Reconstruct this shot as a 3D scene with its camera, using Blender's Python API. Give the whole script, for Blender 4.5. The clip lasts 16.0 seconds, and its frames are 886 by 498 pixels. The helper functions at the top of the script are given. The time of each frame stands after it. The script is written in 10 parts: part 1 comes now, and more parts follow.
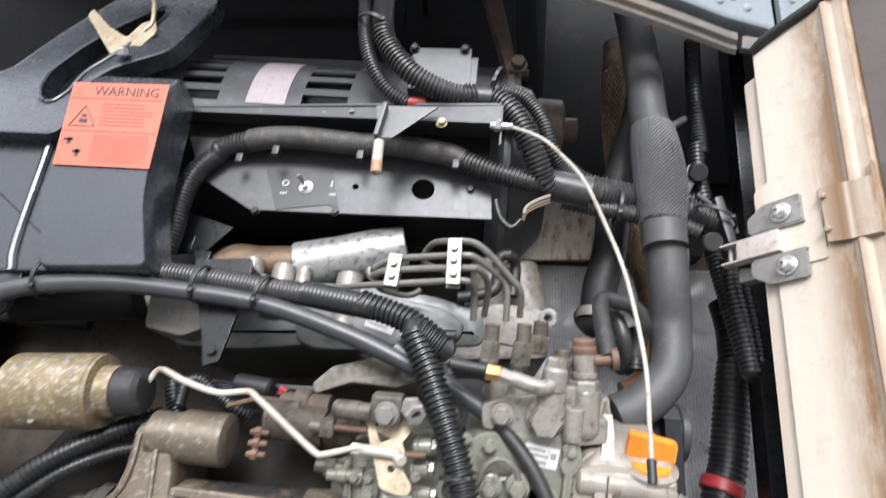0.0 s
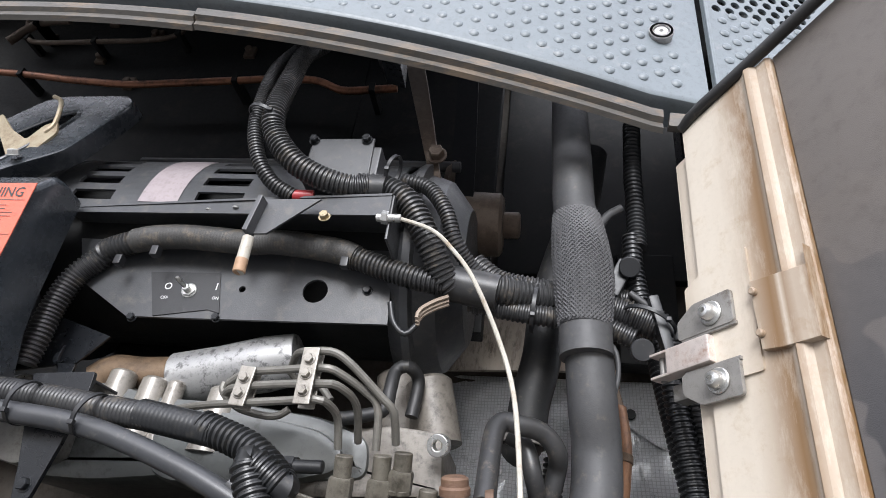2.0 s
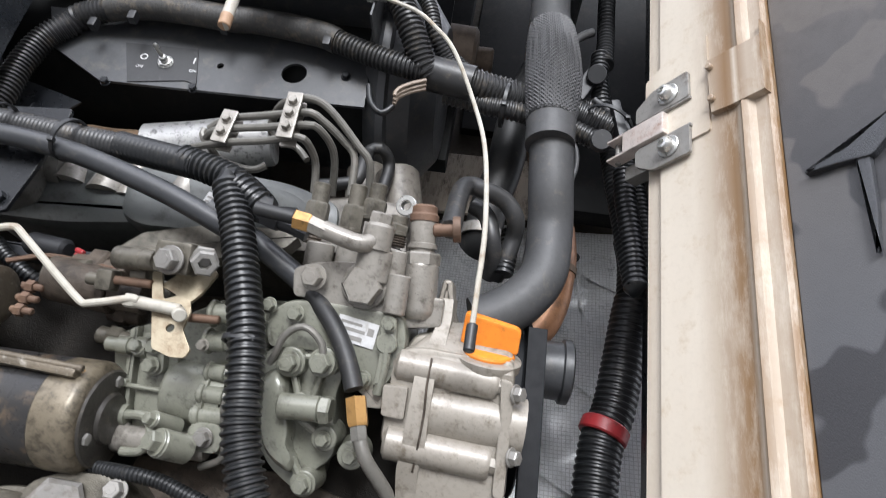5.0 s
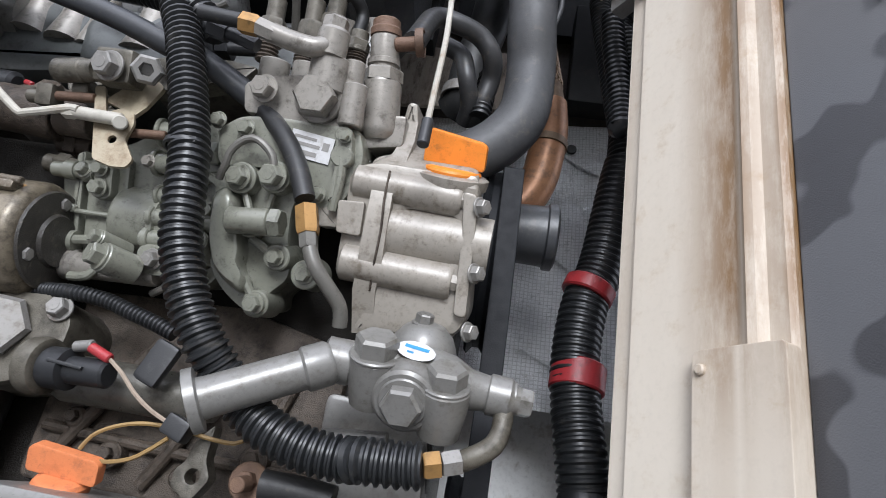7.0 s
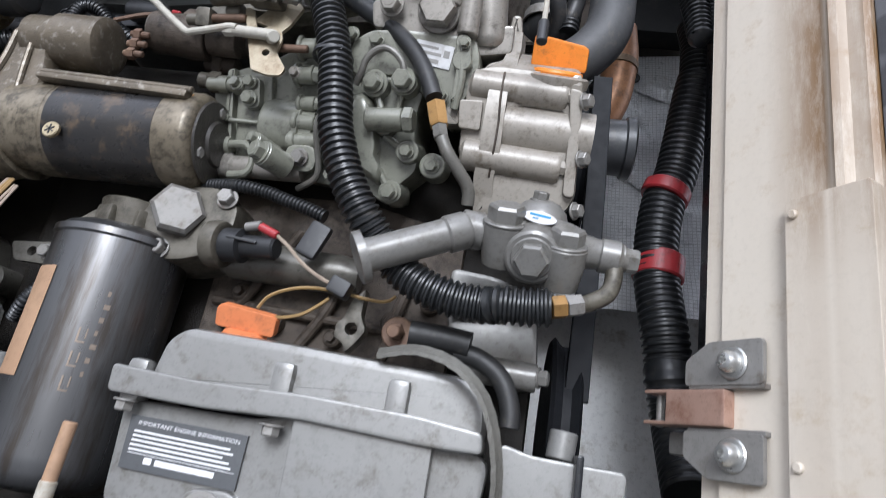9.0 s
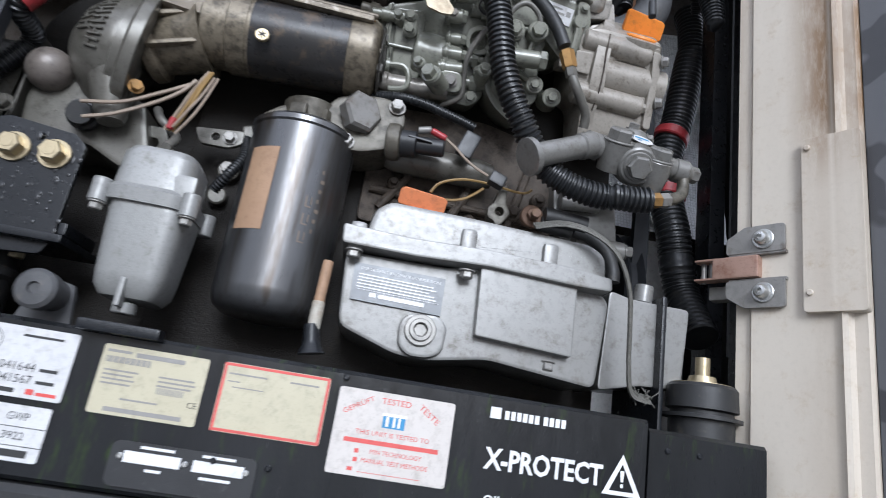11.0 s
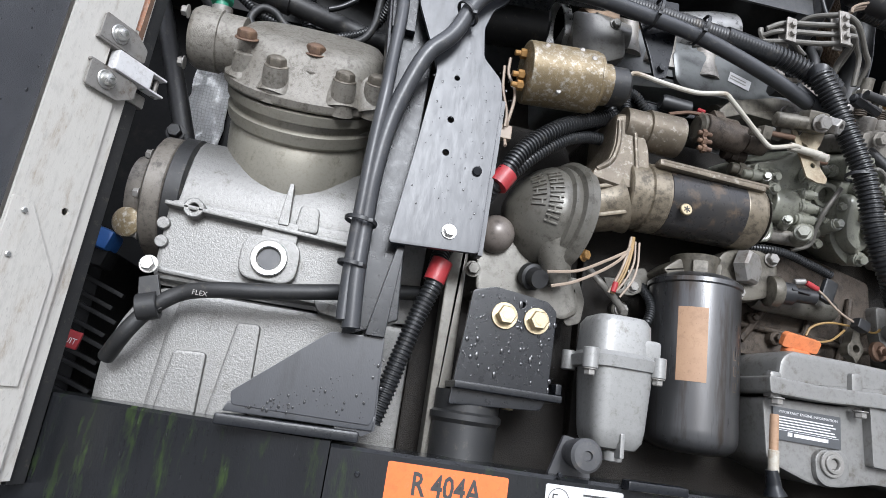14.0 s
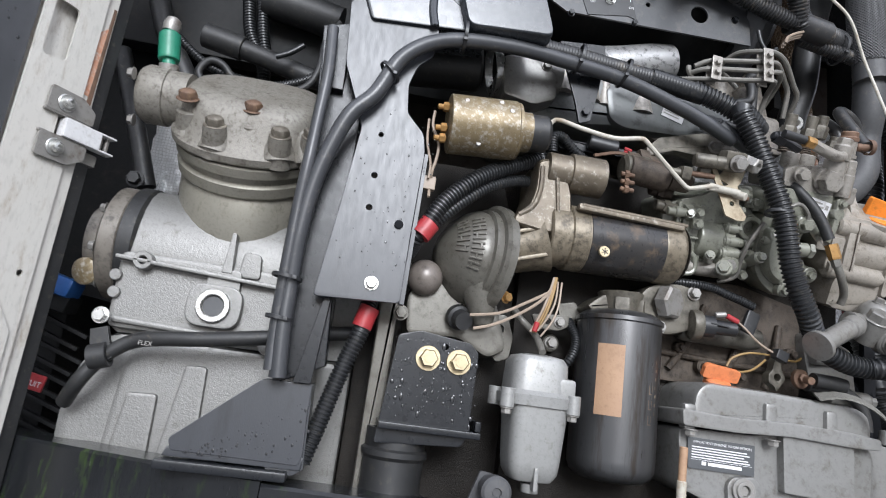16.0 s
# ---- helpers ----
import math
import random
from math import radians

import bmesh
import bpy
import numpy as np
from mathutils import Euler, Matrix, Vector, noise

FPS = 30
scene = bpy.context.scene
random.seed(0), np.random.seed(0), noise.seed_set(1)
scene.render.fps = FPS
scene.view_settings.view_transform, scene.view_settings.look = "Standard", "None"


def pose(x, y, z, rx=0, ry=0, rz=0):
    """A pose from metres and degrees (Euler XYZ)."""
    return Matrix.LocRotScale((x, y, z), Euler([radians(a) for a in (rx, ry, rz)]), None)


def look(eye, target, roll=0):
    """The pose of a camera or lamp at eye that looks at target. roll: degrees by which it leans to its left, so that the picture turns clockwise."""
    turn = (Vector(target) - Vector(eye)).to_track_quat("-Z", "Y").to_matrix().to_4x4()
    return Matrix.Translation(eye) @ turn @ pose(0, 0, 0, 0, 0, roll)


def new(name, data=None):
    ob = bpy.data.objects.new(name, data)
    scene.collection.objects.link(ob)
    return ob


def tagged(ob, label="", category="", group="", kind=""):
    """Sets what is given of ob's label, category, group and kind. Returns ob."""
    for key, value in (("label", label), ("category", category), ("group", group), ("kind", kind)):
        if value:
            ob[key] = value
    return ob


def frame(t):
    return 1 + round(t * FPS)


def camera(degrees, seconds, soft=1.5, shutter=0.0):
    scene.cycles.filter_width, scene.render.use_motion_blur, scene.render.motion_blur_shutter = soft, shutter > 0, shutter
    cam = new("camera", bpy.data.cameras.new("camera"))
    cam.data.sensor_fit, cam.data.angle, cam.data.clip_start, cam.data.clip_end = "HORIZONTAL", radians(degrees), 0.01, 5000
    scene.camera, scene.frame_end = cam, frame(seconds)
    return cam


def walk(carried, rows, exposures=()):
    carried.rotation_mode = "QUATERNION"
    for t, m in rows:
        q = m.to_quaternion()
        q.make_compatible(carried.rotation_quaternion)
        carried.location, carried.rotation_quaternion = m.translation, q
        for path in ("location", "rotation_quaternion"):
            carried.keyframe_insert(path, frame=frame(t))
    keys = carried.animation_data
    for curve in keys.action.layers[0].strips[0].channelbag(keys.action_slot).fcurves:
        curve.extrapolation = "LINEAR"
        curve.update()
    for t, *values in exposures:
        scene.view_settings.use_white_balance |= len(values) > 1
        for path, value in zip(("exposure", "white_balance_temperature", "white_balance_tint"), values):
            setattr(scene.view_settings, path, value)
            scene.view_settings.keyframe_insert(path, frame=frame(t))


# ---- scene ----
cam = camera(72.5, 16.0, 0.7, 0.4)
METRES, EYE, TILT, LEAN, TURN = 2.0, 2.75, 0.0, 0.0, 4.0
ROWS = [
    (0.0, 0.0, 0.0, 0.0, -1.98, 21.1, -5.15),
    (0.5, 0.0399, 0.0145, 0.0042, -1.16, 29.11, -5.48),
    (1.0, 0.0558, 0.0215, 0.0168, 0.27, 31.2, -5.68),
    (1.5, 0.0896, 0.0376, 0.029, 1.32, 30.72, -6.27),
    (2.0, 0.0979, 0.052, 0.0316, 2.63, 30.76, -6.67),
    (2.5, 0.0924, 0.0476, 0.0205, 2.55, 30.55, -7.34),
    (3.0, 0.0791, 0.0479, 0.0013, 2.1, 30.21, -7.66),
    (5.5, 0.1074, 0.094, -0.0736, -4.82, 25.26, -8.92),
    (6.0, 0.1205, 0.1095, -0.0859, -3.85, 24.52, -8.99),
    (6.5, 0.1294, 0.1183, -0.1015, -4.05, 23.01, -9.22),
    (7.0, 0.1319, 0.1217, -0.1105, -2.54, 22.75, -9.36),
    (7.5, 0.1294, 0.1198, -0.1147, -0.85, 22.52, -9.3),
    (8.0, 0.1254, 0.1166, -0.1224, 0.7, 21.6, -9.45),
    (8.5, 0.1186, 0.1066, -0.1386, 2.11, 19.84, -9.63),
    (11.0, -0.0436, 0.026, -0.2499, -12.57, 16.49, -8.66),
    (11.5, -0.083, -0.0125, -0.2435, -1.25, 13.5, -8.45),
    (12.0, -0.1118, -0.0359, -0.2339, 0.79, 12.06, -8.47),
    (12.5, -0.1698, -0.0246, -0.225, -3.79, 13.25, -8.69),
    (13.0, -0.2576, -0.0057, -0.2227, -6.71, 13.8, -8.44),
    (13.5, -0.3257, 0.0054, -0.2015, -13.69, 14.53, -8.51),
    (14.0, -0.3542, 0.0089, -0.1999, -14.94, 14.41, -8.26),
    (14.5, -0.3507, -0.0023, -0.1947, -14.2, 13.08, -8.12),
    (15.0, -0.3282, -0.0196, -0.1783, -14.15, 12.62, -7.89),
    (15.5, -0.3087, -0.0281, -0.1701, -14.64, 12.5, -7.7),
    (16.0, -0.3068, -0.0397, -0.1544, -12.89, 12.41, -7.57),
]
walk(cam, [(t, pose(0, 0, EYE, TILT, LEAN, TURN) @ pose(METRES * x, METRES * y, METRES * z, 90 + pitch, roll, yaw)) for t, x, y, z, yaw, pitch, roll in ROWS],
     [(0.0, 1.40, 6650, 11), (0.5, 1.38, 6650, 11), (1.0, 1.2, 6650, 11), (3.0, 1.14, 6650, 11), (5.5, 1.10, 6500, 10), (6.2, 0.92, 6400, 10), (7.5, 0.86, 6300, 11), (8.5, 0.86, 6250, 11), (11.0, 0.55, 6050, 10), (12.0, 0.62, 6050, 10), (12.5, 0.78, 6150, 10), (14.5, 1.02, 6400, 10), (16.0, 0.92, 6400, 10)])

# ---- light ----
world = bpy.data.worlds.new("overcast")
scene.world = world
world.use_nodes = True
wn = world.node_tree.nodes
sky = wn.new("ShaderNodeTexSky")
sky.sky_type, sky.sun_disc = "NISHITA", False
sky.sun_elevation, sky.sun_rotation, sky.dust_density, sky.air_density = radians(24), radians(180), 5.0, 1.0
soft_sky = wn.new("ShaderNodeMixRGB")  # cloud cover, brighter overhead than at the horizon
soft_sky.inputs[0].default_value = 0.88
w_co, w_sep, w_up, w_col = wn.new("ShaderNodeTexCoord"), wn.new("ShaderNodeSeparateXYZ"), wn.new("ShaderNodeMapRange"), wn.new("ShaderNodeValToRGB")
world.node_tree.links.new(w_co.outputs["Generated"], w_sep.inputs[0])
world.node_tree.links.new(w_sep.outputs[2], w_up.inputs[0])
w_up.inputs[1].default_value, w_up.inputs[2].default_value = 0.0, 1.0
world.node_tree.links.new(w_up.outputs[0], w_col.inputs[0])
for pos, c in ((0.02, (3.0, 3.0, 3.1)), (0.07, (5.4, 5.5, 5.8)), (0.18, (9.8, 10.2, 11.4)), (0.40, (13.0, 13.5, 15.2)), (0.95, (15.5, 16.1, 18.4))):
    el = w_col.color_ramp.elements.new(pos)
    el.color = (*[v / 25 for v in c], 1)
w_col.color_ramp.elements.remove(w_col.color_ramp.elements[0])
w_col.color_ramp.elements.remove(w_col.color_ramp.elements[-1])
w_gain = wn.new("ShaderNodeVectorMath")
w_gain.operation = "SCALE"
w_gain.inputs["Scale"].default_value = 25.0
world.node_tree.links.new(w_col.outputs[0], w_gain.inputs[0])
world.node_tree.links.new(w_gain.outputs[0], soft_sky.inputs[2])
world.node_tree.links.new(sky.outputs[0], soft_sky.inputs[1])
world.node_tree.links.new(soft_sky.outputs[0], wn["Background"].inputs[0])
wn["Background"].inputs[1].default_value = 0.082
sun = new("sun", bpy.data.lights.new("sun", "SUN"))
sun.data.energy, sun.data.angle, sun.data.color = 2.0, radians(24), (0.90, 0.94, 1.0)
sun.matrix_world = look((0.05, -3.0, 4.28), (0, 0.8, 2.6))


# ---- materials ----
def material(name, a, b=None, rough=0.5, metal=0.0, grain=110, blotch=7, dirt=None, dirt_amount=0.0, bump=0.15, stretch=(1, 1, 1), fine=900, rough_var=0.15, coat=0.0, crisp=False, spec=0.5, mottle=0.45, speckle=0.3):
    """A surface with two scales of colour, dirt in patches and fine relief; sizes in metres."""
    m = bpy.data.materials.new(name)
    m.use_nodes = True
    n, l = m.node_tree.nodes, m.node_tree.links
    s = n["Principled BSDF"]
    co = n.new("ShaderNodeTexCoord")
    mp = n.new("ShaderNodeMapping")
    mp.inputs["Scale"].default_value = stretch
    l.new(co.outputs["Object"], mp.inputs[0])

    def noisy(scale, detail, rough_):
        t = n.new("ShaderNodeTexNoise")
        t.inputs["Scale"].default_value, t.inputs["Detail"].default_value, t.inputs["Roughness"].default_value = scale, detail, rough_
        l.new(mp.outputs[0], t.inputs["Vector"])
        return t

    def ramp(src, lo, hi):
        r = n.new("ShaderNodeMapRange")
        r.inputs[1].default_value, r.inputs[2].default_value = lo, hi
        l.new(src, r.inputs[0])
        return r.outputs[0]

    def mix(f, c1, c2):
        x = n.new("ShaderNodeMixRGB")
        for i, v in enumerate((f, c1, c2)):
            if isinstance(v, (tuple, list)):
                x.inputs[i].default_value = (*v[:3], 1)
            elif isinstance(v, (int, float)):
                x.inputs[i].default_value = v
            else:
                l.new(v, x.inputs[i])
        return x.outputs[0]

    b = b or tuple(0.7 * v for v in a)
    big, small, tiny = noisy(blotch, 4, 0.6), noisy(grain, 5, 0.65), noisy(fine, 2, 0.5)
    col = mix(ramp(big.outputs[0], 0.3, 0.7), a, b)
    soft_m = n.new("ShaderNodeMath")
    soft_m.operation = "MULTIPLY"
    soft_m.inputs[1].default_value = mottle
    l.new(ramp(small.outputs[0], 0.50, 0.74), soft_m.inputs[0])
    col = mix(soft_m.outputs[0], col, tuple(0.60 * v for v in b))
    speck = n.new("ShaderNodeMath")  # sparse fine pits and grit
    speck.operation = "MULTIPLY"
    speck.inputs[1].default_value = speckle
    l.new(ramp(noisy(fine * 0.45, 3, 0.6).outputs[0], 0.61, 0.68), speck.inputs[0])
    col = mix(speck.outputs[0], col, tuple(0.42 * v for v in b))
    if dirt:
        d = n.new("ShaderNodeMath")
        d.operation = "MULTIPLY"
        l.new(ramp(noisy(blotch * (2.3 if crisp else 5.0), 2 if crisp else 9, 0.5 if crisp else 0.70).outputs[0], 0.60 - 0.3 * dirt_amount, (0.625 - 0.3 * dirt_amount) if crisp else (0.71 - 0.27 * dirt_amount)), d.inputs[0])
        l.new(ramp(small.outputs[0], 0.1 if crisp else 0.25, 0.2 if crisp else 0.6), d.inputs[1])
        soft_d = n.new("ShaderNodeMath")
        soft_d.operation = "MULTIPLY"
        soft_d.inputs[1].default_value = 1.0 if crisp else 0.72
        l.new(d.outputs[0], soft_d.inputs[0])
        col = mix(soft_d.outputs[0], col, dirt)
    l.new(col, s.inputs["Base Color"])
    r = n.new("ShaderNodeMapRange")
    r.inputs[3].default_value, r.inputs[4].default_value = max(0.05, rough - rough_var), min(1, rough + rough_var)
    l.new(small.outputs[0], r.inputs[0])
    l.new(r.outputs[0], s.inputs["Roughness"])
    s.inputs["Metallic"].default_value = metal
    s.inputs["Specular IOR Level"].default_value = spec
    s.inputs["Coat Weight"].default_value = coat
    s.inputs["Coat Roughness"].default_value = 0.25
    add = n.new("ShaderNodeMath")
    l.new(small.outputs[0], add.inputs[0])
    l.new(tiny.outputs[0], add.inputs[1])
    bp = n.new("ShaderNodeBump")
    bp.inputs["Strength"].default_value, bp.inputs["Distance"].default_value = bump, 0.002
    l.new(add.outputs[0], bp.inputs["Height"])
    l.new(bp.outputs[0], s.inputs["Normal"])
    return m


M_alu_light = material("pale_cast_aluminium", (0.215, 0.212, 0.202), (0.195, 0.192, 0.182), 0.42, 0.42, grain=240, blotch=9, dirt=(0.10, 0.092, 0.078), dirt_amount=0.10, bump=0.25, fine=520)
M_alu_grimy = material("grimy_cast_aluminium", (0.15, 0.137, 0.112), (0.088, 0.079, 0.060), 0.42, 0.25, dirt=(0.022, 0.018, 0.012), dirt_amount=0.5, bump=0.2)
M_green = material("grey_green_engine_paint", (0.225, 0.227, 0.184), (0.192, 0.193, 0.156), 0.32, 0.1, grain=160, blotch=11, dirt=(0.036, 0.032, 0.024), dirt_amount=0.24, bump=0.05, coat=0.5)
M_silver = material("silver_engine_paint", (0.200, 0.195, 0.182), (0.170, 0.164, 0.150), 0.36, 0.2, grain=160, blotch=11, dirt=(0.08, 0.07, 0.052), dirt_amount=0.26, bump=0.04, coat=0.25)
M_cover = material("pale_grey_cover_paint", (0.225, 0.223, 0.213), (0.192, 0.189, 0.178), 0.36, 0.25, grain=150, blotch=9, dirt=(0.09, 0.078, 0.062), dirt_amount=0.24, bump=0.06, coat=0.15)
M_separator = material("dull_grey_diecast", (0.275, 0.275, 0.265), (0.245, 0.244, 0.233), 0.40, 0.25, grain=180, blotch=10, dirt=(0.12, 0.11, 0.09), dirt_amount=0.10, bump=0.08, fine=500)
M_upright = material("wet_grey_black_paint", (0.024, 0.026, 0.031), (0.032, 0.035, 0.041), 0.38, 0.0, grain=150, blotch=6, dirt=(0.010, 0.011, 0.013), dirt_amount=0.3, bump=0.05, stretch=(1, 1, 0.3), coat=0.24, spec=0.5)
M_upright.node_tree.nodes["Principled BSDF"].inputs["Coat Roughness"].default_value = 0.34
M_ball = material("brown_stained_plug", (0.19, 0.165, 0.145), (0.13, 0.11, 0.095), 0.36, 0.15, dirt=(0.06, 0.052, 0.045), dirt_amount=0.35, bump=0.08)
M_yoke = material("rust_streaked_black_paint", (0.020, 0.0205, 0.022), (0.034, 0.031, 0.028), 0.30, 0.0, blotch=10, dirt=(0.12, 0.085, 0.055), dirt_amount=0.28, bump=0.08, spec=0.4)
M_taupe = material("dusty_taupe_casting", (0.285, 0.266, 0.236), (0.240, 0.222, 0.194), 0.34, 0.25, grain=150, blotch=12, dirt=(0.055, 0.044, 0.032), dirt_amount=0.30, bump=0.06, coat=0.2)
M_gear = material("warm_grey_casting", (0.300, 0.274, 0.236), (0.262, 0.237, 0.200), 0.44, 0.12, grain=170, blotch=10, dirt=(0.10, 0.076, 0.05), dirt_amount=0.26, bump=0.04, coat=0.2)
M_block = material("oily_iron_block", (0.102, 0.082, 0.064), (0.060, 0.047, 0.037), 0.42, 0.0, grain=150, blotch=11, dirt=(0.012, 0.009, 0.007), dirt_amount=0.42, bump=0.5, spec=0.25)
# oily iron darkened further: shadow between the engine's parts is in this colour
M_oil_shade = material("oily_shade_black_iron", (0.012, 0.0105, 0.009), (0.02, 0.017, 0.014), 0.38, 0.0, dirt=(0.03, 0.026, 0.02), dirt_amount=0.2, bump=0.45, spec=0.15)
M_starter = material("oily_bronze_tinted_casting", (0.235, 0.200, 0.146), (0.145, 0.120, 0.084), 0.36, 0.3, grain=160, blotch=14, dirt=(0.032, 0.026, 0.018), dirt_amount=0.50, bump=0.12)
M_end_face = material("oil_blackened_casting", (0.055, 0.050, 0.043), (0.032, 0.029, 0.025), 0.36, 0.1, grain=150, blotch=20, dirt=(0.17, 0.15, 0.115), dirt_amount=0.2, bump=0.4)
M_black = material("black_painted_steel", (0.0065, 0.0075, 0.0095), (0.012, 0.0135, 0.016), 0.30, 0.0, blotch=12, dirt=(0.04, 0.043, 0.047), dirt_amount=0.08, bump=0.10, spec=0.35)
M_black_beam = material("wet_black_beam_paint", (0.008, 0.0088, 0.0095), (0.016, 0.017, 0.019), 0.22, 0.0, blotch=9, dirt=(0.035, 0.062, 0.014), dirt_amount=0.15, bump=0.10, stretch=(1, 1, 0.22), spec=0.4)
M_blackpl = material("black_plastic", (0.013, 0.0135, 0.0145), (0.022, 0.023, 0.025), 0.42, 0.0, blotch=14, dirt=(0.06, 0.06, 0.06), dirt_amount=0.1, bump=0.08)
M_rubber = material("dusty_grey_rubber", (0.045, 0.046, 0.049), (0.065, 0.065, 0.066), 0.55, 0.0, grain=150, blotch=14, dirt=(0.11, 0.10, 0.085), dirt_amount=0.15, bump=0.12)
M_rubber_dark = material("black_rubber", (0.013, 0.0135, 0.014), (0.022, 0.022, 0.022), 0.5, 0.0, blotch=16, dirt=(0.08, 0.07, 0.055), dirt_amount=0.12, bump=0.12)
M_tape = material("dusty_cloth_tape", (0.060, 0.058, 0.055), (0.040, 0.039, 0.037), 0.55, 0.0, grain=190, blotch=16, dirt=(0.14, 0.115, 0.085), dirt_amount=0.3, bump=0.25)
M_hose = material("wet_dark_hose_rubber", (0.030, 0.032, 0.035), (0.044, 0.046, 0.050), 0.38, 0.0, grain=180, blotch=14, dirt=(0.10, 0.095, 0.085), dirt_amount=0.12, bump=0.06, coat=0.15)
M_solenoid = material("oil_browned_plating", (0.175, 0.145, 0.105), (0.100, 0.082, 0.060), 0.36, 0.35, grain=190, blotch=22, dirt=(0.42, 0.39, 0.34), dirt_amount=0.2, bump=0.2)
M_dusty_iron = material("dusty_iron_casting", (0.175, 0.158, 0.135), (0.115, 0.102, 0.086), 0.46, 0.1, grain=150, blotch=13, dirt=(0.03, 0.025, 0.02), dirt_amount=0.4, bump=0.15)
M_conduit = material("black_conduit_plastic", (0.010, 0.011, 0.012), (0.019, 0.020, 0.021), 0.36, 0.0, blotch=15, dirt=(0.055, 0.05, 0.042), dirt_amount=0.15, bump=0.05)
M_conduit_dusty = material("dusty_conduit_plastic", (0.024, 0.0245, 0.026), (0.034, 0.034, 0.034), 0.40, 0.0, grain=160, blotch=12, dirt=(0.13, 0.11, 0.085), dirt_amount=0.22, bump=0.06)
M_brass = material("dirty_brass", (0.42, 0.235, 0.08), (0.30, 0.17, 0.06), 0.38, 0.5, dirt=(0.08, 0.055, 0.03), dirt_amount=0.3, bump=0.1)
M_brass_old = material("corroded_brass_plating", (0.245, 0.188, 0.105), (0.155, 0.118, 0.066), 0.38, 0.35, grain=190, blotch=26, dirt=(0.45, 0.43, 0.38), dirt_amount=0.34, bump=0.22)
M_gold = material("yellow_zinc_plating", (0.46, 0.385, 0.25), (0.38, 0.315, 0.205), 0.34, 0.8, bump=0.1)
M_zinc = material("bright_zinc", (0.66, 0.66, 0.64), (0.5, 0.5, 0.48), 0.3, 0.85, dirt=(0.25, 0.2, 0.14), dirt_amount=0.1, bump=0.1)
M_steel = material("dull_steel", (0.30, 0.29, 0.27), (0.22, 0.21, 0.195), 0.42, 0.4, dirt=(0.10, 0.07, 0.045), dirt_amount=0.25, bump=0.06)
M_pipe = material("grey_painted_pipe", (0.165, 0.158, 0.14), (0.12, 0.114, 0.10), 0.42, 0.2, dirt=(0.22, 0.20, 0.175), dirt_amount=0.15, bump=0.08)
M_rust = material("rusty_iron", (0.165, 0.095, 0.062), (0.10, 0.065, 0.045), 0.6, 0.25, dirt=(0.24, 0.15, 0.09), dirt_amount=0.3, bump=0.3)
M_copper = material("tarnished_copper", (0.42, 0.19, 0.11), (0.27, 0.12, 0.07), 0.38, 0.6, dirt=(0.06, 0.04, 0.03), dirt_amount=0.4, bump=0.1)
M_exhaust = material("heat_stained_exhaust", (0.20, 0.135, 0.085), (0.13, 0.09, 0.058), 0.5, 0.4, dirt=(0.06, 0.042, 0.03), dirt_amount=0.4, bump=0.3)
M_braid_rusty = material("rusty_wire_braid", (0.30, 0.22, 0.155), (0.20, 0.135, 0.09), 0.42, 0.5, grain=160, blotch=14, dirt=(0.07, 0.045, 0.03), dirt_amount=0.4, bump=0.1)
M_bend = material("orange_brown_heat_stain", (0.40, 0.20, 0.10), (0.26, 0.125, 0.065), 0.42, 0.35, dirt=(0.12, 0.07, 0.045), dirt_amount=0.35, bump=0.08)
M_orange = material("orange_plastic", (0.85, 0.27, 0.03), (0.75, 0.22, 0.025), 0.42, 0.0, blotch=25, dirt=(0.35, 0.12, 0.03), dirt_amount=0.1, bump=0.08)
M_red_tape = material("red_tape", (0.40, 0.035, 0.04), (0.29, 0.028, 0.032), 0.36, 0.0, grain=120, bump=0.15, dirt=(0.10, 0.03, 0.03), dirt_amount=0.2)
M_cream = material("cream_paint_with_rust_runs", (0.60, 0.543, 0.460), (0.565, 0.508, 0.425), 0.46, 0.0, grain=160, blotch=6, dirt=(0.46, 0.375, 0.275), dirt_amount=0.20, bump=0.03, fine=300, mottle=0.15, speckle=0.05)
# brown rust runs down the fold of the door's edge
cn, cl_ = M_cream.node_tree.nodes, M_cream.node_tree.links
c_co, c_sep = cn.new("ShaderNodeTexCoord"), cn.new("ShaderNodeSeparateXYZ")
cl_.new(c_co.outputs["Object"], c_sep.inputs[0])
c_map, c_noise = cn.new("ShaderNodeMapping"), cn.new("ShaderNodeTexNoise")
c_map.inputs["Scale"].default_value = (1, 1, 0.22)
cl_.new(c_co.outputs["Object"], c_map.inputs[0])
cl_.new(c_map.outputs[0], c_noise.inputs["Vector"])
c_noise.inputs["Scale"].default_value, c_noise.inputs["Detail"].default_value, c_noise.inputs["Roughness"].default_value = 30, 9, 0.75
c_ramp = cn.new("ShaderNodeValToRGB")
# the dip at 0.79 paints the ridge's highlight as a gap in the rust
for pos, val in ((0.01, 0.30), (0.12, 0.12), (0.20, 0.03), (0.42, 0.10), (0.54, 0.38), (0.63, 0.72), (0.72, 1.0), (0.76, 0.9), (0.79, 0.30), (0.82, 0.80), (0.88, 0.5), (0.95, 0.55), (0.985, 1.0)):
    e = c_ramp.color_ramp.elements.new(pos)
    e.color = (val, val, val, 1)
c_pos = cn.new("ShaderNodeMapRange")
c_pos.inputs[1].default_value, c_pos.inputs[2].default_value = -0.03, 0.11
cl_.new(c_sep.outputs[0], c_pos.inputs[0])
cl_.new(c_pos.outputs[0], c_ramp.inputs[0])
c_rng = cn.new("ShaderNodeMapRange")
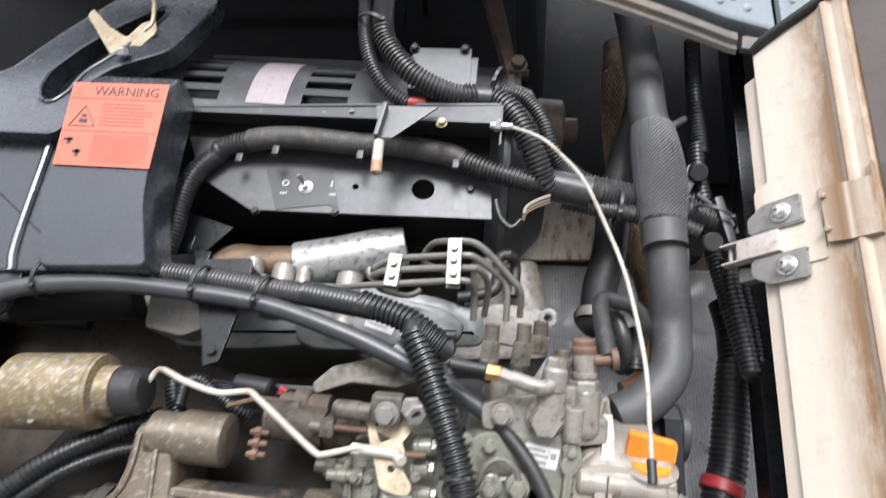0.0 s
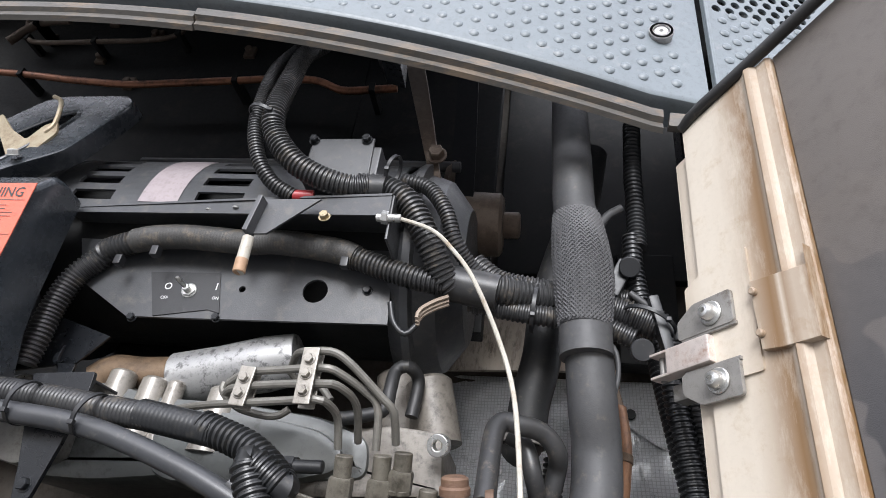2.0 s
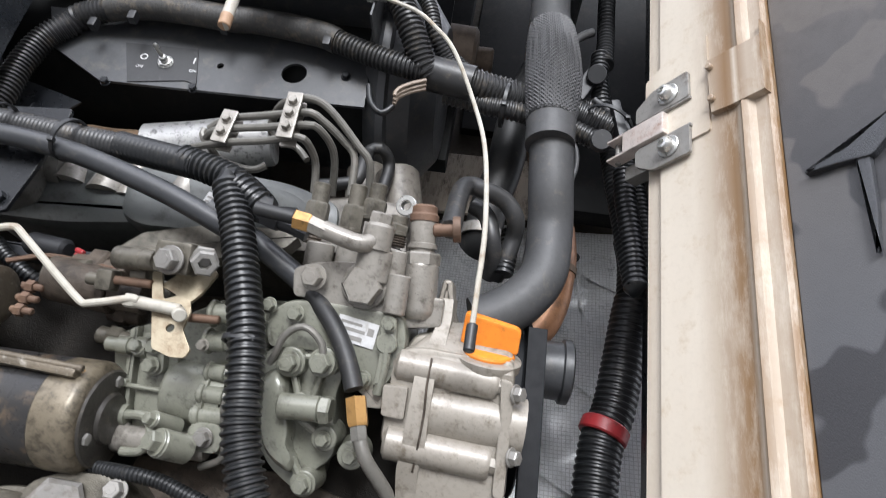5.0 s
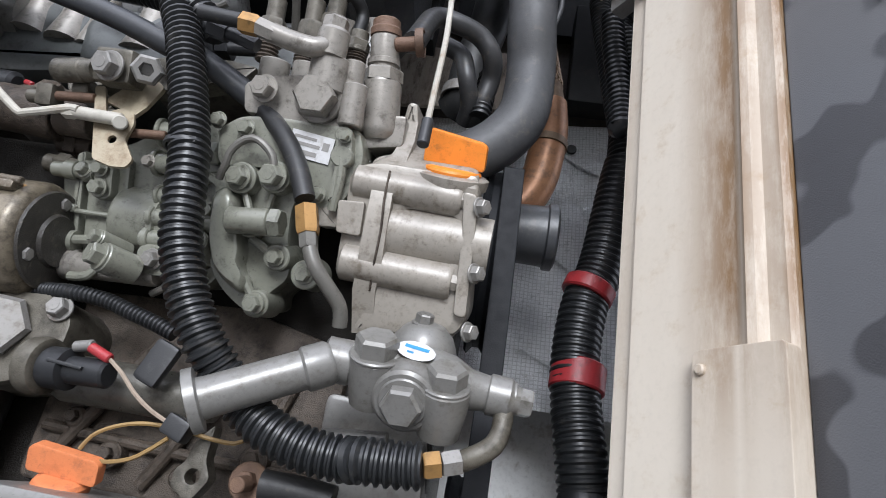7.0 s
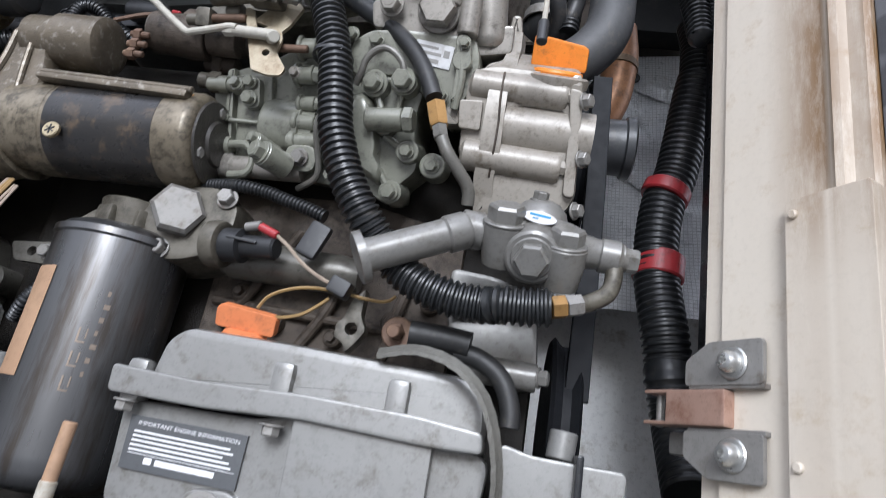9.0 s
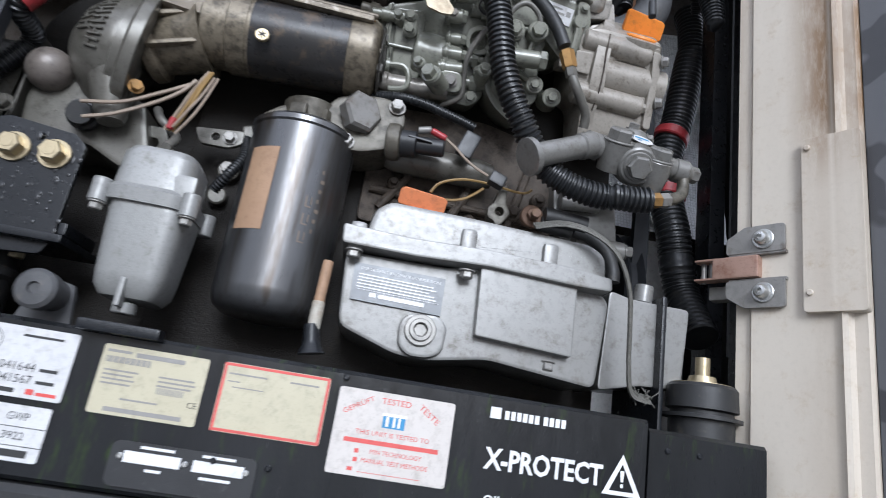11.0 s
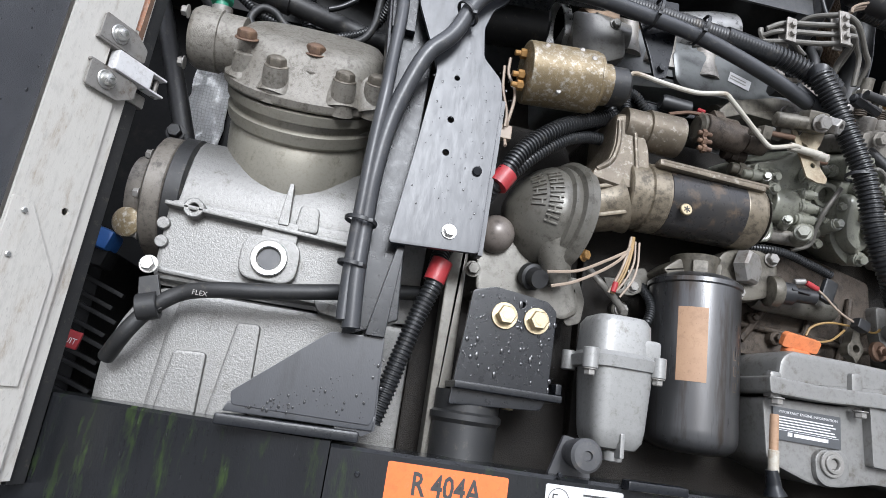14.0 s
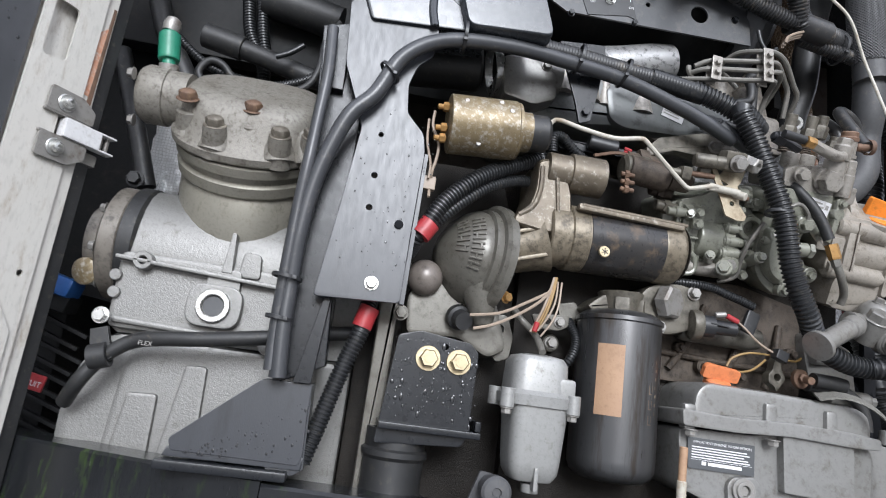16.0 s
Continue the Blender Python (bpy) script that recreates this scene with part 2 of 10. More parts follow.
c_rng.inputs[1].default_value, c_rng.inputs[2].default_value = 0.22, 0.52
cl_.new(c_noise.outputs[0], c_rng.inputs[0])
c_mul = cn.new("ShaderNodeMath")
c_mul.operation = "MULTIPLY"
cl_.new(c_ramp.outputs[0], c_mul.inputs[0])
cl_.new(c_rng.outputs[0], c_mul.inputs[1])
c_low = cn.new("ShaderNodeMapRange")
c_low.inputs[1].default_value, c_low.inputs[2].default_value, c_low.inputs[3].default_value, c_low.inputs[4].default_value = 0.42, 0.53, 0.22, 1.0
cl_.new(c_sep.outputs[2], c_low.inputs[0])
c_fade = cn.new("ShaderNodeMath")
c_fade.operation = "MULTIPLY"
cl_.new(c_mul.outputs[0], c_fade.inputs[0])
cl_.new(c_low.outputs[0], c_fade.inputs[1])
c_mix = cn.new("ShaderNodeMixRGB")
c_old = cn["Principled BSDF"].inputs["Base Color"].links[0].from_socket
cl_.new(c_fade.outputs[0], c_mix.inputs[0])
cl_.new(c_old, c_mix.inputs[1])
c_mix.inputs[2].default_value = (0.20, 0.115, 0.052, 1)
cl_.new(c_mix.outputs[0], cn["Principled BSDF"].inputs["Base Color"])
M_white_door = material("weathered_white_aluminium", (0.53, 0.515, 0.475), (0.49, 0.47, 0.43), 0.42, 0.1, grain=150, blotch=7, dirt=(0.27, 0.21, 0.15), dirt_amount=0.22, stretch=(1, 1, 0.3), bump=0.12)
M_body = material("cream_body_paint", (0.66, 0.63, 0.57), (0.60, 0.56, 0.49), 0.45, 0.0, blotch=3, dirt=(0.35, 0.3, 0.24), dirt_amount=0.12, bump=0.05)
M_door_in = material("dark_grey_door_liner", (0.102, 0.086, 0.073), (0.090, 0.077, 0.067), 0.45, 0.0, grain=70, blotch=6, dirt=(0.034, 0.034, 0.037), dirt_amount=0.28, bump=0.12, crisp=True)
d_n, d_l = M_door_in.node_tree.nodes, M_door_in.node_tree.links  # the lower part is still wet
d_co, d_sep, d_rng, d_mul = d_n.new("ShaderNodeTexCoord"), d_n.new("ShaderNodeSeparateXYZ"), d_n.new("ShaderNodeMapRange"), d_n.new("ShaderNodeMath")
d_l.new(d_co.outputs["Object"], d_sep.inputs[0])
d_l.new(d_sep.outputs[2], d_rng.inputs[0])
d_rng.inputs[1].default_value, d_rng.inputs[2].default_value, d_rng.inputs[3].default_value, d_rng.inputs[4].default_value = 0.75, 1.05, 1.0, 0.0
d_mix = d_n["Principled BSDF"].inputs["Base Color"].links[0].from_node
d_mul.operation = "MULTIPLY"
d_l.new(d_mix.inputs[0].links[0].from_socket, d_mul.inputs[0])
d_l.new(d_rng.outputs[0], d_mul.inputs[1])
d_l.new(d_mul.outputs[0], d_mix.inputs[0])
d_tint, d_hi = d_n.new("ShaderNodeMixRGB"), d_n.new("ShaderNodeMapRange")  # greyer towards the bottom, browner above
d_hi.inputs[1].default_value, d_hi.inputs[2].default_value = 0.65, 1.0
d_l.new(d_sep.outputs[2], d_hi.inputs[0])
d_l.new(d_hi.outputs[0], d_tint.inputs[0])
d_tint.inputs[1].default_value = (0.082, 0.083, 0.088, 1)
d_l.new(d_mix.inputs[1].links[0].from_socket, d_tint.inputs[2])
d_l.new(d_tint.outputs[0], d_mix.inputs[1])
M_door_wet = material("wet_black_door_liner", (0.030, 0.032, 0.036), (0.045, 0.047, 0.052), 0.35, 0.0, grain=80, blotch=12, bump=0.35, coat=0.2)
M_panel = material("blue_grey_moulded_panel", (0.160, 0.187, 0.202), (0.142, 0.165, 0.18), 0.42, 0.0, blotch=6, dirt=(0.26, 0.26, 0.26), dirt_amount=0.05, bump=0.04)
M_seal = material("grey_rail_aluminium", (0.105, 0.10, 0.092), (0.075, 0.07, 0.063), 0.5, 0.0, grain=60, blotch=10, dirt=(0.19, 0.14, 0.095), dirt_amount=0.4, stretch=(0.3, 1, 1), bump=0.15, spec=0.3)
M_wall = material("dusty_liner_sheet", (0.105, 0.088, 0.072), (0.07, 0.058, 0.047), 0.6, 0.0, blotch=4, dirt=(0.05, 0.032, 0.02), dirt_amount=0.4, bump=0.1)
# near-black that also carries the bay's shade in its colour
M_dark = material("near_black_lining_and_shade", (0.011, 0.0115, 0.0115), (0.016, 0.0163, 0.0165), 0.55, 0.0, blotch=5, dirt=(0.03, 0.027, 0.023), dirt_amount=0.2, bump=0.2, spec=0.15)
M_lab_orange = material("orange_label", (0.80, 0.16, 0.035), (0.72, 0.14, 0.03), 0.4, 0.0, blotch=20, bump=0.02, dirt=(0.6, 0.2, 0.1), dirt_amount=0.05)
M_lab_warn = material("red_orange_label", (0.56, 0.115, 0.065), (0.50, 0.10, 0.058), 0.4, 0.0, blotch=20, bump=0.02, dirt=(0.42, 0.15, 0.11), dirt_amount=0.06)
M_lab_white = material("white_label", (0.60, 0.60, 0.60), (0.54, 0.535, 0.53), 0.4, 0.0, blotch=20, bump=0.02, dirt=(0.38, 0.36, 0.33), dirt_amount=0.2)
M_lab_cream = material("cream_label", (0.50, 0.46, 0.33), (0.45, 0.41, 0.29), 0.4, 0.0, blotch=20, bump=0.02, dirt=(0.33, 0.29, 0.21), dirt_amount=0.2)
M_lab_pale = material("pale_pink_label", (0.57, 0.53, 0.49), (0.52, 0.48, 0.44), 0.4, 0.0, blotch=20, bump=0.02, dirt=(0.38, 0.34, 0.3), dirt_amount=0.2)
M_lab_lilac = material("faded_lilac_label", (0.34, 0.29, 0.30), (0.30, 0.26, 0.27), 0.5, 0.0, blotch=20, bump=0.03, dirt=(0.2, 0.17, 0.17), dirt_amount=0.15)
M_ink = material("black_ink", (0.02, 0.02, 0.02), (0.035, 0.035, 0.035), 0.5, bump=0.0)
M_ink_grey = material("grey_ink", (0.22, 0.21, 0.20), (0.28, 0.27, 0.25), 0.5, bump=0.0)
M_ink_red = material("red_ink", (0.60, 0.07, 0.06), (0.55, 0.09, 0.08), 0.5, bump=0.0)
M_ink_white = material("white_ink", (0.75, 0.75, 0.75), (0.65, 0.65, 0.65), 0.5, bump=0.0)
M_ink_blue = material("blue_ink", (0.03, 0.25, 0.45), (0.03, 0.2, 0.4), 0.5, bump=0.0)
M_tan = material("tan_paper_label", (0.36, 0.225, 0.135), (0.31, 0.19, 0.115), 0.6, 0.0, blotch=20, bump=0.05)
M_print = material("faded_can_print", (0.22, 0.17, 0.13), (0.18, 0.15, 0.12), 0.4, 0.3, bump=0.02)
M_can = material("worn_filter_can", (0.085, 0.086, 0.09), (0.135, 0.135, 0.136), 0.30, 0.78, grain=60, blotch=6, dirt=(0.06, 0.045, 0.033), dirt_amount=0.30, bump=0.03, rough_var=0.10, stretch=(1, 1, 0.10))
M_white_rod = material("off_white_sleeve", (0.46, 0.44, 0.385), (0.37, 0.345, 0.29), 0.5, 0.0, dirt=(0.24, 0.17, 0.10), dirt_amount=0.3, bump=0.08)
M_wire_yellow = material("yellow_brown_wire", (0.33, 0.21, 0.07), (0.24, 0.15, 0.06), 0.5, bump=0.05)
M_wire_white = material("dirty_white_wire", (0.36, 0.29, 0.225), (0.27, 0.21, 0.16), 0.5, bump=0.05)
M_teal = material("green_cap_plastic", (0.02, 0.20, 0.12), (0.018, 0.16, 0.10), 0.4, bump=0.05)
M_blue = material("blue_plastic", (0.02, 0.10, 0.32), (0.02, 0.08, 0.25), 0.4, bump=0.05)
M_braid = material("grey_braid", (0.17, 0.165, 0.145), (0.11, 0.105, 0.09), 0.6, 0.2, grain=250, blotch=20, bump=0.8)
M_belt = material("worn_belt_rubber", (0.010, 0.0105, 0.012), (0.016, 0.017, 0.019), 0.55, bump=0.1, spec=0.12)
M_dusty_black = material("dusty_black_steel", (0.045, 0.047, 0.051), (0.06, 0.062, 0.066), 0.42, 0.0, blotch=10, dirt=(0.10, 0.095, 0.085), dirt_amount=0.25, bump=0.12, coat=0.1)
M_liner_pale = material("pale_grey_liner", (0.72, 0.72, 0.70), (0.67, 0.665, 0.645), 0.5, 0.0, blotch=5, dirt=(0.34, 0.30, 0.25), dirt_amount=0.15, bump=0.05)
M_ground = material("bounce_ground", (0.115, 0.113, 0.11), (0.09, 0.088, 0.086), 0.7, 0.0, grain=40, blotch=0.6, bump=0.4, fine=200)

# foil: crumpled reflective sheet with a fine woven grid
M_foil = material("grid_foil", (0.97, 0.97, 0.97), (0.95, 0.95, 0.945), 0.30, 0.08, grain=45, blotch=12, dirt=(0.5, 0.46, 0.40), dirt_amount=0.05, bump=0.2, coat=0.6)
fn, fl = M_foil.node_tree.nodes, M_foil.node_tree.links
f_co, f_grid = fn.new("ShaderNodeTexCoord"), fn.new("ShaderNodeTexBrick")
f_map = fn.new("ShaderNodeMapping")
f_map.inputs["Rotation"].default_value = (radians(90), 0, 0)
fl.new(f_co.outputs["Object"], f_map.inputs[0])
fl.new(f_map.outputs[0], f_grid.inputs["Vector"])
f_grid.offset = 0.0
for key, value in (("Scale", 1.0), ("Mortar Size", 0.0006), ("Brick Width", 0.006), ("Row Height", 0.006)):
    f_grid.inputs[key].default_value = value
f_bump = fn.new("ShaderNodeBump")
f_bump.inputs["Strength"].default_value, f_bump.inputs["Distance"].default_value = 0.6, 0.001
fl.new(f_grid.outputs["Fac"], f_bump.inputs["Height"])
f_old = next(x for x in fn if x.type == "BUMP" and x != f_bump)
fl.new(f_bump.outputs[0], f_old.inputs["Normal"])
f_old.inputs["Strength"].default_value, f_old.inputs["Distance"].default_value = 1.0, 0.02
f_mix = fn.new("ShaderNodeMixRGB")  # woven threads show grey through the film
fl.new(fn["Principled BSDF"].inputs["Base Color"].links[0].from_socket, f_mix.inputs[1])
f_mix.inputs[2].default_value = (0.72, 0.71, 0.70, 1)
fl.new(f_grid.outputs["Fac"], f_mix.inputs[0])
fl.new(f_mix.outputs[0], fn["Principled BSDF"].inputs["Base Color"])


# ---- building kit ----
class Geo:
    """Gathers simple shaped solids into one mesh. Front is -y, up is z."""

    def __init__(self, m=None):
        self.v, self.f, self.m, self.cuts = [], [], m or Matrix(), []

    def add(self, verts, faces, m=None):
        k = len(self.v)
        self.cuts.append((k, len(self.f)))
        mm = self.m @ m if m else self.m
        self.v += [mm @ Vector(p) for p in verts]
        self.f += [[k + i for i in face] for face in faces]
        return self

    def bm(self, b, m=None):
        b.verts.index_update()
        self.add([v.co.copy() for v in b.verts], [[v.index for v in f.verts] for f in b.faces], m)
        b.free()
        return self

    def box(self, c, size, bev=0.002, rot=(0, 0, 0), seg=2):
        b = bmesh.new()
        bmesh.ops.create_cube(b, size=1.0)
        bmesh.ops.scale(b, vec=size, verts=b.verts)
        if bev:
            bmesh.ops.bevel(b, geom=b.edges[:], offset=min(bev, min(size) * 0.45), segments=seg, affect="EDGES", profile=0.6)
        return self.bm(b, pose(*c, *rot))

    def span(self, lo, hi, bev=0.002, seg=2):
        return self.box([(p + q) / 2 for p, q in zip(lo, hi)], [abs(q - p) for p, q in zip(lo, hi)], bev, seg=seg)

    def plate(self, outer, y0, y1, holes=(), bev=0.0, m=None, round_=0.0):
        """A plate cut along a closed outline in (x, z), from y0 (front) to y1; holes are (x, z, r) or outlines."""
        if round_:
            outer = rounded(outer, round_)
        b = bmesh.new()
        loops = [outer] + [h if len(h) > 3 or isinstance(h[0], (tuple, list)) else [(h[0] + h[2] * math.cos(a * math.tau / 16), h[1] + h[2] * math.sin(a * math.tau / 16)) for a in range(16)] for h in holes]
        edges = []
        for loop in loops:
            vs = [b.verts.new((x, y0, z)) for x, z in loop]
            edges += [b.edges.new((vs[i], vs[(i + 1) % len(vs)])) for i in range(len(vs))]
        if holes:
            bmesh.ops.triangle_fill(b, edges=edges, use_beauty=True)
        else:
            b.faces.new(b.verts[:])
        bmesh.ops.recalc_face_normals(b, faces=b.faces[:])
        front = b.faces[:]
        got = bmesh.ops.extrude_face_region(b, geom=front)
        bmesh.ops.translate(b, vec=(0, y1 - y0, 0), verts=[g for g in got["geom"] if isinstance(g, bmesh.types.BMVert)])
        bmesh.ops.recalc_face_normals(b, faces=b.faces[:])
        if bev:
            rim = [e for e in b.edges if len(e.link_faces) == 2 and e.calc_face_angle(0) > 0.6 and all(abs(v.co.y - y0) < 1e-6 for v in e.verts)]
            bmesh.ops.bevel(b, geom=rim, offset=bev, segments=2, affect="EDGES", profile=0.6)
        return self.bm(b, m)

    def lathe(self, p0, p1, prof, seg=20, squash=1.0):
        """A turned solid: prof is (distance from p0 towards p1, radius)."""
        p0, d = Vector(p0), (Vector(p1) - Vector(p0)).normalized()
        q = d.to_track_quat("Z", "Y").to_matrix()
        vs, fs = [], []
        for s, r in prof:
            vs += [p0 + d * s + q @ Vector((r * math.cos(a * math.tau / seg), squash * r * math.sin(a * math.tau / seg), 0)) for a in range(seg)]
        for i in range(len(prof) - 1):
            for a in range(seg):
                c = (a + 1) % seg
                fs.append((i * seg + a, i * seg + c, (i + 1) * seg + c, (i + 1) * seg + a))
        fs += [tuple(reversed(range(seg))), tuple(range((len(prof) - 1) * seg, len(prof) * seg))]
        return self.add(vs, fs)

    def cyl(self, p0, p1, r, r1=None, seg=18, bev=0.001):
        r1, h = r if r1 is None else r1, (Vector(p1) - Vector(p0)).length
        bev = min(bev, h * 0.4, r * 0.4)
        return self.lathe(p0, p1, [(0, r - bev), (bev, r), (h - bev, r1), (h, r1 - bev)], seg)

    def ring(self, p0, p1, r, inner, seg=24):
        h = (Vector(p1) - Vector(p0)).length
        e = (r - inner) * 0.15
        p0v, d = Vector(p0), (Vector(p1) - Vector(p0)).normalized()
        q = d.to_track_quat("Z", "Y").to_matrix()
        prof = [(e, r), (h - e, r), (h, r - e), (h, inner + e), (h - e, inner), (e, inner), (0, inner + e), (0, r - e)]
        vs, fs, k = [], [], len(prof)
        for a in range(seg):
            for s, rr in prof:
                vs.append(p0v + d * s + q @ Vector((rr * math.cos(a * math.tau / seg), rr * math.sin(a * math.tau / seg), 0)))
        for a in range(seg):
            c = (a + 1) % seg
            for i in range(k):
                j = (i + 1) % k
                fs.append((a * k + i, c * k + i, c * k + j, a * k + j))
        return self.add(vs, fs)

    def hexagon(self, p0, p1, af, turn=0.0):
        h, r = (Vector(p1) - Vector(p0)).length, af / math.sqrt(3)
        return self.lathe(p0, p1, [(0, r), (h * 0.85, r), (h, r * 0.88)], 6)

    def bolt(self, p, n, af, washer=1.0):
        """A flanged hexagon bolt head sitting at p, pointing along n."""
        p, n = Vector(p), Vector(n).normalized()
        if washer:
            self.cyl(p, p + n * af * 0.14, af * 0.75 * washer, seg=16, bev=0.0004)
        self.hexagon(p + n * af * 0.12, p + n * af * 0.72, af)
        return self.cyl(p + n * af * 0.70, p + n * af * 0.74, af * 0.30, seg=12, bev=0.0002)

    def tube(self, pts, r, seg=12, step=0.006, corr=0.0, amp=0.17, r1=None, cap=True):
        path = smooth(pts, corr / 4 if corr else step)
        n = len(path)
        up, vs, fs = None, [], []
        for i, p in enumerate(path):
            d = (path[min(i + 1, n - 1)] - path[max(i - 1, 0)]).normalized()
            up = (up - d * up.dot(d)).normalized() if up else d.orthogonal().normalized()
            side = d.cross(up)
            rr = r if r1 is None else r + (r1 - r) * i / max(1, n - 1)
            if corr:
                rr *= (1.0, 1.0, 1 - amp, 1 - amp)[i % 4]
            vs += [p + (up * math.cos(a * math.tau / seg) + side * math.sin(a * math.tau / seg)) * rr for a in range(seg)]
        for i in range(n - 1):
            for a in range(seg):
                c = (a + 1) % seg
                fs.append((i * seg + a, i * seg + c, (i + 1) * seg + c, (i + 1) * seg + a))
        if cap:
            fs += [tuple(reversed(range(seg))), tuple(range((n - 1) * seg, n * seg))]
        return self.add(vs, fs)

    def loft(self, loops):
        """A skin over closed loops of equal length, capped at both ends."""
        k, vs, fs = len(loops[0]), [p for loop in loops for p in loop], []
        for i in range(len(loops) - 1):
            for a in range(k):
                c = (a + 1) % k
                fs.append((i * k + a, i * k + c, (i + 1) * k + c, (i + 1) * k + a))
        fs += [tuple(reversed(range(k))), tuple(range((len(loops) - 1) * k, len(loops) * k))]
        return self.add(vs, fs)

    def blob(self, c, size, seg=16, rings=10, power=1.0):
        b = bmesh.new()
        bmesh.ops.create_uvsphere(b, u_segments=seg, v_segments=rings, radius=1.0)
        bmesh.ops.scale(b, vec=size, verts=b.verts)
        return self.bm(b, pose(*c))


def rounded(pts, r, seg=4):
    out, n = [], len(pts)
    for i in range(n):
        p, a, b = Vector(pts[i]), Vector(pts[i - 1]), Vector(pts[(i + 1) % n])
        e = min(r, (a - p).length * 0.45, (b - p).length * 0.45)
        s, t = p + (a - p).normalized() * e, p + (b - p).normalized() * e
        out += [tuple(s * (1 - k) ** 2 + p * 2 * k * (1 - k) + t * k * k) for k in [j / seg for j in range(seg + 1)]]
    return out


def smooth(pts, step):
    """Points evenly spaced along a smooth line through pts."""
    p = [Vector(q) for q in pts]
    if len(p) == 2:
        dense = [p[0].lerp(p[1], i / 40) for i in range(41)]
    else:
        p = [p[0] * 2 - p[1]] + p + [p[-1] * 2 - p[-2]]
        dense = []
        for i in range(1, len(p) - 2):
            a, b, c, d = p[i - 1:i + 3]
            for j in range(24):
                t = j / 24
                dense.append(0.5 * (2 * b + (c - a) * t + (2 * a - 5 * b + 4 * c - d) * t * t + (3 * b - a - 3 * c + d) * t ** 3))
        dense.append(p[-2])
    out, left = [dense[0]], step
    for a, b in zip(dense, dense[1:]):
        ln = (b - a).length
        while ln >= left:
            a = a.lerp(b, left / ln)
            ln -= left
            left = step
            out.append(a)
        left -= ln
    if len(out) < 2:
        out.append(dense[-1])
    return out


def thing(name, at, label, category, group="", kind=""):
    ob = new(name)
    ob.empty_display_size = 0.05
    ob.location = at
    return tagged(ob, label, category, group, kind)


def world_of(ob):
    m = Matrix()
    while ob:
        m = ob.matrix_basis @ m
        ob = ob.parent
    return m


def part(name, geo, mat, parent=None, label="", sharp=32):
    """Links the gathered solids as one mesh object, under parent where there is one."""
    me = bpy.data.meshes.new(name)
    inv = world_of(parent).inverted() if parent else Matrix()
    me.from_pydata([inv @ p for p in geo.v], [], geo.f)
    me.validate()
    me.shade_smooth()
    me.set_sharp_from_angle(angle=radians(sharp))
    me.materials.append(mat)
    ob = new(name, me)
    ob.parent = parent
    wn_ = ob.modifiers.new("normals", "WEIGHTED_NORMAL")
    wn_.keep_sharp = True
    if label:
        tagged(ob, label)
    return ob


def split(name, geo, mat, parent, label="", sharp=32):
    """Like part(), but solids that do not touch become parts of their own."""
    ends = geo.cuts[1:] + [(len(geo.v), len(geo.f))]
    groups = []
    for (v0, f0), (v1, f1) in zip(geo.cuts, ends):
        vs = geo.v[v0:v1]
        lo, hi = [min(p[i] for p in vs) - 0.0005 for i in range(3)], [max(p[i] for p in vs) + 0.0005 for i in range(3)]
        piece = [(v0, v1, f0, f1)]
        keep = []
        for q, qlo, qhi in groups:
            if all(lo[i] < qhi[i] and hi[i] > qlo[i] for i in range(3)):
                piece += q
                lo, hi = [min(a, b) for a, b in zip(lo, qlo)], [max(a, b) for a, b in zip(hi, qhi)]
            else:
                keep.append((q, qlo, qhi))
        groups = keep + [(piece, lo, hi)]
    out = []
    for piece, _, _ in groups:
        g = Geo()
        for v0, v1, f0, f1 in piece:
            g.add(geo.v[v0:v1], [[i - v0 for i in f] for f in geo.f[f0:f1]])
        out.append(part(name, g, mat, parent, label, sharp))
    return out


def solo(name, geo, mat, label, category, group="", kind="", sharp=32):
    return tagged(part(name, geo, mat, None, "", sharp), label, category, group, kind)


def solos(name, geo, mat, label, category, group="", kind=""):
    return [tagged(ob, label, category, group, kind) for ob in split(name, geo, mat, None)]


def lettering(text, height, m, mat, parent, name="print", width=0.0, depth=0.0002, shear=0.0, bold=0.0):
    """Words set flat at the pose m: text runs along local x, its face looks along local z."""
    cu = bpy.data.curves.new("letters", "FONT")
    cu.body, cu.size, cu.extrude, cu.shear, cu.offset = text, 1.0, 0.0, shear, bold
    cu.resolution_u = 2
    ob = bpy.data.objects.new("letters", cu)
    scene.collection.objects.link(ob)
    me = bpy.data.meshes.new_from_object(ob.evaluated_get(bpy.context.evaluated_depsgraph_get()))
    bpy.data.objects.remove(ob)
    bpy.data.curves.remove(cu)
    xs, ys = [v.co.x for v in me.vertices], [v.co.y for v in me.vertices]
    sx = sy = height / max(1e-6, max(ys) - min(ys))
    if width:
        sx = width / (max(xs) - min(xs))
    g = Geo()
    g.add([((v.co.x - min(xs)) * sx, (v.co.y - min(ys)) * sy, depth) for v in me.vertices], [list(p.vertices) for p in me.polygons], m)
    bpy.data.meshes.remove(me)
    return part(name, g, mat, parent)


def bars(rows, m, mat, parent, name="print", depth=0.0002):
    """Flat printed bars (x, y, w, h) at the pose m, local x along and y up."""
    g = Geo()
    for x, y, w, h in rows:
        g.add([(x, y, depth), (x + w, y, depth), (x + w, y + h, depth), (x, y + h, depth)], [(0, 1, 2, 3)], m)
    return part(name, g, mat, parent)


def lines(x, y, w, h, n, seed=1, ragged=0.35):
    """Rows of small unreadable print, as bars."""
    rnd = random.Random(seed)
    out = []
    for i in range(n):
        out.append((x, y + h * (1 - (i + 0.8) / n), w * (1 - ragged * rnd.random()), h / n * 0.42))
    return out


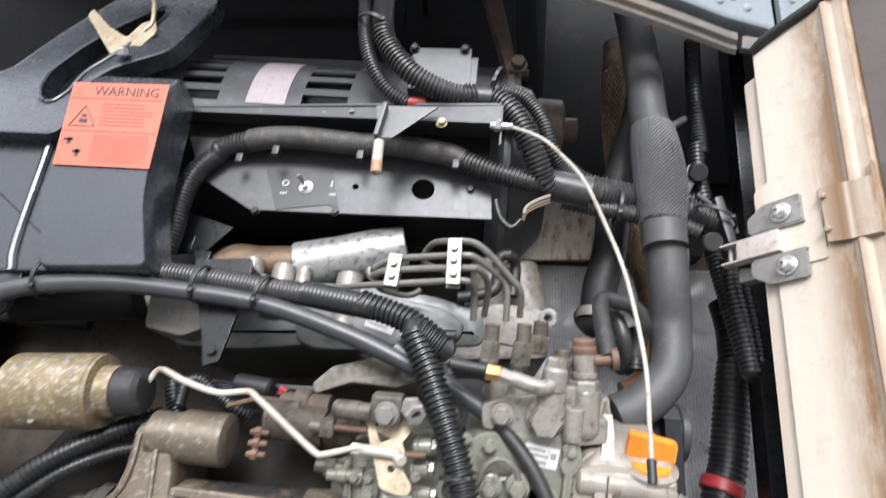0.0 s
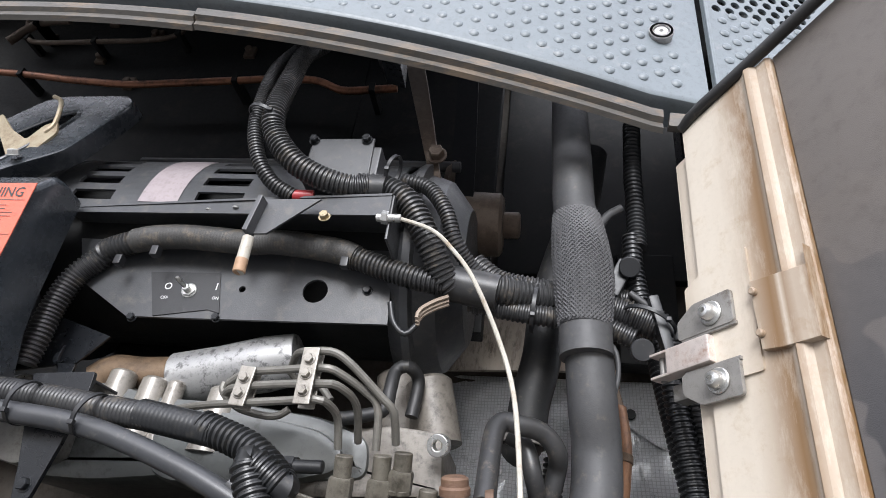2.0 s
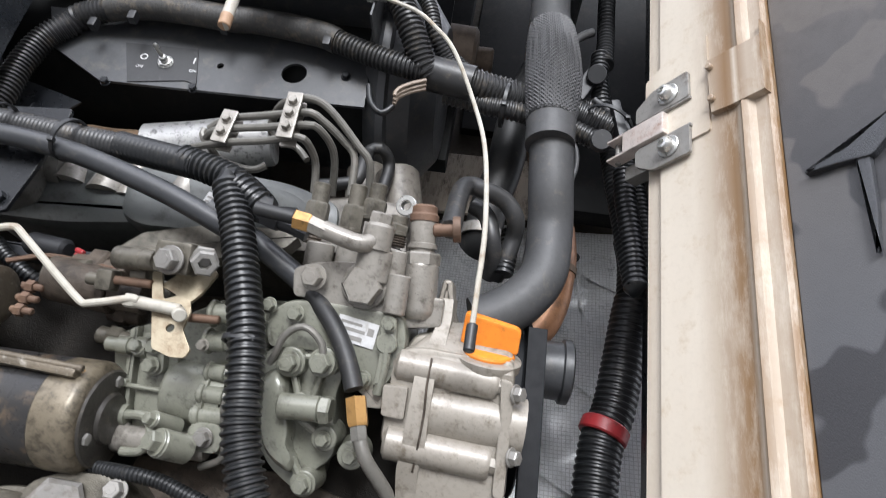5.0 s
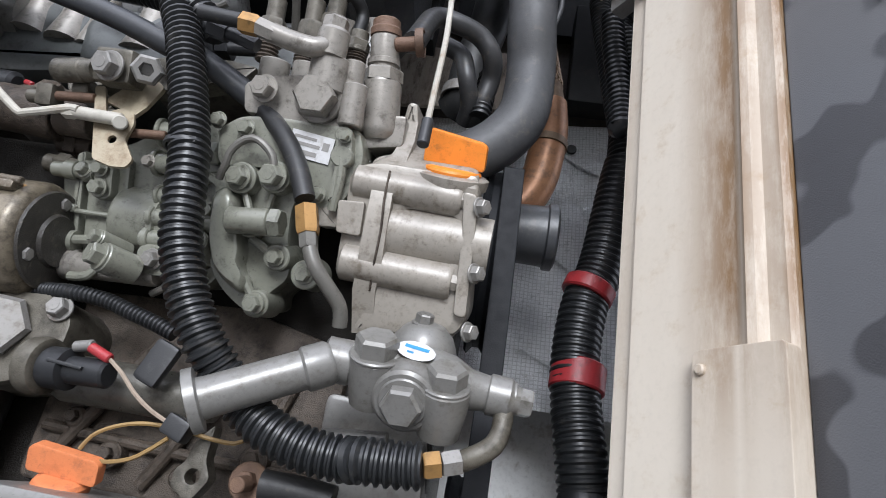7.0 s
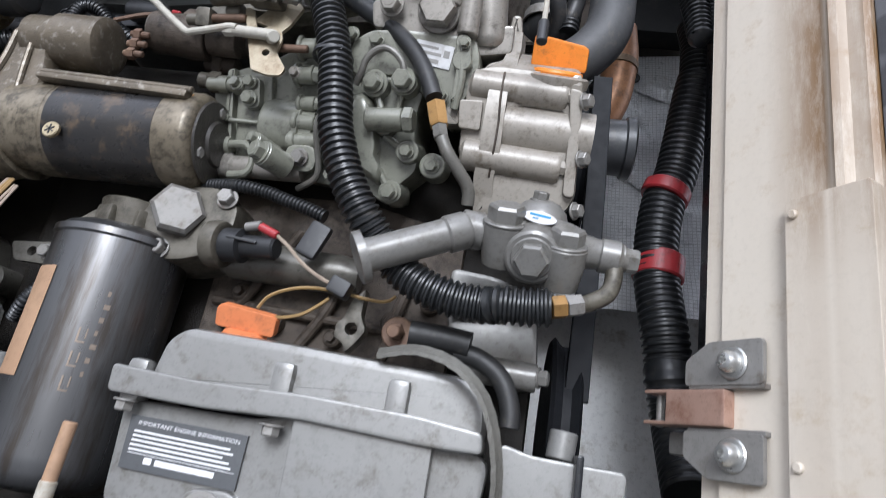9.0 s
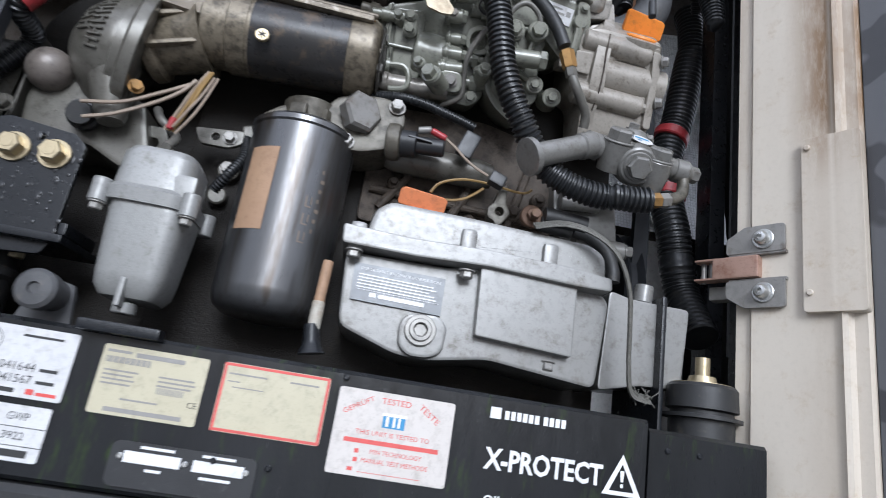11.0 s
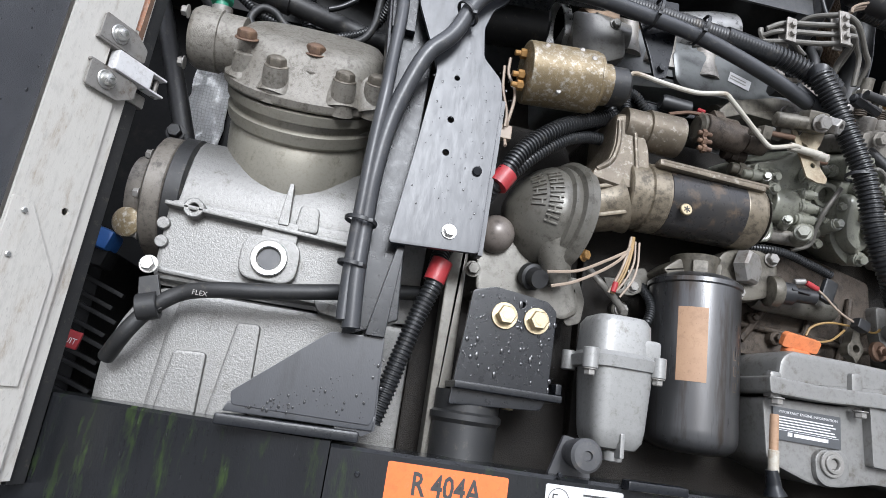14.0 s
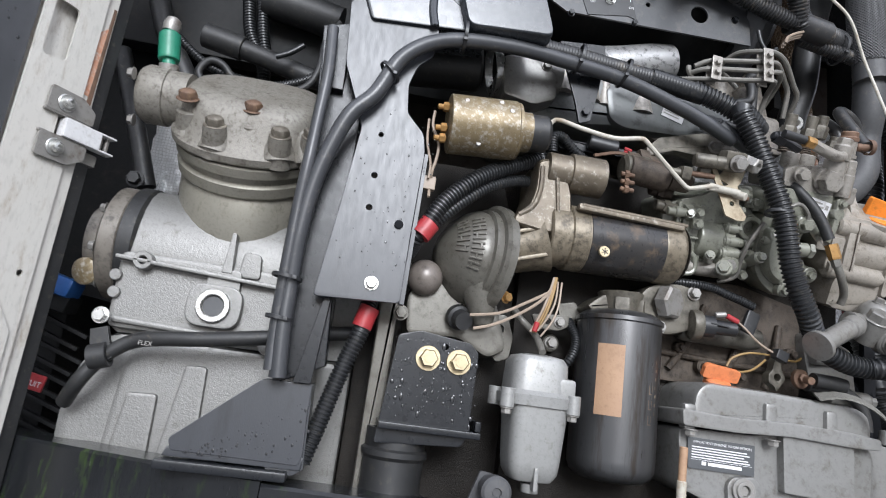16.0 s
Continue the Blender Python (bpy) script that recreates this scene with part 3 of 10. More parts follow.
FRONT = Euler((radians(90), 0, 0)).to_matrix().to_4x4()  # flat print that faces -y


def on_front(x, y, z):
    return Matrix.Translation((x, y, z)) @ FRONT


# ---- the setting ----
# unseen ground, its grey chosen for the light it bounces onto undersides
g = Geo()
g.add([(-60, -60, 0), (60, -60, 0), (60, 60, 0), (-60, 60, 0)], [(0, 1, 2, 3)])
solo("ground", g, M_ground, "plain grey unseen ground far below the unit, bouncing light up", "ground", kind="structure")

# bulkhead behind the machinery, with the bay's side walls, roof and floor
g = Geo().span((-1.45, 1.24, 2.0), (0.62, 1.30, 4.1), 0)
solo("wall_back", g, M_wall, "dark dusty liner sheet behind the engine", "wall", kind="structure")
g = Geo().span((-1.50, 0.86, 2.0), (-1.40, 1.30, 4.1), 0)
solo("wall_left", g, M_dark, "side lining of the machine bay, near-black in place of shade", "wall", kind="structure")
# the gap at y 0.88 to 1.07 is an added opening that brightens the foil
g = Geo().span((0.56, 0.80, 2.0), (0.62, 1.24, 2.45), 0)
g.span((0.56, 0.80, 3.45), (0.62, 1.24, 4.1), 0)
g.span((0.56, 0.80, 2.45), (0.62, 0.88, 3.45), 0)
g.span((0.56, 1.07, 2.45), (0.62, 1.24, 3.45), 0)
solo("wall_right", g, M_dark, "side lining of the machine bay, near-black in place of shade", "wall", kind="structure")
# added roof, cut short at the right so sky light gets in
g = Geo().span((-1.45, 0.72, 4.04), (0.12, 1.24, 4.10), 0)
solo("ceiling", g, M_dark, "roof added over the machine bay, near-black to deepen its shade", "ceiling", kind="structure")
# floor coloured near-black for the shadow under the engine
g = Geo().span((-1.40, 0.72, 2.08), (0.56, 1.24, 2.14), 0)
solo("floor", g, M_dark, "floor pan under the engine, near-black in place of shadow", "floor", kind="structure")
g = Geo().span((0.08, 1.216, 2.14), (0.56, 1.24, 2.70), 0.003)
solo("wall_lower", g, M_liner_pale, "pale grey liner below the foil", "wall", kind="structure")
# near-black sheet painted in for the shade above the foil
g = Geo().span((0.10, 1.216, 3.42), (0.56, 1.24, 4.04), 0.003)
solo("wall_upper_right", g, M_dark, "near-black sheet above the foil, in place of shade", "wall", kind="structure")
# upper partition that hides the bay's back; its near-black colour stands for shade
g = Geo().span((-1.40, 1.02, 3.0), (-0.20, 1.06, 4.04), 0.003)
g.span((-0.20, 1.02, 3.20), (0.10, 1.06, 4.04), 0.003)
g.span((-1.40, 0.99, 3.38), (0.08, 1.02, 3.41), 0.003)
solo("wall_upper", g, M_dark, "upper partition behind the alternator, near-black in place of shade", "wall", kind="structure")
# trailer front below the unit
g = Geo().span((-2.0, 0.715, 0.9), (1.2, 0.86, 2.128), 0.02)
solo("wall_trailer", g, M_body, "cream painted trailer front below the unit", "wall", kind="structure")


def beam_y(x):
    if -0.69 < x < -0.47:  # flat stretch behind the orange sticker
        return 0.66176 + (-0.47 - x) / 0.22 * 0.02852
    return 0.66 + (0.36 * (-0.4 - x) ** 2 if x < -0.4 else 0.0)


def strip(g, x0, x1, z0, z1, front, back, n=24, bev=0.004):
    """A bar that follows the bowed front edge of the unit."""
    loops = []
    for i in range(n + 1):
        x = x0 + (x1 - x0) * i / n
        y = beam_y(x)
        a, b = y + front, y + back
        loops.append([(x, a + bev, z0), (x, a, z0 + bev), (x, a, z1 - bev), (x, a + bev, z1), (x, b, z1), (x, b, z0)])
    g.loft(loops)


beam = thing("frame_beam", (-0.35, 0.68, 2.14), "wet black painted steel frame beam carrying stickers", "frame beam")
g = Geo()
strip(g, -1.18, -0.69, 2.152, 2.296, 0.0, 0.06)
strip(g, -0.6885, 0.2135, 2.150, 2.290, -0.0015, 0.06)
strip(g, 0.215, 0.345, 2.150, 2.282, -0.0035, 0.06)
part("beam_web", g, M_black_beam, beam)
g = Geo()
strip(g, -1.18, -0.50, 2.138, 2.150, -0.006, 0.03, bev=0.005)
strip(g, -0.497, 0.36, 2.126, 2.148, -0.010, 0.03, bev=0.006)
part("edge_seal", g, M_rubber_dark, beam, "black rubber lip along the lower edge")
g = Geo()
g.box((-0.315, 0.652, 2.292), (0.075, 0.02, 0.011), 0.003)
g.box((-0.74, 0.700, 2.300), (0.16, 0.03, 0.012), 0.003)
split("top_tab", g, M_black, beam)
g = Geo()
for x, z in ((-0.655, 2.262), (-0.665, 2.20), (0.235, 2.262), (0.27, 2.262), (0.285, 2.18), (-0.43, 2.292), (-0.10, 2.283), (-0.205, 2.19), (-0.155, 2.19)):
    g.cyl((x, beam_y(x) - 0.006, z), (x, beam_y(x), z), 0.003, seg=10)
split("rivet", g, M_black, beam)


def sticker(name, x0, z0, x1, z1, mat, label, parent=beam, lift=0.0022):
    y0, y1 = beam_y(x0) - lift, beam_y(x1) - lift
    m = Matrix.Translation((x0, y0, z0)) @ Matrix.Rotation(math.atan2(y1 - y0, x1 - x0), 4, "Z") @ FRONT
    w, h, r = x1 - x0, z1 - z0, 0.003
    pts = rounded([(0, 0), (w, 0), (w, h), (0, h)], r)
    g = Geo()
    k = len(pts)
    g.add([(x, y, 0.0) for x, y in pts] + [(x, y, -0.0006) for x, y in pts], [tuple(range(k))] + [(i, (i + 1) % k, k + (i + 1) % k, k + i) for i in range(k)], m)
    ob = part(name, g, mat, parent, label)
    return ob, m, w, h


def frame_bars(x, y, w, h, t):
    return [(x, y, w, t), (x, y + h - t, w, t), (x, y + t, t, h - 2 * t), (x + w - t, y + t, t, h - 2 * t)]


lab, m, w, h = sticker("refrigerant_sticker", -0.623, 2.184, -0.486, 2.281, M_lab_orange, "orange sticker with black refrigerant type print")
lettering("R 404A", 0.026, m @ pose(0.030, 0.064, 0), M_ink, lab, width=0.078, bold=0.02)
lettering("REFRIGERANT TYPE", 0.0052, m @ pose(0.028, 0.0565, 0), M_ink, lab, width=0.082)
bars(frame_bars(0.010, 0.0185, 0.117, 0.035, 0.0012), m, M_ink, lab)
lettering("203-513", 0.0155, m @ pose(0.030, 0.034, 0), M_ink, lab, width=0.078)
lettering("POLYOL ESTER ISO 35", 0.0048, m @ pose(0.026, 0.0245, 0), M_ink, lab, width=0.086)
lettering("COMPRESSOR OIL TYPE", 0.0062, m @ pose(0.018, 0.0085, 0), M_ink, lab, width=0.102)

lab, m, w, h = sticker("approval_sticker", -0.444, 2.2185, -0.350, 2.2815, M_lab_white, "white approval sticker with black print")
g = Geo()
g.ring(m @ Vector((0.016, 0.047, 0.0001)), m @ Vector((0.016, 0.047, 0.0003)), 0.0125, 0.0117)
part("print", g, M_ink, lab)
lettering("E", 0.011, m @ pose(0.0085, 0.042, 0), M_ink, lab)
lettering("24", 0.0065, m @ pose(0.0165, 0.042, 0), M_ink, lab)
lettering("10R - 041644", 0.0075, m @ pose(0.008, 0.0235, 0), M_ink, lab, width=0.056)
lettering("10R - 041567", 0.0075, m @ pose(0.008, 0.0125, 0), M_ink, lab, width=0.056)
bars([(0.045, 0.054, 0.036, 0.0022), (0.068, 0.0245, 0.016, 0.003), (0.068, 0.0135, 0.016, 0.003), (0.016, 0.0035, 0.036, 0.004), (0.006, 0.003, 0.006, 0.005)], m, M_ink, lab)
bars([(0.062, 0.0035, 0.007, 0.005), (0.071, 0.0035, 0.018, 0.003)], m, M_ink_red, lab)

lab, m, w, h = sticker("gwp_sticker", -0.456, 2.165, -0.354, 2.2125, M_lab_white, "white sticker with a refrigerant table")
lettering("Refrigerant", 0.0085, m @ pose(0.005, 0.034, 0), M_ink, lab, width=0.043)
lettering("GWP", 0.0068, m @ pose(0.066, 0.0345, 0), M_ink, lab, width=0.019)
lettering("R-404A", 0.0068, m @ pose(0.012, 0.018, 0), M_ink, lab, width=0.028)
lettering("3922", 0.0068, m @ pose(0.066, 0.018, 0), M_ink, lab, width=0.019)
bars([(0, 0.0285, w, 0.0007), (0, 0.0125, w, 0.0007), (0.054, 0.0125, 0.0007, 0.034), (0.030, 0.0035, 0.062, 0.0062), (0.014, 0.003, 0.007, 0.008)], m, M_ink, lab)

lab, m, w, h = sticker("serial_sticker", -0.327, 2.2155, -0.230, 2.2785, M_lab_cream, "cream data sticker with small black print")
bars([(0.030, 0.054, 0.045, 0.0042), (0.004, 0.056, 0.022, 0.0025)] + [(0.004 + i * 0.0017, 0.0465, 0.0008 + 0.0004 * (i % 3), 0.006) for i in range(24)] + lines(0.005, 0.026, 0.034, 0.016, 4, 3) + lines(0.055, 0.030, 0.036, 0.012, 3, 4) + [(0.056 + i * 0.0018, 0.024, 0.0010, 0.006) for i in range(14)] + lines(0.026, 0.0135, 0.034, 0.004, 1, 5, 0) + [(0.014, 0.003, 0.070, 0.004)], m, M_ink_grey, lab)
lettering("CE", 0.0055, m @ pose(0.086, 0.016, 0), M_ink, lab)

lab, m, w, h = sticker("red_edged_sticker", -0.216, 2.2155, -0.114, 2.2795, M_lab_cream, "cream sticker with a red border and faded print")
bars(frame_bars(0.0005, 0.0005, w - 0.001, h - 0.001, 0.0026), m, M_ink_red, lab)
bars([(0.006, 0.053, 0.036, 0.0016), (0.064, 0.053, 0.028, 0.0016), (0.006, 0.046, 0.012, 0.0012), (0.011, 0.041, 0.030, 0.001)], m, M_ink_grey, lab)

lab, m, w, h = sticker("test_sticker", -0.104, 2.1945, 0.011, 2.2745, M_lab_pale, "pale sticker with red print and a blue mark")
for word, x, y, a, ww in (("GEPR\u00dcFT", 0.008, 0.055, 30, 0.032), ("TESTED", 0.0425, 0.069, 0, 0.029), ("TESTE", 0.079, 0.070, -35, 0.024)):
    lettering(word, 0.0058, m @ pose(x, y, 0, 0, 0, a), M_ink_red, lab, width=ww)
for k, (txt, ww) in enumerate((("THIS UNIT IS TESTED TO", 0.072), ("", 0.092), ("MIN TECHNOLOGY", 0.050), ("MANUAL TEST METHODS", 0.064))):
    if txt:
        lettering(txt, 0.0043, m @ pose(0.058 - ww / 2 + (0.006 if k > 1 else 0), 0.0385 - k * 0.0085, 0), M_ink_red, lab, width=ww)
bars([(0.012, 0.030, 0.092, 0.0042), (0.024, 0.021, 0.004, 0.004), (0.024, 0.013, 0.004, 0.004), (0.020, 0.0045, 0.005, 0.0035), (0.030, 0.004, 0.060, 0.0005)], m, M_ink_red, lab)
bars([(0.046, 0.047, 0.022, 0.014)], m, M_ink_blue, lab)
bars([(0.045, 0.058, 0.024, 0.003), (0.049, 0.0485, 0.003, 0.009), (0.056, 0.0485, 0.0025, 0.009), (0.061, 0.0485, 0.0025, 0.009)], m, M_ink_white, lab, depth=0.0004)

# markings straight on the paint
m = Matrix.Translation((0, beam_y(0) - 0.0022, 0)) @ FRONT
lettering("X-PROTECT", 0.021, m @ pose(0.046, 2.2185, 0), M_ink_white, beam, width=0.122, bold=0.03)
lettering("OIL ADDITIVE", 0.009, m @ pose(0.050, 2.1865, 0), M_ink_white, beam, width=0.078, bold=0.02)
bars([(0.047, 2.267, 0.011, 0.011)] + [(0.062 + i * 0.0062 + (0.003 if i > 5 else 0), 2.2675, 0.0046, 0.0085) for i in range(10)], m, M_ink_white, beam)
g = Geo()
tri_o, tri_i = [(0.168, 2.2125), (0.209, 2.2125), (0.1885, 2.252)], [(0.1755, 2.2165), (0.2015, 2.2165), (0.1885, 2.2425)]
g.add([(x, y, 0.0002) for x, y in tri_o + tri_i], [(0, 1, 4, 3), (1, 2, 5, 4), (2, 0, 3, 5)], m)
g.add([(0.1872, 2.2255, 0.0002), (0.1898, 2.2255, 0.0002), (0.1908, 2.236, 0.0002), (0.1862, 2.236, 0.0002)], [(0, 1, 2, 3)], m)
g.add([(0.187, 2.220, 0.0002), (0.190, 2.220, 0.0002), (0.190, 2.2235, 0.0002), (0.187, 2.2235, 0.0002)], [(0, 1, 2, 3)], m)
part("warning_mark", g, M_ink_white, beam, "white painted warning triangle")
g = Geo()
g.plate(rounded([(-0.295, 2.157), (-0.165, 2.157), (-0.165, 2.196), (-0.295, 2.196)], 0.008), beam_y(0) - 0.0035, beam_y(0) - 0.0012)
plq = part("charge_plaque", g, M_blackpl, beam, "small black plaque with white fields")
mq = Matrix.Translation((0, beam_y(0) - 0.0036, 0)) @ FRONT
bars([(-0.283, 2.178, 0.050, 0.010), (-0.222, 2.178, 0.046, 0.010), (-0.270, 2.191, 0.030, 0.0025), (-0.215, 2.191, 0.030, 0.0025), (-0.262, 2.172, 0.014, 0.0025), (-0.214, 2.172, 0.028, 0.0025)], mq, M_ink_white, plq)
g = Geo()
for x in (-0.286, -0.229, -0.174):
    g.cyl((x, beam_y(0) - 0.0055, 2.183), (x, beam_y(0) - 0.003, 2.183), 0.003, seg=10)
split("rivet", g, M_zinc, plq)

# cable hanging below the beam, on the trailer front
g = Geo().tube([(-0.63, 0.71, 2.145), (-0.645, 0.70, 2.11), (-0.68, 0.70, 2.04), (-0.73, 0.702, 1.90), (-0.75, 0.703, 1.7)], 0.011)
solo("cable", g, M_rubber_dark, "black cable running down the trailer front", "cable")

# ---- right-hand door, swung open ----
RM = Matrix(((0.54325, 0.83957, 0, 0.357), (-0.83957, 0.54325, 0, 0.685), (0, 0, 1, 0), (0, 0, 0, 1)))
door = tagged(new("door_1"), "open outer door with a cream rust-streaked edge and grey liner", "door", kind="structure")
door.matrix_world = RM @ pose(0, 0, 2.15)
g = Geo(RM)
g.plate([(-0.031, 2.13), (-0.031, 3.30), (-0.012, 3.305), (-0.012, 2.13)], 0.006, 0.03, bev=0.002)
part("edge_lip", g, M_cream, door)
g = Geo(RM)
# folded edge: flat, ridge and outer return
prof = [(-0.013, 0.004), (-0.010, 0.0), (0.074, 0.0), (0.080, -0.002), (0.085, -0.006), (0.090, -0.004), (0.094, 0.002), (0.106, 0.002), (0.109, 0.006)]
loops = []
for x, d in prof:
    top = 3.336 + 0.16 * (x + 0.01)
    loops.append([(x, d, 2.13), (x, d, top), (x, 0.03, top), (x, 0.03, 2.13)])
g.loft(loops)
part("edge_fold", g, M_cream, door)
g = Geo(RM)
g.plate([(0.1095, 2.13), (0.80, 2.13), (0.80, 3.48), (0.1095, 3.357)], 0.010, 0.034, bev=0.002)
part("liner", g, M_door_in, door, "dark grey liner sheet with patchy stains")
g = Geo(RM)
g.tube([(-0.010, 0.0, 3.340), (0.02, -0.004, 3.347), (0.11, -0.002, 3.362), (0.45, 0.0, 3.42), (0.80, 0.0, 3.485)], 0.007)
part("top_seal", g, M_rubber_dark, door, "black rubber seal along the top edge")
g = Geo(RM)
g.plate([(0.051, 3.104), (0.107, 3.098), (0.108, 3.118), (0.108, 3.032), (0.073, 3.033), (0.054, 3.036)], -0.0065, 0.004, bev=0.0012)
g.plate(rounded([(-0.028, 3.128), (-0.028, 3.02), (0.050, 3.02), (0.050, 3.145), (0.02, 3.15)], 0.003), -0.0025, 0.004)
split("patch_plate", g, M_cream, door)
g = Geo(RM)
g.plate(rounded([(0.049, 2.43), (0.110, 2.43), (0.110, 2.641), (0.049, 2.641)], 0.005), -0.009, 0.004, bev=0.0012)
part("patch_plate", g, M_cream, door)
g = Geo(RM)
for x, z in ((0.056, 3.091), (0.057, 3.05), (0.056, 2.628), (0.056, 2.452)):
    g.cyl((x, -0.012, z), (x, -0.006, z), 0.0036, seg=12)
split("rivet", g, M_cream, door)


def latch(parent, m, za, zb, flip, mats, reach=0.05):
    """Two angle plates with screws and the roller catch between them."""
    mid = (za + zb) / 2
    for z, s in ((za, 1), (zb, -1)):
        g = Geo(m)
        g.plate(rounded([(-0.038 * flip, z - 0.016 * s), (0.030 * flip, z - 0.016 * s), (0.030 * flip, z + 0.018 * s), (-0.016 * flip, z + 0.018 * s), (-0.038 * flip, z + 0.004 * s)], 0.004), -0.007, -0.003, bev=0.0008)
        g.box((-0.002 * flip, 0.006, z - 0.0165 * s), (0.066, 0.024, 0.004), 0.001)
        plate_ = part("latch_plate", g, mats[0], parent)
        g = Geo(m)
        g.cyl((0.006 * flip, -0.0095, z), (0.006 * flip, -0.007, z), 0.0125, seg=20)
        g.lathe((0.006 * flip, -0.0095, z), (0.006 * flip, -0.020, z), [(0, 0.0085), (0.005, 0.0085), (0.009, 0.006), (0.0095, 0.003), (0.005, 0.0028)], 16)
        part("screw", g, M_zinc, plate_, "round-headed zinc screw with washer")
    g = Geo(m)
    g.box((-0.026 * flip, -0.002, mid), (0.056, 0.018, 0.028), 0.003)
    g.box((-0.062 * flip, -0.002, mid + 0.0125), (0.030, 0.016, 0.003), 0.001)
    g.box((-0.062 * flip, -0.002, mid - 0.0125), (0.030, 0.016, 0.003), 0.001)
    part("catch", g, mats[1], parent, "bright folded catch")
    g = Geo(m)
    g.cyl((-0.060 * flip, 0.002, mid - 0.013), (-0.060 * flip, 0.002, mid + 0.013), 0.0035)
    g.cyl((-0.070 * flip, 0.002, mid - 0.015), (-0.070 * flip, 0.002, mid + 0.015), 0.0035)
    g.box((-0.052 * flip, 0.018, mid - 0.026), (0.030, 0.018, 0.018), 0.003)
    part("roller", g, M_steel, parent)


M_catch = material("stained_bright_catch", (0.72, 0.66, 0.62), (0.62, 0.52, 0.46), 0.35, 0.5, dirt=(0.4, 0.22, 0.15), dirt_amount=0.2, bump=0.1)
M_catch_red = material("rusty_catch", (0.50, 0.33, 0.26), (0.40, 0.25, 0.19), 0.4, 0.5, dirt=(0.25, 0.12, 0.08), dirt_amount=0.3, bump=0.1)
latch(door, RM, 3.088, 3.020, 1, (M_steel, M_catch))
latch(door, RM, (0.014, 2.522)[1], (0.014, 2.456)[1], 1, (M_steel, M_catch_red))
# dark blade-shaped moulding on the liner
g = Geo(RM)
g.plate(rounded([(0.126, 2.936), (0.160, 2.946), (0.196, 2.966), (0.196, 2.948), (0.176, 2.930), (0.150, 2.934)], 0.003), 0.003, 0.0105, bev=0.002)
g.plate(rounded([(0.163, 2.936), (0.174, 2.932), (0.173, 2.888), (0.169, 2.850), (0.166, 2.890)], 0.002), 0.005, 0.0105, bev=0.002)
split("liner_rib", g, M_door_wet, door)

# ---- left-hand door, swung open ----
LM = Matrix(((0.5408, -0.8412, 0, -1.05), (0.8412, 0.5408, 0, 0.741), (0, 0, 1, 0), (0, 0, 0, 1)))
door2 = tagged(new("door_2"), "open outer door with a weathered white edge and wet black liner", "door", kind="structure")
door2.matrix_world = LM @ pose(0, 0, 2.19)
g = Geo(LM)
slot = rounded([(-0.052, 2.80), (-0.018, 2.805), (-0.018, 2.885), (-0.052, 2.885)], 0.008)
prof = [(-0.066, 0.006), (-0.062, 0.0), (0.016, 0.0), (0.020, 0.003), (0.024, 0.006), (0.034, 0.006), (0.036, 0.010)]
g.plate([(-0.064, 2.196), (0.017, 2.196), (0.017, 3.30), (-0.064, 3.30)], 0.0, 0.004, holes=[slot, (0.0, 2.507, 0.0045), [(-0.008, 2.698), (0.0165, 2.698), (0.0165, 2.732), (-0.008, 2.732)]])
g.plate([(0.0175, 2.196), (0.036, 2.196), (0.036, 3.30), (0.0175, 3.30)], 0.005, 0.012, bev=0.001)
g.plate([(-0.066, 2.19), (0.034, 2.19), (0.034, 3.30), (-0.066, 3.30)], 0.016, 0.03)
part("edge_fold", g, M_white_door, door2)
g = Geo(LM)
g.plate(rounded([(-0.064, 2.30), (0.006, 2.30), (0.006, 2.43), (-0.042, 2.506), (-0.064, 2.506)], 0.003), -0.0035, -0.0004, bev=0.0008)
g.plate(rounded([(-0.064, 2.198), (0.016, 2.198), (0.016, 2.296), (-0.064, 2.296)], 0.003), -0.002, -0.0004)
split("patch_plate", g, M_white_door, door2)
g = Geo(LM)
for x, z in ((-0.048, 2.492), (-0.050, 2.440)):
    g.cyl((x, -0.006, z), (x, -0.003, z), 0.0036, seg=12)
split("rivet", g, M_zinc, door2)
g = Geo(LM)
g.plate([(-0.80, 2.19), (-0.0665, 2.19), (-0.0665, 3.30), (-0.80, 3.30)], 0.008, 0.034)
liner = part("liner", g, M_door_wet, door2, "black liner sheet beaded with rain")
rnd = random.Random(5)
g = Geo(LM)
for i in range(260):
    x, z, r = -0.075 - 0.2 * rnd.random(), 2.3 + 0.7 * rnd.random(), 0.0008 + 0.0016 * rnd.random() ** 3
    g.blob((x, 0.008, z), (r, r * 0.5, r * 1.3), 6, 4)
M_drop = material("water_drops", (0.02, 0.021, 0.023), rough=0.2, bump=0.0, coat=0.25)
tagged(part("drop_film", g, M_drop, liner), kind="stuff")
M_streak = material("orange_rust_streak", (0.42, 0.17, 0.09), (0.52, 0.30, 0.20), 0.7, 0.0, grain=160, blotch=40, dirt=(0.50, 0.42, 0.36), dirt_amount=0.5, bump=0.3)
g = Geo(LM)
rnd = random.Random(4)
left_e = [(0.020 - 0.002 * rnd.random(), 2.775 + 0.0125 * k) for k in range(9)]
right_e = [(0.027 + 0.004 * rnd.random(), 2.775 + 0.0125 * k) for k in range(9)]
g.plate([*left_e, (0.029, 2.886), *reversed(right_e)], 0.0040, 0.0049)
part("rust_streak", g, M_streak, door2, "flaking orange rust streak")
latch(door2, LM, 2.747, 2.682, -1, (M_steel, M_lab_white))
g = Geo(LM)
g.plate([(0.037, 2.19), (0.060, 2.19), (0.060, 3.30), (0.037, 3.30)], 0.012, 0.05, bev=0.003)
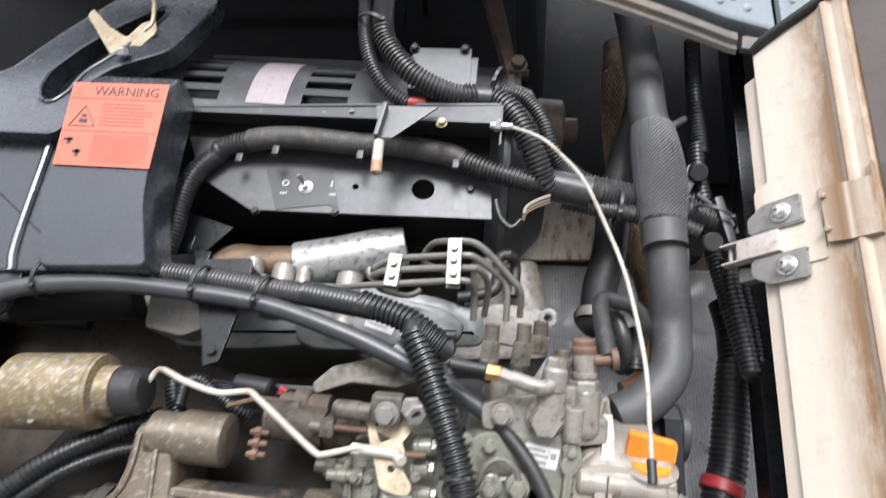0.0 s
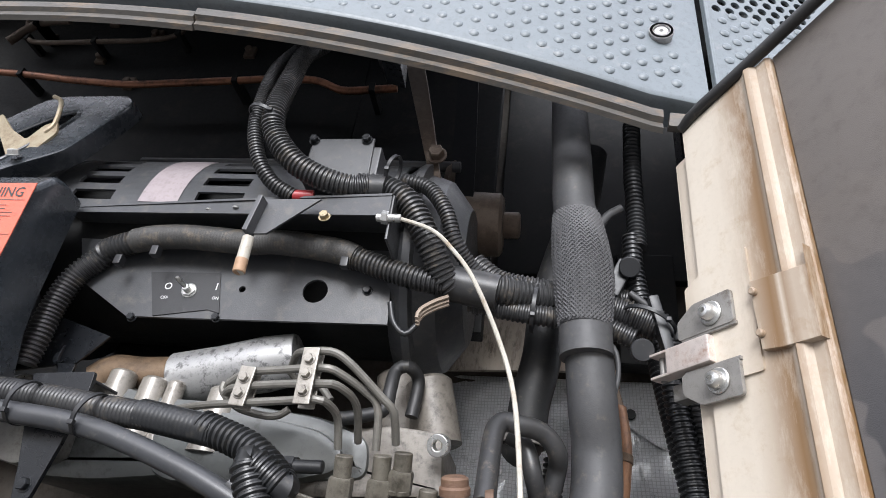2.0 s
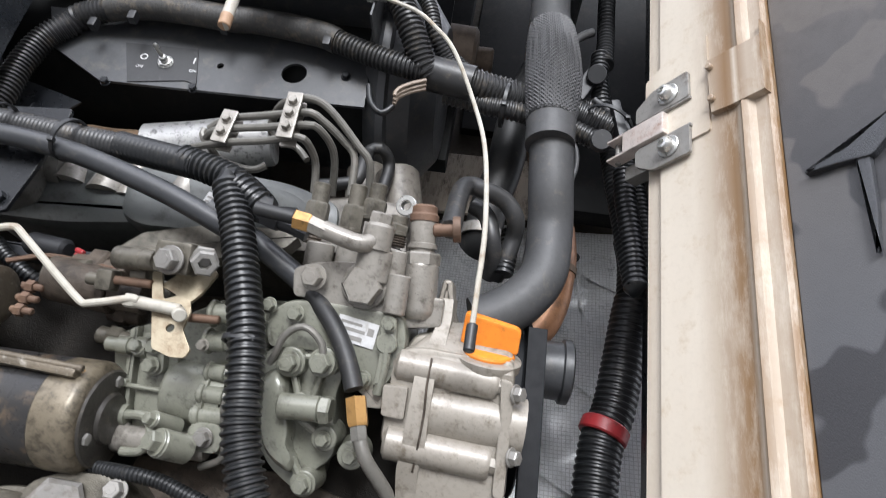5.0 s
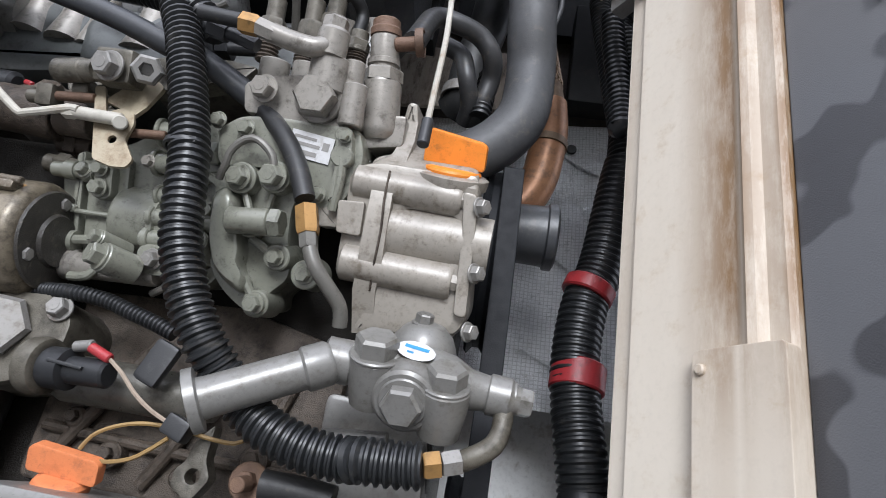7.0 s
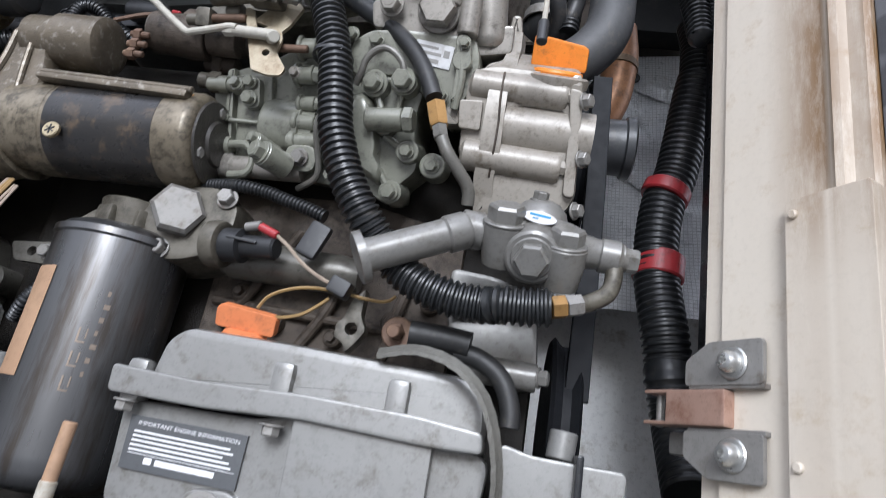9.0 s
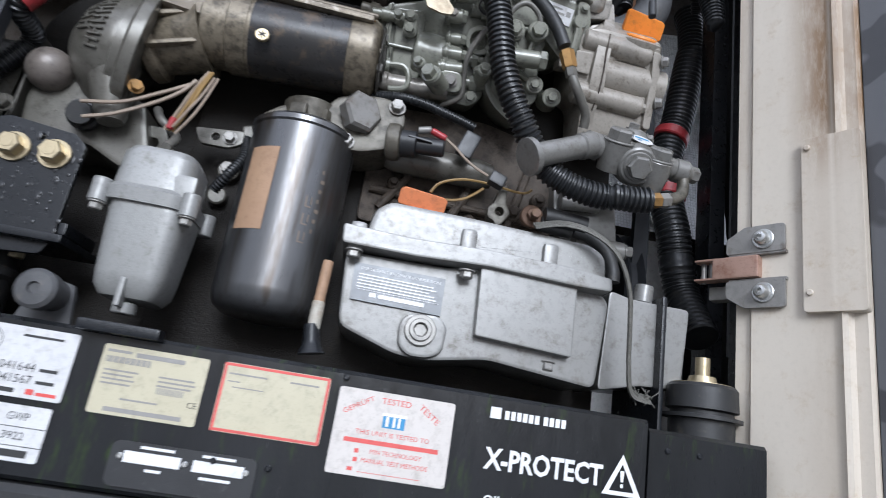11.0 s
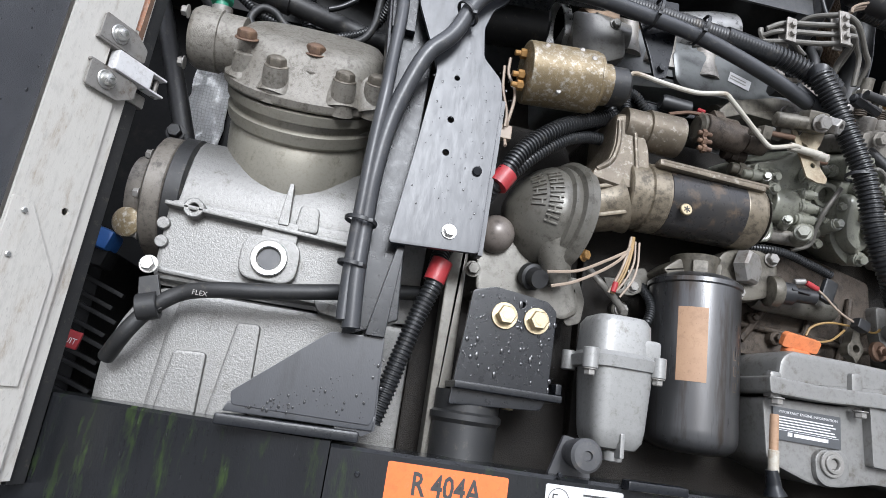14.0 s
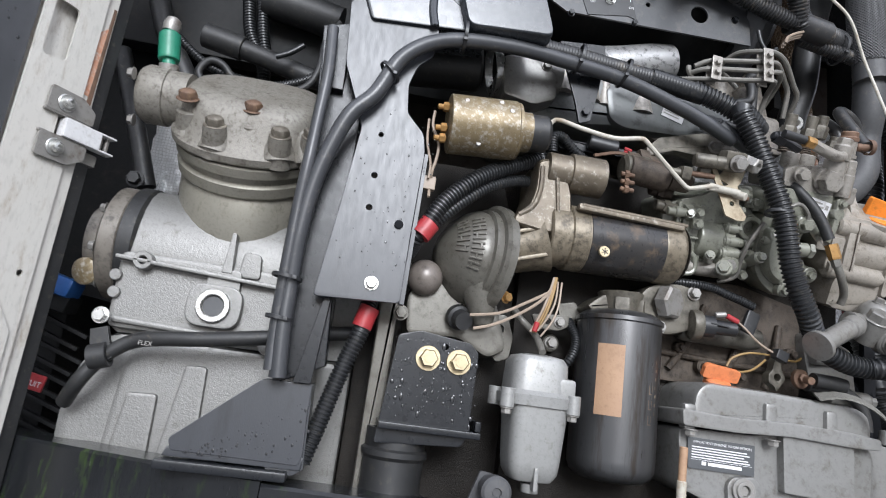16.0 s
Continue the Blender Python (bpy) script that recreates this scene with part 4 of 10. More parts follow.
part("door_seal", g, M_rubber_dark, door2, "black rubber seal behind the edge")
g = Geo(LM)
g.plate([(0.026, 2.76), (0.033, 2.76), (0.034, 2.92), (0.030, 2.92)], 0.0035, 0.006)
part("rust_streak", g, M_rust, door2, "red-brown rust streak on the edge")


# ---- compressor ----
comp = thing("compressor", (-0.82, 0.90, 2.25), "pale cast aluminium reciprocating compressor with a grimy head", "compressor")
CM = Matrix.Translation((-0.815, 0.851, 2.774)) @ Matrix(((1.07, 0, 0, 0), (0, 0.795, -0.716, 0), (0, 0.716, 0.795, 0), (0, 0, 0, 1)))  # local z along the cylinder bank
M_head = material("salt_stained_cast_head", (0.235, 0.222, 0.194), (0.175, 0.160, 0.135), 0.42, 0.15, dirt=(0.060, 0.049, 0.036), dirt_amount=0.30, bump=0.35, grain=190, blotch=18, mottle=0.8, speckle=0.5)
M_head_bolt = material("grimy_bolt", (0.15, 0.135, 0.11), (0.11, 0.095, 0.075), 0.5, 0.3, dirt=(0.30, 0.27, 0.22), dirt_amount=0.35, bump=0.2)
M_cyl = material("olive_beige_casting", (0.310, 0.293, 0.245), (0.282, 0.266, 0.222), 0.38, 0.42, grain=220, blotch=8, dirt=(0.14, 0.125, 0.095), dirt_amount=0.16, bump=0.1, coat=0.1)
g = Geo()
g.plate(rounded([(-0.985, 2.20), (-1.000, 2.30), (-1.000, 2.36), (-0.985, 2.41), (-0.955, 2.452), (-0.60, 2.452), (-0.60, 2.20)], 0.03), 0.826, 1.08, bev=0.022)
g.plate(rounded([(-0.936, 2.20), (-0.926, 2.39), (-0.915, 2.447), (-0.60, 2.447), (-0.60, 2.20)], 0.012), 0.821, 0.86, bev=0.010)
part("crankcase_cover", g, M_alu_light, comp, "sand-cast lower crankcase cover")
g = Geo()
g.plate(rounded([(-0.958, 2.455), (-0.960, 2.568), (-0.640, 2.568), (-0.640, 2.455)], 0.012), 0.812, 0.86, bev=0.008)
side = [(0.816, 2.556), (0.817, 2.585), (0.822, 2.612), (0.832, 2.638), (0.848, 2.660), (0.870, 2.676), (0.90, 2.684), (0.96, 2.684), (1.03, 2.60), (1.03, 2.45), (0.83, 2.45)]
g.loft([[(x, y + e * (0.92 - y), z + e * (2.56 - z)) for y, z in side] for x, e in ((-0.957, 0.10), (-0.954, 0.04), (-0.946, 0.0), (-0.63, 0.0), (-0.60, 0.05))])
part("crankcase", g, M_alu_light, comp)
k = 40


def oval(z, a, b, p=2.6, dx=0.0, dy=0.0):
    out = []
    for i in range(k):
        c, s = math.cos(i * math.tau / k), math.sin(i * math.tau / k)
        out.append((dx + a * math.copysign(abs(c) ** (2 / p), c), dy + b * math.copysign(abs(s) ** (2 / p), s), z))
    return out


g = Geo(CM)
g.loft([oval(-0.20, 0.084, 0.0935, 2.2, dy=-0.0495), oval(-0.15, 0.094, 0.105, 2.2, dy=-0.031), oval(-0.106, 0.099, 0.1115, 2.1, dy=-0.0165), oval(-0.07, 0.101, 0.110, 2.1, dy=-0.010), oval(-0.042, 0.101, 0.101, 2.0), oval(-0.036, 0.1065, 0.1065, 2.0), oval(-0.021, 0.1075, 0.1075, 2.0), oval(-0.017, 0.1015, 0.1015, 2.0), oval(-0.008, 0.1015, 0.1015, 2.0), oval(-0.005, 0.109, 0.109, 2.0), oval(0.008, 0.110, 0.110, 2.0), oval(0.010, 0.099, 0.099, 2.0)])
part("cylinder_block", g, M_cyl, comp)
g = Geo(CM)
g.loft([oval(0.012, 0.112, 0.106, 2.2), oval(0.015, 0.114, 0.108, 2.2), oval(0.024, 0.114, 0.108, 2.2), oval(0.029, 0.106, 0.098, 2.3), oval(0.046, 0.103, 0.086, 2.5, dy=0.003), oval(0.064, 0.101, 0.077, 2.6, dy=0.006), oval(0.075, 0.098, 0.070, 2.7, dy=0.009), oval(0.082, 0.090, 0.061, 2.7, dy=0.011), oval(0.085, 0.072, 0.045, 2.5, dy=0.013)])
part("cylinder_head", g, M_head, comp, "grimy salt-stained cylinder head")
HB = ((-0.034, -0.086), (0.053, -0.084), (0.094, -0.066), (-0.080, -0.052), (0.008, -0.062), (-0.05, 0.078), (0.05, 0.078))
for x, y in HB:
    g = Geo(CM)
    a = math.atan2(y, x)
    ix, iy = x * 0.80, y * 0.62
    g.lathe((x, y, 0.013), (x, y, 0.06), [(0, 0.0190), (0.010, 0.0172), (0.038, 0.0160), (0.044, 0.0152), (0.045, 0.0135)], 20)
    g.lathe((x * 0.97, y * 0.95, 0.016), (ix, iy, 0.062), [(0, 0.027), (0.020, 0.023), (0.040, 0.015), (0.052, 0.006)], 24)
    part("bolt_boss", g, M_head, comp)
g = Geo(CM)
g.lathe((-0.095, 0.01, 0.048), (-0.170, 0.01, 0.048), [(0, 0.040), (0.030, 0.040), (0.031, 0.043), (0.060, 0.043), (0.068, 0.038), (0.070, 0.02)], 28)
part("end_cover", g, M_head, comp, "round stained end cover")
for x, y in HB[:4] + ((0.008, -0.050),):
    g = Geo(CM)
    z = 0.074 if y > -0.055 else 0.056
    g.cyl((x, y, z), (x, y, z + 0.0025), 0.0155, seg=20)
    g.lathe((x, y, z + 0.002), (x, y, z + 0.03), [(0, 0.0128), (0.007, 0.0128), (0.010, 0.0112)], 6)
    g.lathe((x, y, z + 0.010), (x, y, z + 0.03), [(0, 0.0112), (0.002, 0.0105), (0.004, 0.007), (0.0045, 0.003)], 16)
    part("head_bolt", g, M_rust if y > -0.055 else M_head_bolt, comp, "stained hexagon head bolt")
g = Geo(CM)
for y, z in ((0.04, 0.07), (-0.02, 0.085), (-0.03, 0.02)):
    g.bolt((-0.163, y, z), (-1, 0, 0), 0.012)
split("cap_bolt", g, M_steel, comp)
g = Geo()
# ribs and bosses on the front of the crankcase
g.box((-0.805, 0.803, 2.548), (0.31, 0.020, 0.006), 0.002, rot=(0, 3, 0))
g.plate(rounded([(-0.836, 2.492), (-0.780, 2.492), (-0.782, 2.560), (-0.828, 2.562)], 0.008), 0.800, 0.83, bev=0.003)
g.plate(rounded([(-0.812, 2.555), (-0.797, 2.555), (-0.8005, 2.616), (-0.8065, 2.616)], 0.002), 0.798, 0.83, bev=0.0015)
g.plate(rounded([(-0.851, 2.473), (-0.773, 2.473), (-0.773, 2.535), (-0.851, 2.535)], 0.024, 7), 0.795, 0.83, bev=0.003)
g.plate(rounded([(-0.790, 2.552), (-0.756, 2.552), (-0.760, 2.590), (-0.786, 2.592)], 0.008), 0.805, 0.83, bev=0.004)
g.ring((-0.922, 0.793, 2.555), (-0.922, 0.82, 2.555), 0.0135, 0.006)
for x, z in ((-0.958, 2.530), (-0.955, 2.505)):
    g.cyl((x, 0.805, z), (x, 0.82, z), 0.0085)
    g.box((x, 0.8045, z), (0.012, 0.001, 0.0015), 0.0, rot=(0, 25, 0))
split("casting_rib", g, M_alu_light, comp)
g = Geo()
g.ring((-0.812, 0.788, 2.504), (-0.812, 0.797, 2.504), 0.0245, 0.0155)
part("sight_glass_ring", g, M_zinc, comp, "bright split ring round the sight glass")
g = Geo().cyl((-0.812, 0.7945, 2.504), (-0.812, 0.7965, 2.504), 0.0155)
part("sight_glass", g, M_dusty_black, comp, "dull grey sight glass")
g = Geo()
g.plate(rounded([(-0.921, 2.24), (-0.908, 2.369), (-0.866, 2.371), (-0.862, 2.24)], 0.007), 0.8125, 0.83, bev=0.005)
g.plate(rounded([(-0.858, 2.24), (-0.837, 2.416), (-0.806, 2.417), (-0.798, 2.24)], 0.007), 0.8125, 0.83, bev=0.005)
split("raised_pad", g, M_alu_light, comp)
g = Geo()
g.box((-0.80, 0.816, 2.462), (0.30, 0.022, 0.008), 0.003, rot=(0, 2, 0))
g.plate(rounded([(-0.745, 2.462), (-0.672, 2.455), (-0.672, 2.437), (-0.735, 2.445)], 0.006), 0.80, 0.83, bev=0.002)
split("cover_rib", g, M_alu_light, comp)
g = Geo()
g.lathe((-0.948, 0.908, 2.590), (-1.06, 0.908, 2.590), [(0, 0.090), (0.004, 0.0955), (0.024, 0.0955), (0.027, 0.090)], 44)
part("seal_ring", g, M_rubber_dark, comp, "black ring on the crankshaft end")
g = Geo()
g.lathe((-0.974, 0.908, 2.590), (-1.06, 0.908, 2.590), [(0, 0.088), (0.003, 0.0915), (0.026, 0.0915), (0.030, 0.086), (0.034, 0.062), (0.060, 0.055)], 44)
part("end_flange", g, M_dusty_iron, comp, "oil-stained round end flange")
for a in (150, 195, 240):
    g = Geo().bolt((-1.005, 0.908 + 0.080 * math.cos(radians(a)), 2.590 + 0.080 * math.sin(radians(a))), (-1, 0, 0), 0.012)
    part("flange_bolt", g, M_steel, comp)
g = Geo().lathe((-1.020, 0.870, 2.535), (-1.026, 0.845, 2.530), [(0, 0.021), (0.012, 0.021), (0.015, 0.017), (0.018, 0.006)], 22)
part("drain_plug", g, M_brass_old, comp, "dirty round plug")
g = Geo().bolt((-0.957, 0.790, 2.469), (0, -1, 0), 0.016)
part("clamp_bolt", g, M_zinc, comp, "bright hexagon bolt")

hose = thing("oil_hose", (-0.96, 0.78, 2.43), "black rubber hose held by a cushioned clamp", "hose")
g = Geo().tube([(-0.98, 0.8, 2.347), (-0.96, 0.775, 2.376), (-0.944, 0.775, 2.403), (-0.925, 0.775, 2.424), (-0.9, 0.775, 2.44), (-0.862, 0.765, 2.448), (-0.804, 0.76, 2.455), (-0.722, 0.76, 2.469), (-0.667, 0.78, 2.483), (-0.59, 0.8, 2.496)], 0.0105)
part("hose_body", g, M_rubber_dark, hose)
g = Geo()
c1, c2 = Vector((-0.934, 0.772, 2.422)), Vector((-0.941, 0.772, 2.406))
g.ring(c1 + Vector((0.006, 0, -0.004)), c2 + Vector((-0.010, 0, 0.004)), 0.0175, 0.011)
g.plate([(-0.958, 2.448), (-0.937, 2.455), (-0.927, 2.428), (-0.922, 2.414), (-0.941, 2.403), (-0.953, 2.423)], 0.768, 0.776, bev=0.001)
part("clamp", g, M_rubber_dark, hose, "black cushioned hose clamp")
lettering("FLEX", 0.006, on_front(*(-0.888, 0.753, 2.436)), M_ink_grey, hose, width=0.018)

g = thing("service_valve", (-0.944, 0.77, 2.843), "brass fitting with a green cap on the compressor head", "valve")
g1 = Geo().lathe((-0.958, 0.81, 2.862), (-0.969, 0.81, 2.925), [(0, 0.010), (0.012, 0.010), (0.013, 0.0155), (0.016, 0.0165), (0.056, 0.0165), (0.060, 0.013)], 20)
part("cap", g1, M_teal, g, "green plastic cap")
g1 = Geo().lathe((-0.969, 0.81, 2.923), (-0.967, 0.81, 2.945), [(0, 0.012), (0.012, 0.014), (0.022, 0.011), (0.026, 0.004)], 14)
g1.cyl((-0.957, 0.815, 2.85), (-0.958, 0.81, 2.868), 0.015)
split("stem", g1, M_steel, g)

# pipes and cables behind the head
g = Geo().tube([(-0.952, 0.93, 2.992), (-0.913, 0.93, 2.985), (-0.842, 0.93, 2.97), (-0.747, 0.92, 2.943), (-0.627, 0.95, 2.945)], 0.018)
g.cyl((-0.956, 0.93, 2.993), (-0.885, 0.93, 2.98), 0.022)
solo("suction_pipe", g, M_rubber_dark, "black sheathed suction pipe behind the compressor", "pipe")
g = Geo().tube([(-0.981, 0.86, 2.95), (-0.951, 0.86, 2.925), (-0.908, 0.86, 2.899), (-0.856, 0.86, 2.889), (-0.793, 0.86, 2.892), (-0.735, 0.86, 2.93), (-0.709, 0.8, 2.973)], 0.0075, corr=0.005)
g.tube([(-0.773, 0.88, 2.984), (-0.795, 0.88, 2.964), (-0.819, 0.88, 2.951)], 0.005)
solo("sensor_cable", g, M_conduit, "thin corrugated sensor cable looping behind the head", "cable")
g = Geo().tube([(-0.918, 0.85, 2.868), (-0.926, 0.85, 2.886), (-0.913, 0.85, 2.907), (-0.891, 0.85, 2.904), (-0.865, 0.85, 2.882), (-0.814, 0.85, 2.872), (-0.759, 0.85, 2.887), (-0.737, 0.85, 2.924), (-0.732, 0.85, 2.99), (-0.711, 0.84, 3.019)], 0.0065)
solo("sensor_cable", g, M_rubber_dark, "black sensor cable looping behind the head", "cable")
g = Geo().tube([(-0.908, 0.98, 3.11), (-0.891, 0.98, 3.04), (-0.858, 0.98, 2.982), (-0.849, 0.98, 2.936)], 0.013, corr=0.006)
g.tube([(-0.884, 0.98, 3.116), (-0.869, 0.98, 3.045), (-0.853, 0.98, 2.991)], 0.012, corr=0.006)
solos("corrugated_conduit", g, M_conduit, "black corrugated conduit on the bulkhead", "conduit")
g = Geo().tube([(-1.076, 1, 3.084), (-1.047, 1, 3.016), (-1.005, 1, 2.953), (-0.983, 1, 2.918)], 0.02)
g.tube([(-0.877, 0.98, 3.118), (-0.802, 0.98, 3.11), (-0.725, 0.98, 3.095)], 0.035)
solos("liner_pipe", g, M_rubber_dark, "black insulated pipe high behind the compressor", "pipe")
g = Geo()
g.tube([(-1.109, 0.98, 2.957), (-1.078, 0.98, 2.881), (-1.04, 0.98, 2.787), (-1.008, 0.98, 2.705)], 0.016)
g.bolt((-1.019, 0.95, 2.711), (0, -1, 0), 0.02)
solo("drain_hose", g, M_rubber_dark, "black hose down the side of the compressor", "hose")
# sheet coloured near-black for the shade in the gap behind the compressor
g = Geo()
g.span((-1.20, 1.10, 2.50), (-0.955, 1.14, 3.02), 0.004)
solo("insulation_sheet", g, M_dark, "insulation sheet behind the compressor, near-black in place of shade", "insulation")
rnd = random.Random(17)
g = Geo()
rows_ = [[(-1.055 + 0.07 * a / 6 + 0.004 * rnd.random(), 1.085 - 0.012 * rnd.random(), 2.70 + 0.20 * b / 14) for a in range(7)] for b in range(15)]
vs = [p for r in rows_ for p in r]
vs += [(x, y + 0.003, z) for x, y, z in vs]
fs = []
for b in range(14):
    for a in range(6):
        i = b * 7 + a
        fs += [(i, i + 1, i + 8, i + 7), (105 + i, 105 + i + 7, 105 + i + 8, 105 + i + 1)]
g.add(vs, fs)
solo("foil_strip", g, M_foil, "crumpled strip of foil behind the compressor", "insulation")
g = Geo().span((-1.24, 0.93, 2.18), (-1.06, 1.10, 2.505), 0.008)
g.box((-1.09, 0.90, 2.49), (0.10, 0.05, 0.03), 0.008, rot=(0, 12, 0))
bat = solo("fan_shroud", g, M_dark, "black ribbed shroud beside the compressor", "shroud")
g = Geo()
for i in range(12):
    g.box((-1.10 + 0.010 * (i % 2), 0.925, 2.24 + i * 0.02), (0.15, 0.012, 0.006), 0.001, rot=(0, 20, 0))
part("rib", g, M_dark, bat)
g = Geo().box((-1.075, 0.885, 2.512), (0.08, 0.05, 0.03), 0.008, rot=(0, 14, 0))
solo("blue_connector", g, M_blue, "blue plastic connector housing beside the compressor", "connector")
g = Geo()
p = Vector((-1.052, 0.86, 2.363))
g.box(p, (0.032, 0.006, 0.024), 0.004, rot=(0, 10, 0))
tag = solo("circuit_tag", g, M_red_tape, "small red tag with white letters", "tag")
lettering("CUIT", 0.008, on_front(p.x - 0.010, p.y - 0.0036, p.z - 0.004) @ pose(0, 0, 0, 0, 0, -10), M_ink_white, tag, width=0.022)

# ---- upright bracket beside the compressor ----
col = thing("upright_bracket", (-0.66, 0.70, 2.30), "wet black steel upright with cable ties and bolt holes", "bracket")
g = Geo()
plate_out = [(-0.666, 2.528), (-0.653, 2.644), (-0.641, 2.769), (-0.648, 2.789), (-0.678, 2.86), (-0.686, 2.958), (-0.63, 3.01), (-0.578, 3.003), (-0.553, 2.934), (-0.557, 2.896), (-0.577, 2.876), (-0.586, 2.845), (-0.581, 2.802), (-0.554, 2.775), (-0.549, 2.747), (-0.552, 2.633), (-0.553, 2.534)]
g.plate(rounded(plate_out, 0.006), 0.675, 0.681, holes=[(-0.613, 2.703, 0.0042), (-0.613, 2.657, 0.0042), (*(-0.613, 2.763), 0.0035)], bev=0.0008)
g.plate([(-0.553, 2.534), (-0.548, 2.749), (-0.543, 2.748), (-0.547, 2.534)], 0.681, 0.70)
part("face_plate", g, M_upright, col)
g = Geo()
g.bolt((-0.594, 0.675, 2.555), (0, -1, 0), 0.013)
part("face_bolt", g, M_zinc, col, "bright socket bolt with washer")
g = Geo().cyl((-0.57, 0.676, 2.641), (-0.57, 0.67, 2.639), 0.006)
part("stud", g, M_black, col)
g = Geo()
g.plate([(-0.701, 2.409), (-0.636, 2.441), (-0.643, 2.543), (-0.647, 2.676), (-0.646, 2.803), (-0.659, 2.946), (-0.722, 2.928), (-0.695, 2.626), (-0.693, 2.526)], 0.705, 0.76, bev=0.002)
g.plate([(-0.673, 2.416), (-0.652, 2.53), (-0.643, 2.532), (-0.65, 2.416)], 0.690, 0.70, bev=0.001)
g.plate([(-0.717, 2.896), (-0.679, 2.907), (-0.677, 2.825), (-0.709, 2.826)], 0.69, 0.74, bev=0.002)
part("channel", g, M_black, col)
g = Geo()
g.plate(rounded([(-0.81, 2.33), (-0.712, 2.414), (-0.648, 2.416), (-0.648, 2.376), (-0.645, 2.327), (-0.649, 2.314), (-0.806, 2.316)], 0.004), 0.698, 0.704, bev=0.001)
g.plate([(-0.81, 2.33), (-0.712, 2.414), (-0.709, 2.412), (-0.805, 2.325)], 0.704, 0.80)
g.plate([(-0.701, 2.409), (-0.648, 2.416), (-0.642, 2.309), (-0.655, 2.301), (-0.688, 2.3)], 0.704, 0.78)
g.plate([(-0.811, 2.319), (-0.644, 2.325), (-0.645, 2.308), (-0.815, 2.308)], 0.70, 0.78, bev=0.002)
part("gusset", g, M_upright, col, "black triangular gusset plate with water drops")
rnd = random.Random(3)
g = Geo()
for i in range(90):
    u_, v_ = rnd.random(), rnd.random()
    x, z = -0.79 + 0.15 * u_, 2.315 + 0.085 * v_ * u_
    r = 0.0006 + 0.0016 * rnd.random() ** 3
    g.blob((x, 0.698, z), (r, r * 0.5, r * 1.2), 6, 4)
for i in range(90):
    z = 2.56 + 0.25 * rnd.random()
    x = -0.652 + 0.115 * rnd.random() + (z - 2.56) * 0.02
    r = 0.0006 + 0.0012 * rnd.random() ** 3
    g.blob((x, 0.675, z), (r, r * 0.5, r * 1.2), 6, 4)
tagged(part("drop_film", g, M_drop, col), kind="stuff")

h1 = thing("rubber_hose", (-0.70, 0.67, 2.40), "long dark rubber hose tied to the upright and across the engine", "hose")
g = Geo().tube([(-0.691, 0.675, 2.419), (-0.696, 0.675, 2.484), (-0.697, 0.675, 2.54), (-0.697, 0.67, 2.598), (-0.691, 0.665, 2.666), (-0.678, 0.66, 2.722), (-0.658, 0.655, 2.776), (-0.629, 0.655, 2.813), (-0.599, 0.655, 2.876), (-0.543, 0.66, 2.916), (-0.45, 0.67, 2.934), (-0.359, 0.68, 2.935), (-0.254, 0.69, 2.928), (-0.147, 0.695, 2.9), (-0.065, 0.7, 2.87), (-0.096, 0.7, 2.892), (-0.034, 0.7, 2.858), (0.019, 0.7, 2.826), (0.03, 0.7, 2.818)], 0.0112)
part("hose_body", g, M_hose, h1)
g = Geo().tube([(0.017, 0.7, 2.824), (0.039, 0.695, 2.807), (0.061, 0.69, 2.783), (0.078, 0.688, 2.757), (0.092, 0.688, 2.727)], 0.0085)
part("hose_end", g, M_rubber_dark, h1, "thinner black hose end")
g = Geo()
p, q_ = Vector((0.093, 0.688, 2.725)), Vector((0.1, 0.688, 2.702))
g.hexagon(p, q_, 0.0165)
part("nut", g, M_brass, h1, "brass union nut")
d = (q_ - p).normalized()
g = Geo().hexagon(q_, q_ + d * 0.012, 0.013)
g.tube([q_ + d * 0.008, Vector((0.111, 0.69, 2.678)), Vector((0.124, 0.7, 2.664)), Vector((0.133, 0.71, 2.653)), Vector((0.134, 0.72, 2.637))], 0.006)
part("fuel_pipe", g, M_pipe, h1, "grey bent fuel pipe")
g = Geo().tube([(-0.702, 0.675, 2.427), (-0.705, 0.675, 2.489), (-0.705, 0.67, 2.552), (-0.704, 0.665, 2.64), (-0.701, 0.66, 2.708), (-0.7, 0.665, 2.768), (-0.699, 0.67, 2.838), (-0.705, 0.68, 2.914)], 0.0085)
solo("rubber_hose", g, M_hose, "slim dark hose tied beside the upright", "hose")


def ties(spots, r, parent_label="black nylon cable tie round hoses"):
    for p, d, rr in spots:
        p, d = Vector(p), Vector(d).normalized()
        g = Geo().ring(p - d * 0.0025, p + d * 0.0025, rr + 0.0018, rr - 0.0005)
        side = d.cross(Vector((0, -1, 0))).normalized()
        g.box(p + Vector((0, -rr - 0.001, 0)) * 0.8 + side * rr * 0.6, (0.006, 0.006, 0.005), 0.001)
        solo("cable_tie", g, M_blackpl, parent_label, "cable tie", group="cable ties")


ties([((-0.702, 0.672, 2.546), (0.1, 0, 1), 0.018), ((-0.703, 0.676, 2.493), (0.1, 0, 1), 0.016), ((-0.615, 0.656, 2.848), (0.6, 0, 0.7), 0.016), ((-0.517, 0.668, 2.932), (1, 0, 0), 0.022), ((-0.336, 0.685, 2.946), (1, 0, -0.2), 0.022), ((-0.26, 0.69, 2.941), (1, 0, -0.3), 0.022), ((-0.009, 0.672, 2.754), (0, 0, 1), 0.0175)], 0.02)

